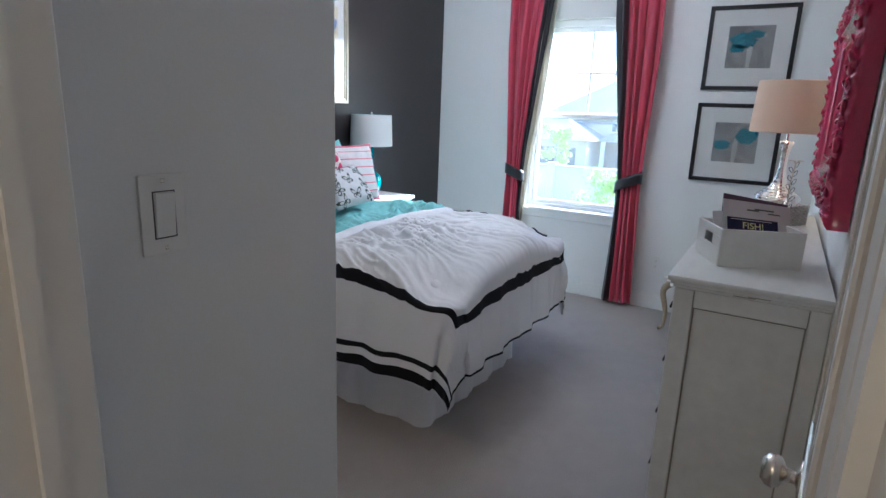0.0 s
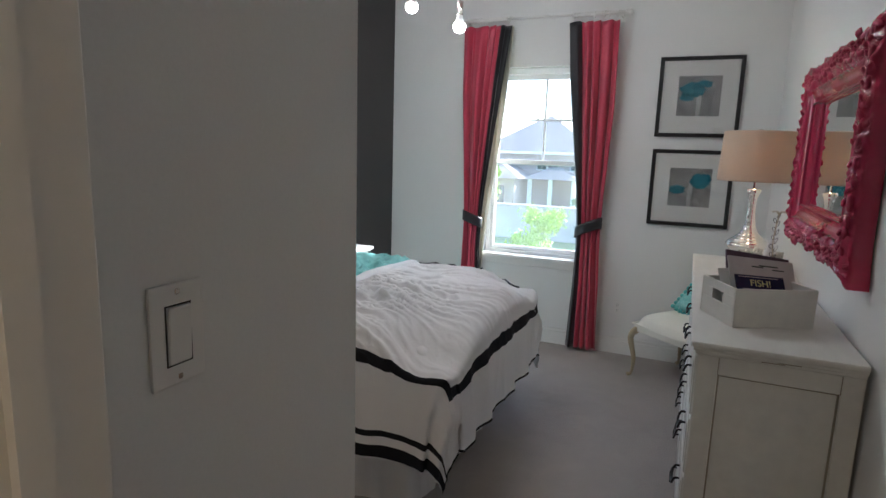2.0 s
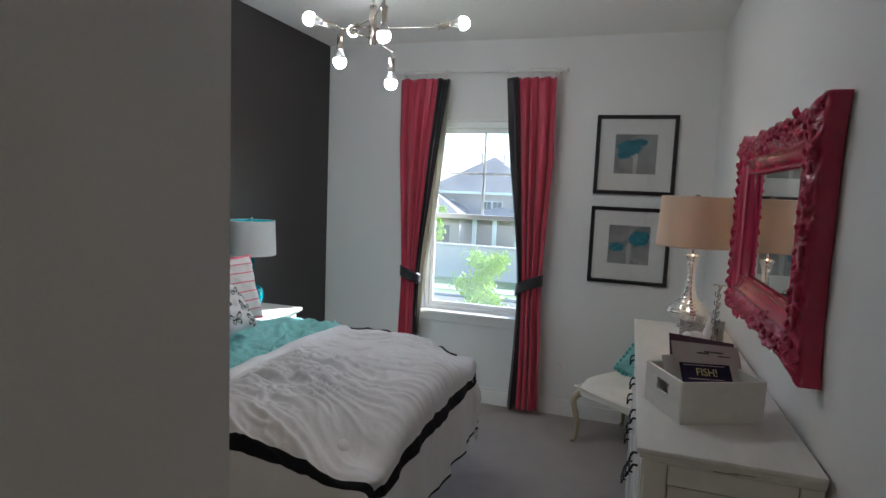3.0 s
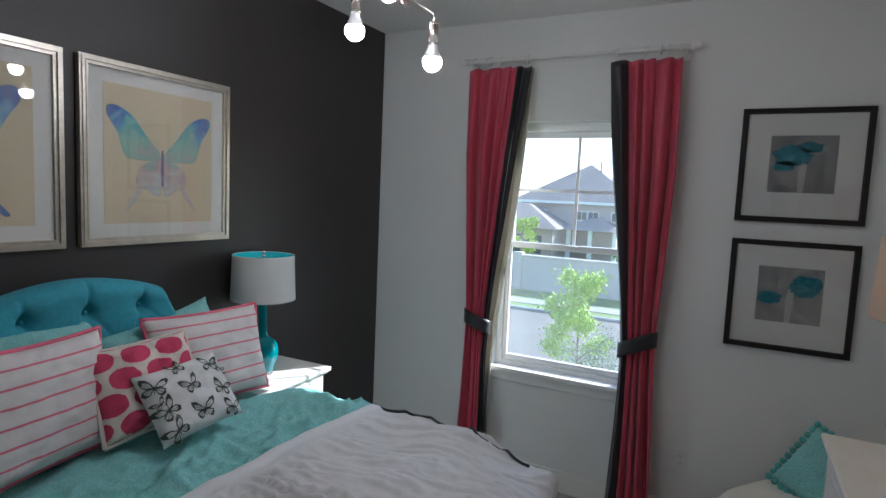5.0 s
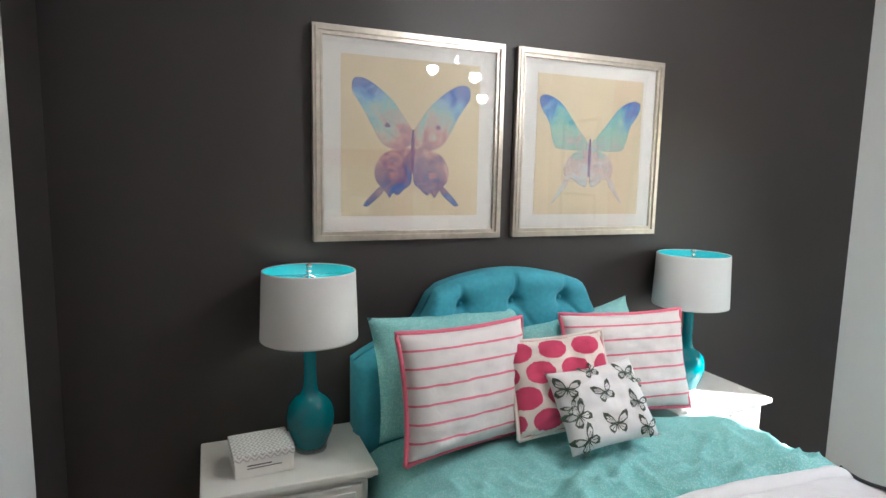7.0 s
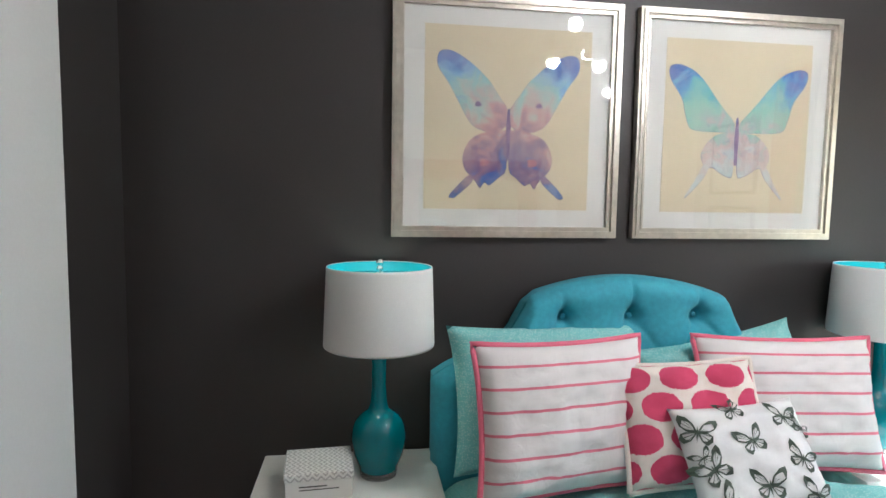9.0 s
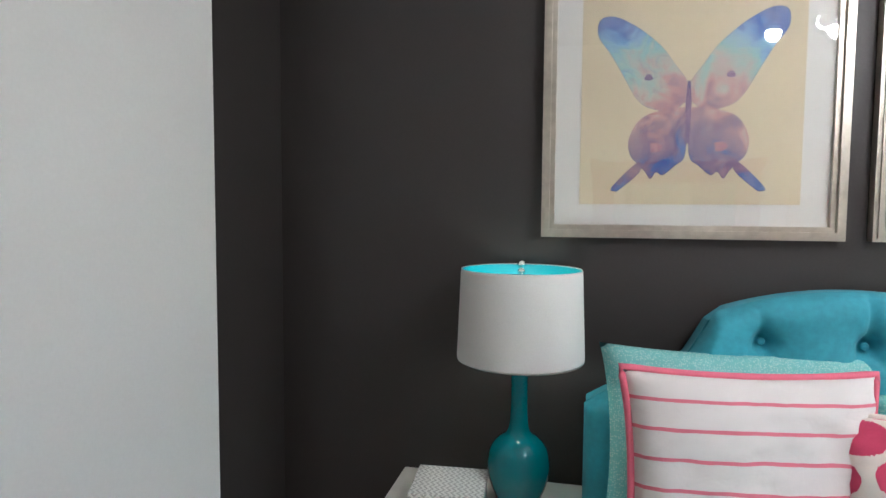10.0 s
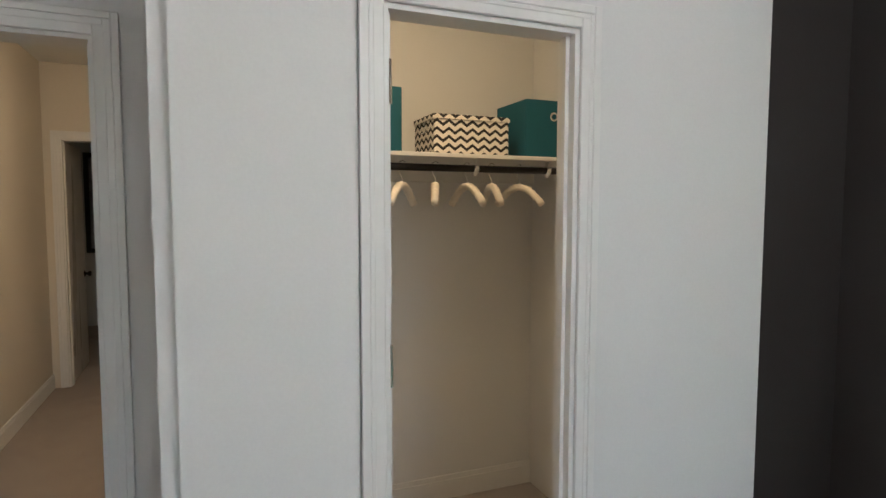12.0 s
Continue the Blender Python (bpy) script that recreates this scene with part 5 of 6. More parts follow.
def small_print(x0, x1, z0, z1, blobs, label):
    cx, cz = (x0 + x1) / 2, (z0 + z1) / 2
    e = thing("framed_print", label, "framed picture", (0, 0, 0), group="flower prints by the window")
    y = YW - 0.002
    part("frame", frame_bars(bmesh.new(), 'y', y, x0, x1, z0, z1, ((0.0, 0.022, 0.022), (0.022, 0.027, 0.016))), M["black_frame"], e, "black frame")
    part("mat", box(x0 + 0.02, x1 - 0.02, y - 0.009, y, z0 + 0.02, z1 - 0.02), M["mat_board"], e, "white mat board")
    h = 0.14
    part("print", box(cx - h, cx + h, y - 0.0105, y - 0.009, cz - h + 0.01, cz + h + 0.005), M["print_grey"], e, "grey photograph")
    part("stem", flat_shape([(-0.012, -0.13), (0.012, -0.13), (0.02, 0.02), (0.0, 0.05), (-0.014, 0.0)], (cx, y - 0.0105, cz), (1, 0, 0), (0, 0, 1), 0.0005), M["print_pale"], e)
    for bx, bz, r, sq in blobs:
        out = []
        for i in range(44):
            a = 2 * math.pi * i / 44
            k = r * (1 + 0.25 * fnoise(math.cos(a) * 2 + bx * 30, math.sin(a) * 2, bz * 20) + 0.30 * fnoise(math.cos(a) * 7 + bx * 30, math.sin(a) * 7, bz * 20))
            out.append((bx + k * math.cos(a), bz + k * sq * math.sin(a)))
        part("flower", flat_shape(out, (cx, y - 0.0105, cz), (1, 0, 0), (0, 0, 1), 0.0009), M["print_teal"], e, "blurred teal flower")
    g = part("glazing", box(x0 + 0.023, x1 - 0.023, y - 0.0155, y - 0.0135, z0 + 0.023, z1 - 0.023), M["picture_glass"], e, "clear picture glass")
    g.visible_shadow = False
    return e


small_print(-0.616, -0.071, 1.685, 2.239, ((-0.04, 0.05, 0.085, 0.6), (-0.075, 0.0, 0.05, 0.55), (0.03, 0.09, 0.05, 0.5)), "black framed print of one teal flower")
small_print(-0.616, -0.071, 1.046, 1.595, ((-0.08, -0.01, 0.055, 0.62), (0.065, 0.055, 0.068, 0.75)), "black framed print of two teal flowers")


# ---- curtains ----
CU_Y = YW - 0.095
ROD_Z = 2.545


def lerp3(stops, z):
    """stops: (z, left, right) from the top down; the line between them, eased."""
    for (z1, a1, b1), (z0, a0, b0) in zip(stops, stops[1:]):
        if z >= z0:
            k = (z1 - z) / (z1 - z0)
            return a1 + (a0 - a1) * k, b1 + (b0 - b1) * k
    return stops[-1][1:]


def curtain(label, stops, border_on_right, seed):
    e = thing("curtain", label, "curtain", (0, 0, 0), group="window curtains")
    ztop, zbot, ztie = stops[0][0], stops[-1][0], stops[2][0]

    def sheet(s0, s1, n, dy=0.0, spread=0.0):
        def place(s, t):
            q = s0 + (s1 - s0) * s
            z = ztop + (zbot - ztop) * t
            a, b = lerp3(stops, z)
            a, b = (a, b + spread * max(0.0, math.sin(math.pi * min(1.0, (ztop - z) / (ztop - ztie * 0.45))))) if border_on_right else (a - spread, b)
            tight = math.exp(-((z - ztie) / 0.16) ** 2)
            amp = 0.03 * (1 - 0.6 * tight) * (0.45 + 0.55 * min(1, (ztop - z) / 0.5))
            ph = q * 4.6 * 2 * math.pi + seed + 2.6 * fnoise(q * 2.6, z * 0.55, seed) + 0.9 * math.sin(q * 9 + seed)
            pinch = math.exp(-((ztop - z) / 0.1) ** 2)
            y = CU_Y + dy + amp * math.sin(ph) + (0.006 * math.sin(ph * 2.3 + z * 2) + 0.008 * fnoise(q * 14, z * 1.1, seed)) * (1 - 0.5 * pinch) + 0.03 * tight * (q - 0.5)
            x = a + (b - a) * (q + 0.02 * math.cos(ph))
            return Vector((x, y, z - 0.012 * pinch * abs(math.sin(ph / 2))))
        return grid_sheet(n, 70, place, None, 0.003)
    if border_on_right:
        part("panel", sheet(0.0, 0.75, 110), M["pink_cloth"], e, "raspberry satin panel", True)
        part("border", sheet(0.75, 1.0, 40), M["black_cloth"], e, "black satin leading edge", True)
        part("lining", sheet(0.5, 1.0, 40, 0.045, 0.05), M["lining"], e, "cream lining", True)
    else:
        part("border", sheet(0.0, 0.21, 40), M["black_cloth"], e, "black satin leading edge", True)
        part("panel", sheet(0.21, 1.0, 110), M["pink_cloth"], e, "raspberry satin panel", True)
        part("lining", sheet(0.02, 0.5, 40, 0.045, 0.0), M["lining"], e, "cream lining", True)
    # tieback
    a, b = lerp3(stops, ztie)
    cx, hw = (a + b) / 2, (b - a) / 2 + 0.014
    sl = -0.05 if border_on_right else 0.05

    def band(s, t):
        an = 2 * math.pi * s
        return Vector((cx + hw * math.cos(an), CU_Y + 0.062 * math.sin(an), ztie + (t - 0.5) * 0.085 + sl * math.cos(an) * (0.6 if border_on_right else 0.9) - 0.012 * math.sin(an)))
    part("tieback", grid_sheet(48, 4, band, None, 0.004), M["black_cloth"], e, "black satin tieback", True)
    return e


L_STOPS = [(2.505, -2.10, -1.70), (2.0, -2.10, -1.765), (0.985, -2.045, -1.90), (0.5, -2.06, -1.885), (0.03, -2.09, -1.86)]
R_STOPS = [(2.50, -1.262, -0.909), (1.9, -1.215, -0.905), (0.985, -1.115, -0.94), (0.5, -1.12, -0.915), (0.03, -1.135, -0.90)]
curtain("raspberry satin curtain with a black edge, tied back", L_STOPS, True, 0.4)
curtain("raspberry satin curtain with a black edge, tied back", R_STOPS, False, 1.9)

cr = thing("curtain_rod", "white painted curtain rod with ball finials and rings", "curtain rod", (0, 0, 0))
part("rod", tube([(-1.75, CU_Y, ROD_Z), (-1.25, CU_Y, ROD_Z)], 0.009, 16), M["trim"], cr, smooth=True)
part("rod_sleeve", tube([(-2.11, CU_Y, ROD_Z), (-1.75, CU_Y, ROD_Z)], 0.013, 16), M["trim"], cr, smooth=True)
part("rod_sleeve", tube([(-1.25, CU_Y, ROD_Z), (-0.875, CU_Y, ROD_Z)], 0.013, 16), M["trim"], cr, smooth=True)
for x, sg in ((-2.11, -1), (-0.875, 1)):
    part("finial", lathe([(0.0, 0.05), (0.014, 0.046), (0.021, 0.034), (0.018, 0.02), (0.01, 0.014), (0.018, 0.008), (0.018, 0.0), (0.0, 0.0)], 20, Matrix.Translation((x, CU_Y, ROD_Z)) @ Euler((0, sg * math.pi / 2, 0)).to_matrix().to_4x4()), M["trim"], cr, smooth=True)
for x in (-2.125, -0.86):
    part("bracket", boxes((x + (0.03 if x < -1 else -0.05), x + (0.05 if x < -1 else -0.03), CU_Y, YW, ROD_Z - 0.02, ROD_Z - 0.008, 0.002), (x + (0.025 if x < -1 else -0.055), x + (0.055 if x < -1 else -0.025), YW - 0.008, YW, ROD_Z - 0.05, ROD_Z + 0.03, 0.003)), M["trim"], cr)
for x in (-2.07, -1.985, -1.965, -1.9, -1.735, -1.235, -1.09, -1.02, -0.985, -0.925):
    part("ring", tube([(x + 0.003 * math.sin(a), CU_Y + 0.021 * math.cos(a), ROD_Z - 0.005 + 0.023 * math.sin(a)) for a in [2 * math.pi * i / 20 for i in range(21)]], 0.0035, 6), M["trim"], cr, "white curtain ring", True)

# ---- dresser ----
DX0, DX1, DY0, DY1, DZ = -0.285, XM - 0.012, 1.01, 2.74, 1.004
dr = thing("dresser", "distressed white painted dresser with dark bail pulls", "dresser", (0, 0, 0))
bx0, by0, by1 = DX0 + 0.022, DY0 + 0.022, DY1 - 0.022
part("top", boxes((DX0, DX1, DY0, DY1, DZ - 0.018, DZ, 0.006, 2), (DX0 + 0.008, DX1, DY0 + 0.008, DY1 - 0.008, DZ - 0.03, DZ - 0.018, 0.004, 2), (DX0 + 0.016, DX1, DY0 + 0.016, DY1 - 0.016, DZ - 0.042, DZ - 0.03, 0.003)), M["worn_wood"], dr)
part("body", box(bx0 + 0.012, DX1, by0 + 0.014, by1 - 0.014, 0.09, DZ - 0.042), M["worn_wood"], dr)
for nm, ya, yb in (("side_frame", by0, by0 + 0.014), ("side_frame", by1 - 0.014, by1)):
    part(nm, boxes((bx0, bx0 + 0.06, ya, yb, 0.0, DZ - 0.042, 0.003), (DX1 - 0.055, DX1, ya, yb, 0.0, DZ - 0.042, 0.003), (bx0 + 0.06, DX1 - 0.055, ya, yb, DZ - 0.1, DZ - 0.042, 0.003), (bx0 + 0.06, DX1 - 0.055, ya, yb, 0.07, 0.16, 0.003)), M["worn_wood"], dr)
part("side_groove", boxes((bx0 + 0.06, bx0 + 0.065, by0 + 0.009, by0 + 0.0139, 0.16, DZ - 0.1), (DX1 - 0.06, DX1 - 0.055, by0 + 0.009, by0 + 0.0139, 0.16, DZ - 0.1), (bx0 + 0.065, DX1 - 0.06, by0 + 0.009, by0 + 0.0139, DZ - 0.105, DZ - 0.1), (bx0 + 0.0585, bx0 + 0.0605, by0 - 0.0006, by0 + 0.001, DZ - 0.1, DZ - 0.045), (DX1 - 0.0565, DX1 - 0.0545, by0 - 0.0006, by0 + 0.001, DZ - 0.1, DZ - 0.045)), M["groove"], dr, "antiqued groove line")
part("scuff", boxes((DX0 + 0.19, DX0 + 0.25, DY0 + 0.0155, DY0 + 0.0165, DZ - 0.038, DZ - 0.0355), (DX0 + 0.23, DX0 + 0.29, DY0 + 0.0155, DY0 + 0.0165, DZ - 0.0345, DZ - 0.032)), M["groove"], dr, "rubbed edge")
part("plinth", box(bx0 + 0.004, bx0 + 0.012, by0 + 0.06, by1 - 0.06, 0.03, 0.1, 0.002), M["worn_wood"], dr)
rows = [(0.115, 0.315), (0.33, 0.53), (0.545, 0.73), (0.745, 0.94)]
ymid = (by0 + by1) / 2
for ya, yb in ((by0 + 0.05, ymid - 0.012), (ymid + 0.012, by1 - 0.05)):
    for za, zb in rows:
        d = part("drawer", boxes((bx0 - 0.004, bx0 + 0.012, ya, yb, za, zb, 0.004, 2), (bx0 - 0.007, bx0 - 0.004, ya + 0.025, yb - 0.025, za + 0.025, zb - 0.025, 0.001)), M["worn_wood"], dr)
        for yy in (ya + (yb - ya) * 0.25, ya + (yb - ya) * 0.75):
            zc = (za + zb) / 2
            part("handle", tube(arc([(bx0 - 0.007, yy - 0.045, zc + 0.012), (bx0 - 0.022, yy - 0.045, zc + 0.01), (bx0 - 0.03, yy - 0.04, zc - 0.012), (bx0 - 0.03, yy, zc - 0.02), (bx0 - 0.03, yy + 0.04, zc - 0.012), (bx0 - 0.022, yy + 0.045, zc + 0.01), (bx0 - 0.007, yy + 0.045, zc + 0.012)], 4), 0.004, 8), M["dark_metal"], d, "dark bail pull", True)
part("keyplate", boxes((bx0 - 0.009, bx0 - 0.007, by1 - 0.35, by1 - 0.325, 0.83, 0.88, 0.001)), M["dark_metal"], dr)

# chrome lamp
cl = thing("table_lamp", "ribbed chrome table lamp with an oatmeal drum shade, lit", "table lamp", (-0.027, 2.637, DZ))
prof = [(0.0, 0.0), (0.052, 0.0), (0.055, 0.006), (0.050, 0.014), (0.040, 0.018), (0.039, 0.03)]
body = arc([(0.04, 0, 0.034), (0.075, 0, 0.055), (0.104, 0, 0.082), (0.1, 0, 0.102), (0.07, 0, 0.128), (0.042, 0, 0.155), (0.026, 0, 0.195), (0.018, 0, 0.25), (0.0165, 0, 0.30), (0.021, 0, 0.34), (0.033, 0, 0.378)], 8)
prof += [(p.x + (0.0032 if i % 4 in (1, 2) else 0.0) * min(1.0, p.x / 0.04 + 0.3), p.z) for i, p in enumerate(body)]
prof += [(0.03, 0.384), (0.0, 0.386)]
part("base", lathe(prof, 40), M["chrome"], cl, "ribbed chrome gourd base", True)
part("stem", tube([(0, 0, 0.38), (0, 0, 0.68)], 0.006, 10), M["chrome"], cl)
part("bulb", lathe([(0.0, 0.60), (0.02, 0.59), (0.03, 0.565), (0.026, 0.54), (0.015, 0.515), (0.014, 0.49)], 20), M["warm_bulb"], cl, "lit warm bulb", True)
part("spider", boxes((-0.165, 0.165, -0.0015, 0.0015, 0.665, 0.668), (-0.0015, 0.0015, -0.165, 0.165, 0.665, 0.668)), M["chrome"], cl)
part("finial", boxes((-0.011, 0.011, -0.011, 0.011, 0.672, 0.69, 0.003)), M["pane_acrylic"], cl, "clear square finial")
drum_shade(cl, 0.182, 0.170, 0.425, 0.68, M["shade_tan"], M["shade_tan"])

# box of magazines
mb = thing("magazine_box", "open white wooden box with a hand hole, filled with magazines", "box", (-0.165, 1.222, DZ), 25.5)
W_, D_, H_, t_ = 0.27, 0.22, 0.128, 0.008
part("front_panel", box(0, W_, 0, t_, 0, H_, 0.002), M["worn_wood"], mb)
part("back_panel", box(0, W_, D_ - t_, D_, 0, H_, 0.002), M["worn_wood"], mb)
part("floor_panel", box(t_, W_ - t_, t_, D_ - t_, 0, t_), M["worn_wood"], mb)
for x0 in (0.0, W_ - t_):
    part("end_panel", boxes((x0, x0 + t_, t_, D_ - t_, 0, 0.062, 0.001), (x0, x0 + t_, t_, D_ - t_, 0.098, H_, 0.001), (x0, x0 + t_, t_, 0.075, 0.062, 0.098), (x0, x0 + t_, 0.145, D_ - t_, 0.062, 0.098)), M["worn_wood"], mb)
base = Matrix.Translation((-0.165, 1.222, DZ)) @ pose(0, 0, 0, 0, 0, 25.5)


def magazine(name, label, w, h, t, m, material):
    e = thing(name, label, "magazine", group="magazines in the box")
    e.matrix_world = base @ m
    part("cover", boxes((0, w, 0, t * 0.2, 0, h, 0.0008), (0, w, t * 0.8, t, 0, h, 0.0008), (0, 0.002, t * 0.2, t * 0.8, 0, h)), material, e)
    part("pages", box(0.002, w - 0.003, t * 0.2, t * 0.8, 0.002, h - 0.002), M["mat_board"], e)
    return e


mg = magazine("magazine", "navy magazine with a pale title leaning in the box", 0.17, 0.17, 0.006, Matrix.Translation((0.05, 0.03, 0.012)) @ pose(0, 0, 0, -34, 4, 0), M["magazine_dark"])
txt = bpy.data.curves.new("title", 'FONT')
txt.body = "FISH!"
txt.size, txt.extrude, txt.align_x = 0.034, 0.0004, 'CENTER'
tob = new("title_src", txt)
bpy.context.view_layer.update()
tme = bpy.data.meshes.new_from_object(tob)
bpy.data.objects.remove(tob)
tme.materials.append(M["ink"])
title = new("title", tme)
title.parent = mg
title.matrix_local = pose(0.085, -0.001, 0.130, 90, 0, 0)
title["label"] = "pale green lettering"
part("cover_line", boxes((0.01, 0.15, -0.0006, 0.0, 0.162, 0.164), (0.02, 0.14, -0.0006, 0.0, 0.118, 0.120)), M["magazine_light"], mg)
mg = magazine("magazine", "pale grey magazine with dark script leaning in the box", 0.225, 0.235, 0.006, Matrix.Translation((0.035, 0.055, 0.012)) @ pose(0, 0, 0, -34, 5, -4), M["magazine_light"])
part("script_bar", boxes((0.08, 0.12, -0.0006, 0.0, 0.200, 0.205), (0.105, 0.17, -0.0006, 0.0, 0.206, 0.211), (0.15, 0.19, -0.0006, 0.0, 0.195, 0.199)), M["dark_ink"], mg)
magazine("magazine", "plum covered magazine leaning in the box", 0.22, 0.255, 0.007, Matrix.Translation((0.03, 0.085, 0.012)) @ pose(0, 0, 0, -34, 8, -6), M["magazine_plum"])
magazine("magazine", "white covered magazine leaning in the box", 0.2, 0.165, 0.004, Matrix.Translation((0.03, 0.10, 0.012)) @ pose(0, 0, 0, -24, -3, 0), M["mat_board"])

# woven box, unicorn figurine, wire branch
wv = thing("woven_box", "small silver woven cord box", "box", (0.012, 2.365, DZ), -32)
for k in range(11):
    z = 0.0045 + k * 0.0082
    q = [(-0.07, -0.07), (0.07, -0.07), (0.07, 0.07), (-0.07, 0.07), (-0.07, -0.07)]
    pts = [(a[0] + (b[0] - a[0]) * i / 16, a[1] + (b[1] - a[1]) * i / 16, z + 0.0022 * math.sin(i * math.pi / 2 + k * math.pi)) for a, b in zip(q, q[1:]) for i in range(16)]
    part("cord", tube(pts + pts[:1], 0.0046, 6), M["silver_weave"], wv, smooth=True)
for k in range(18):
    x = -0.070 + k * 0.00823
    part("lid_cord", tube([(x, -0.074 + 0.148 * i / 16, 0.094 + 0.0022 * math.sin(i * math.pi / 2 + k * math.pi)) for i in range(17)], 0.0046, 6), M["silver_weave"], wv, smooth=True)


def unicorn(x, y, rz):
    """A lying unicorn in white china, one mesh; only its horn is gold."""
    bm = bmesh.new()

    def ball(c, r, sc=(1, 1, 1), rot=(0, 0, 0)):
        g = bmesh.ops.create_icosphere(bm, subdivisions=3, radius=r)
        bmesh.ops.transform(bm, matrix=Matrix.Translation(c) @ Euler(rot).to_matrix().to_4x4() @ Matrix.Diagonal((*sc, 1)), verts=g["verts"])
    ball((0, 0, 0.04), 0.04, (1.7, 0.95, 1.0))
    ball((-0.05, 0.0, 0.04), 0.035, (1.1, 1.1, 1.05))
    add_tube(bm, arc([(0.045, 0, 0.045), (0.07, 0, 0.075), (0.078, 0, 0.11), (0.085, 0, 0.125)], 5), lambda s: 0.028 - 0.010 * s, 12)
    ball((0.094, 0, 0.122), 0.021, (1.45, 0.85, 0.9), (0, 0.5, 0))
    ball((0.115, 0, 0.110), 0.013, (1.1, 0.9, 0.9))
    for s in (-1, 1):
        ball((0.078, 0.012 * s, 0.145), 0.008, (0.6, 0.5, 1.7), (0.3 * s, 0, 0))
        add_tube(bm, arc([(0.05, 0.028 * s, 0.022), (0.085, 0.036 * s, 0.012), (0.10, 0.03 * s, 0.010), (0.07, 0.03 * s, 0.009)], 4), 0.009, 8)
        add_tube(bm, arc([(-0.06, 0.03 * s, 0.03), (-0.02, 0.045 * s, 0.012), (0.02, 0.045 * s, 0.010)], 4), 0.011, 8)
    add_tube(bm, arc([(-0.085, 0, 0.05), (-0.11, 0.015, 0.035), (-0.10, 0.04, 0.012)], 5), lambda s: 0.012 - 0.006 * s, 8)
    for i in range(6):
        ball((0.05 + 0.006 * i, 0.0, 0.07 + 0.013 * i), 0.012, (0.9, 1.2, 1.0))
    add_tube(bm, [(0.088, 0, 0.14), (0.098, 0, 0.18)], lambda s: 0.006 * (1 - s) + 0.0006, 8)
    gold = [f for f in bm.faces if min(v.co.z for v in f.verts) > 0.1455 and max(v.co.x for v in f.verts) > 0.087]
    me = bpy.data.meshes.new("unicorn_figurine")
    for f in gold:
        f.material_index = 1
    bm.to_mesh(me)
    bm.free()
    me.materials.append(M["china"])
    me.materials.append(M["gold"])
    ob = finish(new("unicorn_figurine", me), True)
    me.transform(Matrix.Diagonal((0.70, 0.85, 1.12, 1)))
    ob.matrix_world = pose(x, y, DZ, 0, 0, rz)
    tagged(ob, "white glazed china unicorn figurine with a gold horn", "figurine")


unicorn(-0.035, 2.155, 14)
M["champagne"] = surface("champagne_metal", (0.55, 0.47, 0.36), 0.3, 0.15, 60, 8, (0.1, 0.0005), metal=0.9)
br = thing("jewellery_stand", "champagne metal jewellery stand with a fluted dish and wire leaves", "jewellery stand", (0.015, 1.985, DZ))


def fluted(s, t):
    a = 2 * math.pi * s
    r = 0.012 + 0.062 * t * (1 + 0.05 * math.cos(a * 12) * t)
    return Vector((r * math.cos(a), r * math.sin(a), 0.004 + 0.026 * t ** 2.2 + 0.003 * math.cos(a * 12) * t * t))


part("dish", grid_sheet(72, 10, fluted, None, 0.0025), M["champagne"], br, "fluted round dish", True)
part("foot", lathe([(0.0, 0.0), (0.03, 0.0), (0.03, 0.004), (0.012, 0.006), (0.0, 0.007)], 20), M["champagne"], br)
part("stem", tube(arc([(0, 0, 0.0), (0.004, 0.008, 0.10), (-0.004, 0.0, 0.20), (0.004, -0.010, 0.31)], 6), 0.0028, 8), M["champagne"], br)
for i in range(12):
    z = 0.10 + i * 0.018
    sg = 1 if i % 2 else -1
    ln = 0.040 if i not in (3, 4) else 0.058
    loop = [(sg * 0.4 * (0.003 + ln * (1 - math.cos(a)) / 2), sg * (0.004 + ln * (1 - math.cos(a)) / 2), z + 0.014 * (1 - math.cos(a)) / 2 + 0.009 * math.sin(a)) for a in [2 * math.pi * k / 14 for k in range(15)]]
    part("leaf", tube(loop, 0.0014, 5), M["dark_metal"], br)
for i in range(7):
    a = 2 * math.pi * i / 7
    part("petal", tube(arc([(0.004, -0.010, 0.31), (0.004 + 0.014 * math.cos(a), -0.010 + 0.014 * math.sin(a), 0.325), (0.004 + 0.028 * math.cos(a), -0.010 + 0.028 * math.sin(a), 0.322)], 3), 0.0018, 5), M["champagne"], br)

# ---- ornate mirror ----
MY0, MY1, MZ0, MZ1 = 1.205, 2.33, 1.205, 1.93
mr = thing("wall_mirror", "ornate raspberry gloss framed mirror above the dresser", "mirror", (0, 0, 0))
MW, MDEP = 0.15, 0.075
mcy, mcz, mhy, mhz = (MY0 + MY1) / 2, (MZ0 + MZ1) / 2, (MY1 - MY0) / 2, (MZ1 - MZ0) / 2


def rim_point(s):
    """A point and outward way on the unit rectangle border, s in 0..1."""
    per = 4 * (mhy + mhz)
    d = (s % 1.0) * per
    segs = ((2 * mhy, Vector((-mhy, -mhz)), Vector((1, 0)), Vector((0, -1))), (2 * mhz, Vector((mhy, -mhz)), Vector((0, 1)), Vector((1, 0))),
            (2 * mhy, Vector((mhy, mhz)), Vector((-1, 0)), Vector((0, 1))), (2 * mhz, Vector((-mhy, mhz)), Vector((0, -1)), Vector((-1, 0))))
    for ln, o, t, n in segs:
        if d <= ln:
            k = d / ln
            return o + t * d, n, min(d, ln - d), k
        d -= ln
    return segs[0][1], segs[0][3], 0.0, 0.0


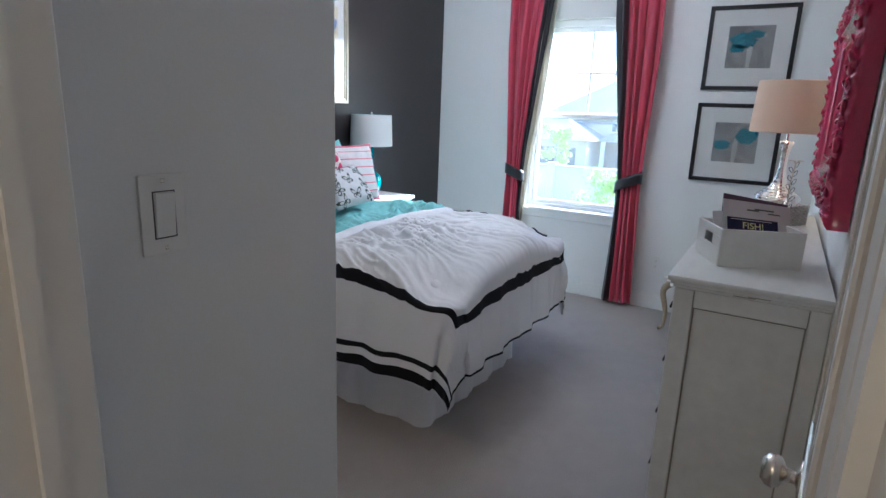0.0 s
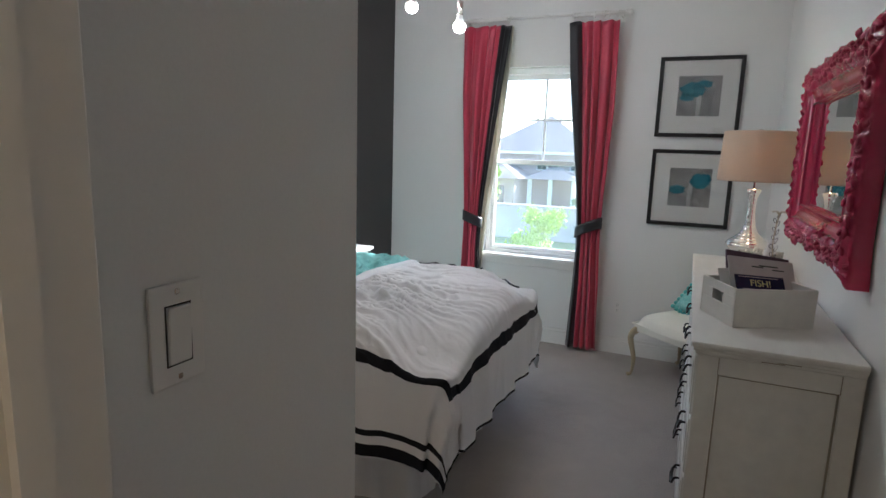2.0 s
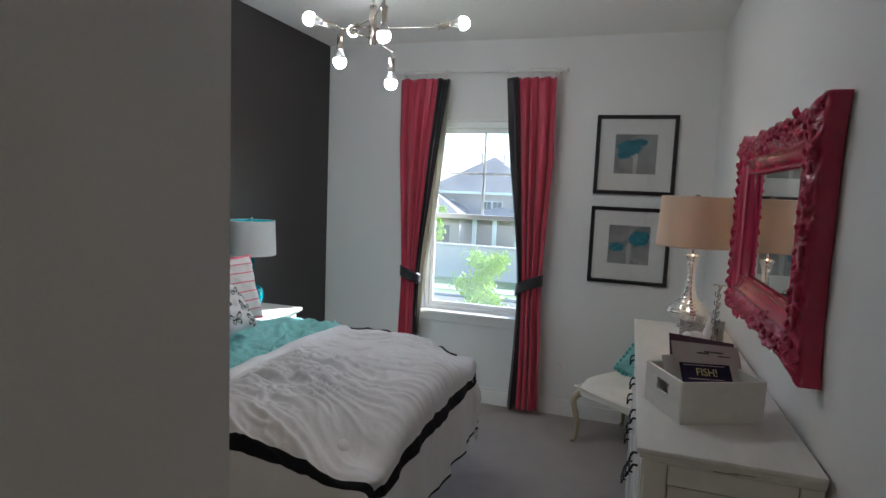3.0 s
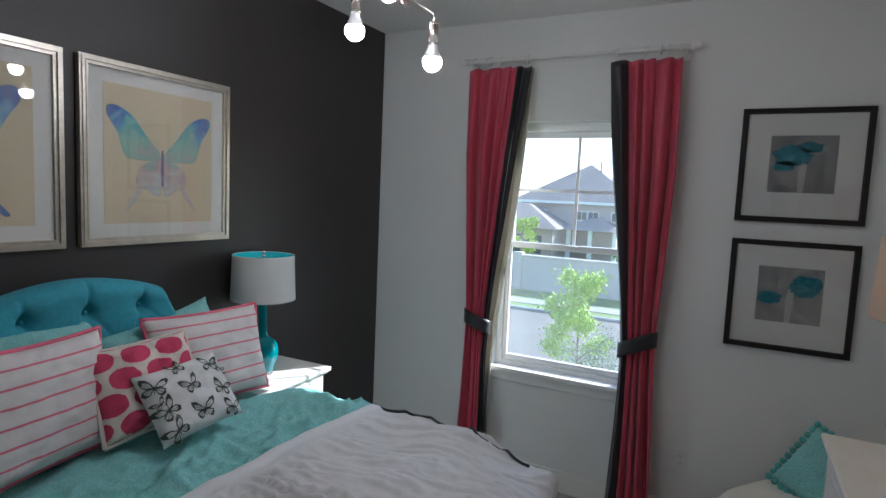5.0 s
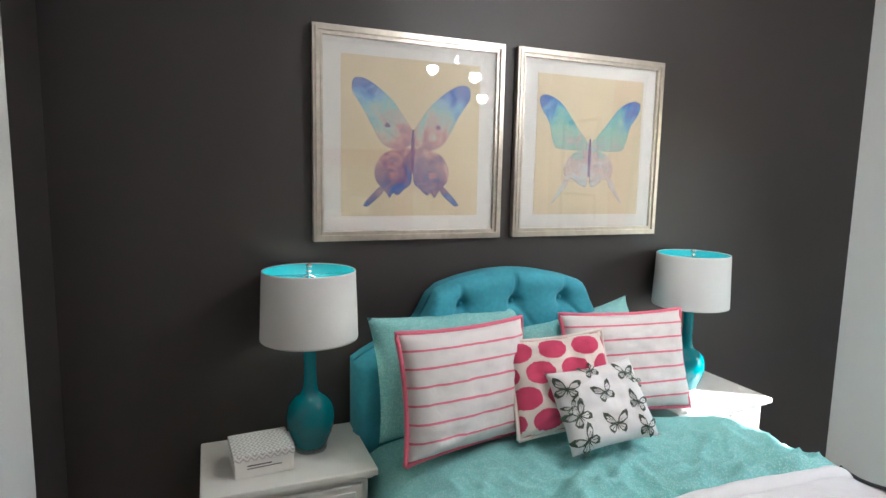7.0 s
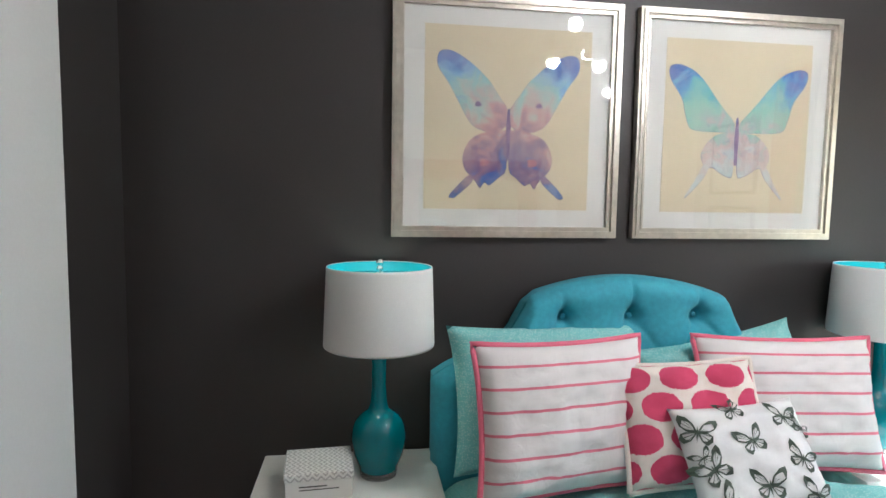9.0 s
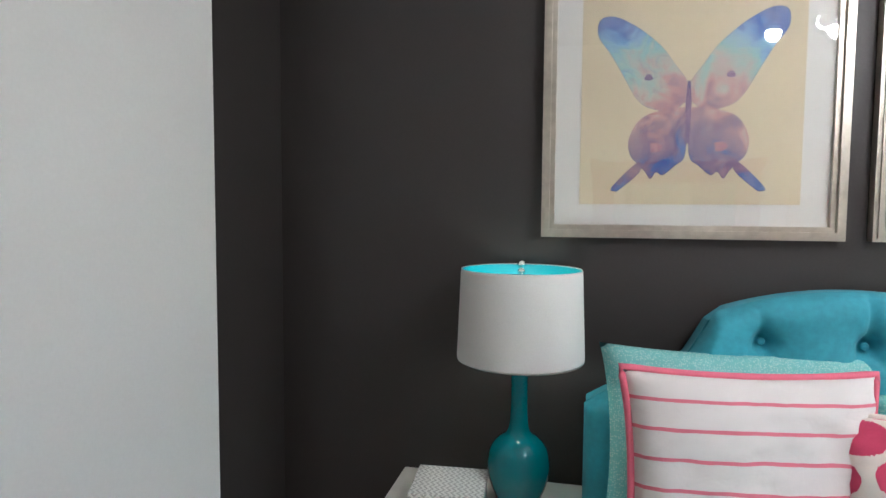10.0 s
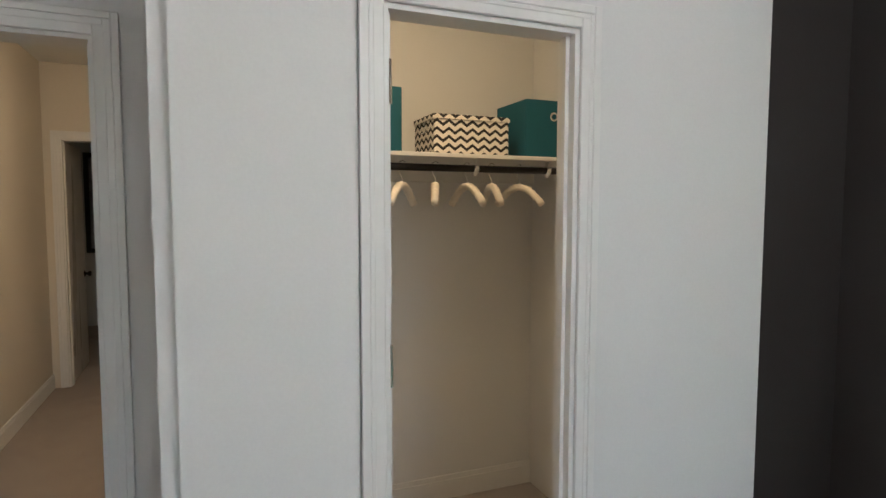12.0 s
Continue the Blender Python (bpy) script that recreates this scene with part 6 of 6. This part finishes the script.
CARVE = 0.62  # share of the frame's width that is carved


def carved(s, t):
    p, n, corner, k = rim_point(s)
    near = max(0.0, 1 - corner / 0.16)
    diag = Vector((math.copysign(1, p.x), math.copysign(1, p.y)))
    # t: 0 back of the outer rim, then over the carved face to the inner lip
    edge = 0.010 * math.sin(s * 2 * math.pi * 33) + 0.009 * fnoise(s * 60, 0.0, 3.0)
    if t < 0.25:
        w, dep = 0.0, MDEP * t / 0.25 * 0.72
        edge *= max(0.0, t / 0.25 - 0.55)
    else:
        q = (t - 0.25) / 0.75
        w = q * MW
        if q < CARVE:
            r = q / CARVE
            dep = MDEP * (0.72 + 0.22 * math.sin(math.pi * r)) + 0.010 * fnoise(s * 90, q * 7, 1.0) + 0.006 * fnoise(s * 240, q * 16, 2.0)
        else:
            r = (q - CARVE) / (1 - CARVE)
            dep = MDEP * (0.86 - 0.52 * r) + (0.006 if r < 0.12 else 0.0) + (0.004 if 0.45 < r < 0.6 else 0.0)
    y = p.x - math.copysign(min(w, mhy), p.x) * (abs(p.x) / mhy if abs(n.x) < 0.5 else 1)
    z = p.y - math.copysign(min(w, mhz), p.y) * (abs(p.y) / mhz if abs(n.y) < 0.5 else 1)
    o = (edge * max(0.0, 1 - w / (MW * CARVE))) * n + diag * 0.030 * near * near * (1 - w / MW)
    return Vector((XM - 0.004 - max(dep, 0.0), mcy + y + o.x, mcz + z + o.y))


def add_scroll(bm, at, along, out, size, hand):
    """A leaf that curls into a volute; along and out are its axes on the frame's face."""
    pts = []
    for i in range(17):
        k = i / 16
        a = hand * (0.4 + 5.2 * k)
        r = size * (1 - 0.78 * k)
        pts.append(at + along * (r * math.cos(a)) + out * (r * math.sin(a)) + Vector((-0.014 * k - 0.004 * math.sin(k * 9), 0, 0)))
    add_tube(bm, pts, lambda q: size * (0.14 + 0.20 * math.sin(math.pi * min(1.0, q * 0.9 + 0.1))), 7)


def add_leaf(bm, at, way, side, length, width):
    """A plump acanthus lobe with a groove down its middle."""
    rows = []
    for i in range(9):
        k = i / 8
        w = width * math.sin(math.pi * (0.08 + 0.90 * k)) ** 0.7
        c = at + way * (length * k) + side * (0.25 * length * k * k)
        lift = 0.016 * math.sin(math.pi * k)
        rows.append([bm.verts.new(c + side * (w * f) + Vector((-(lift * g), 0, 0))) for f, g in ((-1.0, -0.4), (-0.6, 0.8), (-0.12, 0.45), (0.12, 0.45), (0.6, 0.8), (1.0, -0.4))])
    for a, b in zip(rows, rows[1:]):
        for i in range(5):
            bm.faces.new((a[i], a[i + 1], b[i + 1], b[i]))


def carving():
    rnd = random.Random(11)
    bm = bmesh.new()
    X = XM - 0.004 - MDEP * 0.84
    for half, other, flip in ((mhy, mhz, False), (mhz, mhy, True)):
        for sgn in (-1, 1):
            out = Vector((0, 0, sgn)) if not flip else Vector((0, sgn, 0))
            run = Vector((0, 1, 0)) if not flip else Vector((0, 0, 1))
            mid = Vector((X, mcy, mcz)) + out * (other - 0.042)
            for hand in (-1, 1):
                d = 0.035
                while d < half - 0.015:
                    size = rnd.uniform(0.021, 0.034)
                    at = mid + run * (hand * d) + out * rnd.uniform(-0.004, 0.012)
                    add_scroll(bm, at, run * hand, out, size, 1 if int(d * 40) % 2 else -1)
                    for k in range(3):
                        way = (run * hand * rnd.uniform(0.3, 1.0) + out * rnd.uniform(-0.9, 1.1)).normalized()
                        side = Vector((0, way.z, -way.y))
                        add_leaf(bm, at + out * rnd.uniform(-0.03, 0.022) + run * rnd.uniform(-0.02, 0.02) + Vector((rnd.uniform(-0.002, 0.006), 0, 0)), way, side, rnd.uniform(0.03, 0.055), rnd.uniform(0.007, 0.012))
                    d += size * 1.55
            # shell at the middle of each side
            for k in range(7):
                a = math.pi * (k + 0.5) / 7
                way = (run * math.cos(a) + out * math.sin(a)).normalized()
                add_leaf(bm, mid - out * 0.01, way, Vector((0, way.z, -way.y)), 0.05, 0.009)
    bmesh.ops.recalc_face_normals(bm, faces=bm.faces)
    return bm


part("frame", grid_sheet(700, 32, carved), M["pink_gloss"], mr, "raspberry gloss frame", True)
part("carving", carving(), M["pink_gloss"], mr, "carved scrolls and acanthus leaves", True)
iy, iz = mhy - MW + 0.004, mhz - MW + 0.004
part("beading", tube([(XM - 0.05, mcy + a, mcz + b) for a, b in [(-iy, -iz), (iy, -iz), (iy, iz), (-iy, iz), (-iy, -iz)]], 0.006, 8), M["pink_gloss"], mr)
part("glass", box(XM - 0.03, XM - 0.024, mcy - iy, mcy + iy, mcz - iz, mcz + iz), M["mirror"], mr, "silvered mirror glass")
part("backing", box(XM - 0.024, XM - 0.002, mcy - mhy + 0.04, mcy + mhy - 0.04, mcz - mhz + 0.04, mcz + mhz - 0.04), M["pink_gloss"], mr)

# ---- slipper chair with a cushion ----
CX, CY = -0.235, 3.34
ch = thing("side_chair", "cream upholstered side chair with curved wooden legs", "chair", (CX, CY, 0), -38.0)


def seat_place(s, t):
    a, b = s * 2 - 1, t * 2 - 1
    k = max(0.0, 1 - (abs(a) ** 5 + abs(b) ** 5))
    return Vector((a * 0.29 * (1 - 0.05 * b * b), b * 0.27 * (1 - 0.05 * a * a), 0.385 + 0.075 * k ** 0.35 + 0.012 * (1 - a * a) * (1 - b * b)))


bm = grid_sheet(36, 36, seat_place)
part("seat", bm, M["cream_cloth"], ch, "cream upholstered seat", True)
part("seat_rail", boxes((-0.275, 0.275, -0.255, 0.255, 0.335, 0.388, 0.012, 2)), M["cream_cloth"], ch)
bm = bmesh.new()
add_tube(bm, [(-0.285 if q in (0, 3, 4) else 0.285, -0.262 if q in (0, 1, 4) else 0.262, 0.39) for q in range(5)], 0.005, 8)
part("piping", bm, M["cream_cloth"], ch)


def back_place(s, t):
    a = s * 2 - 1
    return Vector((0.255 + 0.10 * t + 0.03 * a * a, a * 0.25 * (1 - 0.15 * t ** 3), 0.40 + 0.42 * t * (1 - 0.12 * a * a)))


part("backrest", grid_sheet(24, 20, back_place, None, 0.06), M["cream_cloth"], ch, smooth=True)
for sx in (-1, 1):
    for sy in (-1, 1):
        part("leg", tube(arc([(0.25 * sx, 0.23 * sy, 0.36), (0.285 * sx, 0.262 * sy, 0.29), (0.262 * sx, 0.242 * sy, 0.14), (0.268 * sx, 0.247 * sy, 0.03), (0.29 * sx, 0.262 * sy, 0.012)], 6), lambda s: 0.028 - 0.018 * min(1, s * 1.4) + 0.006 * max(0, s - 0.85) / 0.15, 12), M["wood_leg"], ch, "limed oak cabriole leg", True)
cu = pillow("cushion", "teal cushion with pompom trim on the side chair", 0.32, 0.32, 0.12, lifted(stand(CX + 0.0, CY + 0.06, 0.465, -90 + 52, 34, 18), 0.29), M["teal_dots"], None, "cushion", seed=9.0)
for i in range(40):
    a = i / 40 * 4
    k, f = int(a), a - int(a)
    q = ((-1 + 2 * f, -1), (1, -1 + 2 * f), (1 - 2 * f, 1), (-1, 1 - 2 * f))[k]
    g = bmesh.new()
    bmesh.ops.create_icosphere(g, subdivisions=2, radius=0.016)
    bmesh.ops.translate(g, verts=g.verts, vec=(q[0] * 0.165, 0, q[1] * 0.165))
    part("pompom", g, M["pompom"], cu, smooth=True)

# ---- chandelier ----
SX, SY = -1.635, 2.15
cd = thing("chandelier", "brushed nickel chandelier with bare lit globe bulbs on arms", "chandelier", (SX, SY, 0))
part("stem", lathe([(0.0, 2.362), (0.006, 2.363), (0.008, 2.37), (0.019, 2.374), (0.019, 2.56), (0.008, 2.562), (0.006, 2.57), (0.006, CEIL - 0.025)], 24), M["nickel"], cd, smooth=True)
part("canopy", lathe([(0.006, CEIL - 0.03), (0.05, CEIL - 0.025), (0.062, CEIL - 0.012), (0.062, CEIL)], 32), M["nickel"], cd, smooth=True)


def bulb_arm(bx, by, bz, way, root_z):
    """An arm from the stem to a socket and bulb; (bx, by, bz) is the bulb's middle, way the direction it points."""
    b, w = Vector((bx - SX, by - SY, bz)), Vector(way).normalized()
    m = Matrix.Translation(b) @ Vector((0, 0, -1)).rotation_difference(w).to_matrix().to_4x4()
    arm_end = b - w * 0.128
    root = Vector((0, 0, root_z))
    elbow = arm_end - w * 0.028
    part("arm", tube([root, root.lerp(elbow, 0.5), root.lerp(elbow, 0.95), elbow - w * 0.002, elbow + w * 0.01, arm_end], 0.0035, 8), M["nickel"], cd, smooth=True)
    so = part("socket", lathe([(0.0, 0.128), (0.017, 0.127), (0.018, 0.12), (0.016, 0.118), (0.016, 0.066), (0.018, 0.063), (0.018, 0.058), (0.0, 0.058)], 24, m), M["nickel"], cd, "nickel socket", True)
    part("bulb_neck", lathe([(0.014, 0.06), (0.016, 0.045), (0.024, 0.026), (0.030, 0.012)], 24, m), M["plastic"], so, "white bulb collar", True)
    part("bulb", lathe([(0.030, 0.012), (0.032, 0.0), (0.030, -0.012), (0.022, -0.024), (0.010, -0.031), (0.0, -0.0325)], 24, m), M["bulb"], so, "lit globe bulb", True)


bulb_arm(-1.543, 2.186, 2.187, (0, 0, -1), 2.40)
bulb_arm(-1.753, 2.036, 2.267, (0, 0, -1), 2.46)
bulb_arm(-1.46, 1.90, 2.344, (0, 0, -1), 2.50)
bulb_arm(-1.90, 2.45, 2.53, (-0.6, 0.75, 0.05), 2.50)
bulb_arm(-1.83, 1.88, 2.43, (-0.7, -0.7, 0.12), 2.40)
bulb_arm(-1.18, 2.2, 2.468, (1, 0.1, 0.1), 2.45)

# ---- outside ----
GZ = -3.1


def outdoor(name, cols, scale, rough=0.95, bumps=(0.4, 0.02), det=5):
    m, nt, b = principled(name)
    v = coords(nt)
    n1, n2 = noise_tex(nt, v, scale, det, 0.65), noise_tex(nt, v, scale * 0.06, 3)
    link(nt, ramp(nt, calc(nt, 'ADD', calc(nt, 'MULTIPLY', n1, 0.6), calc(nt, 'MULTIPLY', n2, 0.4)), [(0.3, cols[0]), (0.7, cols[1])]), b.inputs["Base Color"])
    b.inputs["Roughness"].default_value = rough
    bump(nt, b, n1, bumps[0], bumps[1])
    return m


M["grass"] = outdoor("lawn", ((0.10, 0.15, 0.03), (0.20, 0.27, 0.08)), 18)
M["asphalt"] = outdoor("pale_asphalt", ((0.125, 0.112, 0.097), (0.165, 0.15, 0.132)), 30, 0.9)
M["concrete"] = outdoor("concrete", ((0.24, 0.235, 0.225), (0.32, 0.31, 0.295)), 12, 0.9)
M["fence_wall"] = outdoor("masonry_fence", ((0.42, 0.375, 0.325), (0.52, 0.47, 0.41)), 6, 0.9)
M["stucco"] = outdoor("house_brick", ((0.33, 0.26, 0.235), (0.44, 0.36, 0.33)), 10, 0.9)
M["roof"] = outdoor("asphalt_shingle", ((0.20, 0.165, 0.145), (0.28, 0.235, 0.21)), 14, 0.9)
M["white_out"] = outdoor("white_soffit", ((0.62, 0.62, 0.60), (0.72, 0.72, 0.70)), 4, 0.7, (0.05, 0.002))
M["dark_pane"] = surface("dark_house_glass", (0.06, 0.07, 0.08), 0.1, 0.2, 2, 1, None)
M["leaf"] = outdoor("young_leaf", ((0.30, 0.42, 0.04), (0.50, 0.64, 0.10)), 3, 0.6, (0.1, 0.01))
M["leaf_grey"] = outdoor("grey_leaf", ((0.20, 0.25, 0.14), (0.34, 0.39, 0.25)), 3, 0.7, (0.1, 0.01))
M["bark"] = outdoor("bark", ((0.10, 0.075, 0.05), (0.2, 0.16, 0.12)), 30, 0.9)

gr = bmesh.new()
bmesh.ops.create_grid(gr, x_segments=4, y_segments=4, size=900, matrix=Matrix.Translation((0, 860, GZ)))
solid("ground", gr, M["grass"], "mown lawn reaching to the distance", "ground")
ROAD0, ROAD1 = 15.2, 24.0
solid("road", box(-120, 90, ROAD0, ROAD1, GZ - 0.1, GZ + 0.004), M["asphalt"], "pale asphalt street outside the window", "road")
solid("kerb", boxes((-120, 90, ROAD1, ROAD1 + 0.25, GZ, GZ + 0.13, 0.03), (-120, 90, ROAD0 - 0.25, ROAD0, GZ, GZ + 0.13, 0.03)), M["concrete"], "concrete street kerbs", "kerb")
solid("pavement", boxes((-120, 90, ROAD1 + 1.6, ROAD1 + 2.9, GZ, GZ + 0.03), (-120, 90, ROAD0 - 2.6, ROAD0 - 1.3, GZ, GZ + 0.03)), M["concrete"], "concrete pavements along the street", "pavement")
fw = thing("garden_wall", "long pale masonry garden wall across the street", "wall", (0, 0, 0))
part("panel", box(-90, 70, 29.5, 29.75, GZ, GZ + 1.75), M["fence_wall"], fw)
part("coping", box(-90, 70, 29.42, 29.83, GZ + 1.75, GZ + 1.86, 0.02), M["fence_wall"], fw)
for i in range(24):
    part("pier", box(-88 + i * 6.4, -87.5 + i * 6.4, 29.4, 29.85, GZ, GZ + 1.98, 0.02), M["fence_wall"], fw)


def hip_roof(x0, x1, y0, y1, z, rise, over=0.5):
    bm = bmesh.new()
    x0, x1, y0, y1 = x0 - over, x1 + over, y0 - over, y1 + over
    d = min(x1 - x0, y1 - y0) / 2
    c = [bm.verts.new(p) for p in ((x0, y0, z), (x1, y0, z), (x1, y1, z), (x0, y1, z))]
    if x1 - x0 > y1 - y0:
        r = [bm.verts.new((x0 + d, (y0 + y1) / 2, z + rise)), bm.verts.new((x1 - d, (y0 + y1) / 2, z + rise))]
        fs = ((c[0], c[1], r[1], r[0]), (c[1], c[2], r[1]), (c[2], c[3], r[0], r[1]), (c[3], c[0], r[0]))
    else:
        r = [bm.verts.new(((x0 + x1) / 2, y0 + d, z + rise)), bm.verts.new(((x0 + x1) / 2, y1 - d, z + rise))]
        fs = ((c[0], c[1], r[0]), (c[1], c[2], r[1], r[0]), (c[2], c[3], r[1]), (c[3], c[0], r[0], r[1]))
    for f in fs:
        bm.faces.new(f)
    bm.faces.new(c[::-1])
    return bm


def house(x, y, w, d, h, rise, label, wing=True):
    e = thing("house", label, "house", (x, y, GZ), group="houses across the street")
    part("wall", box(-w / 2, w / 2, 0, d, 0, h), M["stucco"], e)
    part("roof", hip_roof(-w / 2, w / 2, 0, d, h, rise), M["roof"], e, "grey shingled hip roof")
    part("fascia", box(-w / 2 - 0.5, w / 2 + 0.5, -0.52, -0.48, h - 0.2, h), M["white_out"], e)
    for wx in (w * 0.06, w * 0.16, w * 0.36, -w * 0.3):
        wd = part("window", boxes((wx - 0.42, wx + 0.42, -0.05, 0.0, h - 1.45, h - 0.7)), M["white_out"], e)
        part("pane", boxes((wx - 0.36, wx - 0.02, -0.07, -0.05, h - 1.39, h - 0.76), (wx + 0.02, wx + 0.36, -0.07, -0.05, h - 1.39, h - 0.76)), M["dark_pane"], wd)
    for px in (-w * 0.1, w * 0.12):
        part("vent_pipe", tube([(px, d / 2 - 1, h + rise - 1.3), (px, d / 2 - 1, h + rise + 0.3)], 0.07, 8), M["roof"], e)
    if wing:
        part("wing_wall", box(-w / 2 - 2.4, -w * 0.05, -4.2, 0, 0, 2.75), M["stucco"], e)
        part("wing_roof", hip_roof(-w / 2 - 2.4, -w * 0.05, -4.2, 1.5, 2.75, 1.75), M["roof"], e, "grey shingled porch roof")
        part("porch_roof", hip_roof(w * 0.0, w * 0.42, -2.4, 0.6, 2.7, 0.9, 0.3), M["roof"], e)
        for px in (w * 0.02, w * 0.2, w * 0.4):
            part("porch_post", box(px - 0.14, px + 0.14, -2.3, -2.02, 0, 2.7), M["white_out"], e)
        for px in (-w * 0.38, -w * 0.2):
            part("window", boxes((px - 0.55, px + 0.55, -4.26, -4.2, 0.9, 2.2)), M["dark_pane"], e)
    return e


house(-11.9, 44.5, 8.8, 8.6, 4.75, 3.05, "two-storey brick house with a grey hip roof")
house(5.5, 50, 12, 10, 5.1, 3.0, "two-storey brick house further along the street", True)
house(-29, 47, 12, 10, 5.0, 3.0, "two-storey brick house beyond the garden wall", True)


def tree(x, y, h, crown_r, crown_z, leaves, leaf_size, leaf_mat, seed, label, stems=1):
    rnd = random.Random(seed)
    e = thing("tree" if stems == 1 else "shrub", label, "tree" if stems == 1 else "shrub", (x, y, GZ))
    bm = bmesh.new()
    tips = []
    for s in range(stems):
        a0 = rnd.uniform(0, 6.28)
        bx = 0.0 if stems == 1 else rnd.uniform(-0.25, 0.25)
        lean = 0.05 if stems == 1 else 0.45
        top = Vector((bx + math.cos(a0) * lean * h * 0.4, math.sin(a0) * lean * h * 0.4, h * (0.92 if stems == 1 else rnd.uniform(0.6, 0.95))))
        pts = arc([(bx, 0, 0), Vector((bx, 0, 0)).lerp(top, 0.4) + Vector((rnd.uniform(-.05, .05), rnd.uniform(-.05, .05), 0)), top], 6)
        add_tube(bm, pts, lambda q: (0.05 if stems == 1 else 0.015) * (1 - 0.8 * q), 7)
        for k in range(13 if stems == 1 else 5):
            q = rnd.uniform(0.32, 0.95)
            p0 = Vector((bx, 0, 0)).lerp(top, q)
            a = rnd.uniform(0, 6.28)
            ln = crown_r * rnd.uniform(0.5, 1.0) * (1.15 - 0.55 * abs(q - 0.5))
            p1 = p0 + Vector((math.cos(a) * ln, math.sin(a) * ln, ln * rnd.uniform(0.2, 0.7)))
            add_tube(bm, arc([p0, p0.lerp(p1, 0.5) + Vector((0, 0, 0.05)), p1], 3), lambda q: 0.016 * (1 - 0.8 * q), 5)
            tips += [p0.lerp(p1, f) for f in (0.45, 0.7, 0.9, 1.0)]
    part("trunk", bm, M["bark"], e, "tapered trunk and limbs")
    verts, faces = [], []
    for i in range(leaves):
        c = tips[rnd.randrange(len(tips))] + Vector((rnd.gauss(0, 0.11), rnd.gauss(0, 0.11), rnd.gauss(0, 0.10)))
        rot = Euler((rnd.uniform(0, 6.28), rnd.uniform(0, 6.28), rnd.uniform(0, 6.28))).to_matrix()
        s = leaf_size * rnd.uniform(0.6, 1.3)
        n = len(verts)
        for p in ((-1, 0, 0), (0, 0.5, 0.15), (1, 0, 0), (0, -0.5, 0.15)):
            verts.append(c + rot @ (Vector(p) * s))
        faces.append((n, n + 1, n + 2, n + 3))
    me = bpy.data.meshes.new("crown")
    me.from_pydata(verts, [], faces)
    me.materials.append(leaf_mat)
    cr_ = new("crown", me)
    cr_.parent = e
    cr_["kind"] = "stuff"
    return e


tree(-3.62, 13.2, 3.4, 0.72, 0, 5200, 0.05, M["leaf"], 3, "slim young tree with bright green leaves", 1)
tree(-2.75, 10.6, 2.6, 0.62, 0, 6000, 0.025, M["leaf_grey"], 5, "airy grey-green shrub below the window", 7)
tree(-3.3, 11.2, 1.9, 0.55, 0, 3500, 0.025, M["leaf_grey"], 6, "airy grey-green shrub below the window", 6)
tree(-13.8, 38, 3.6, 1.1, 0, 2600, 0.11, M["leaf"], 8, "small leafy tree beside the house", 1)
tree(-6.2, 37, 3.9, 1.2, 0, 2600, 0.11, M["leaf_grey"], 9, "small leafy tree beside the house", 1)
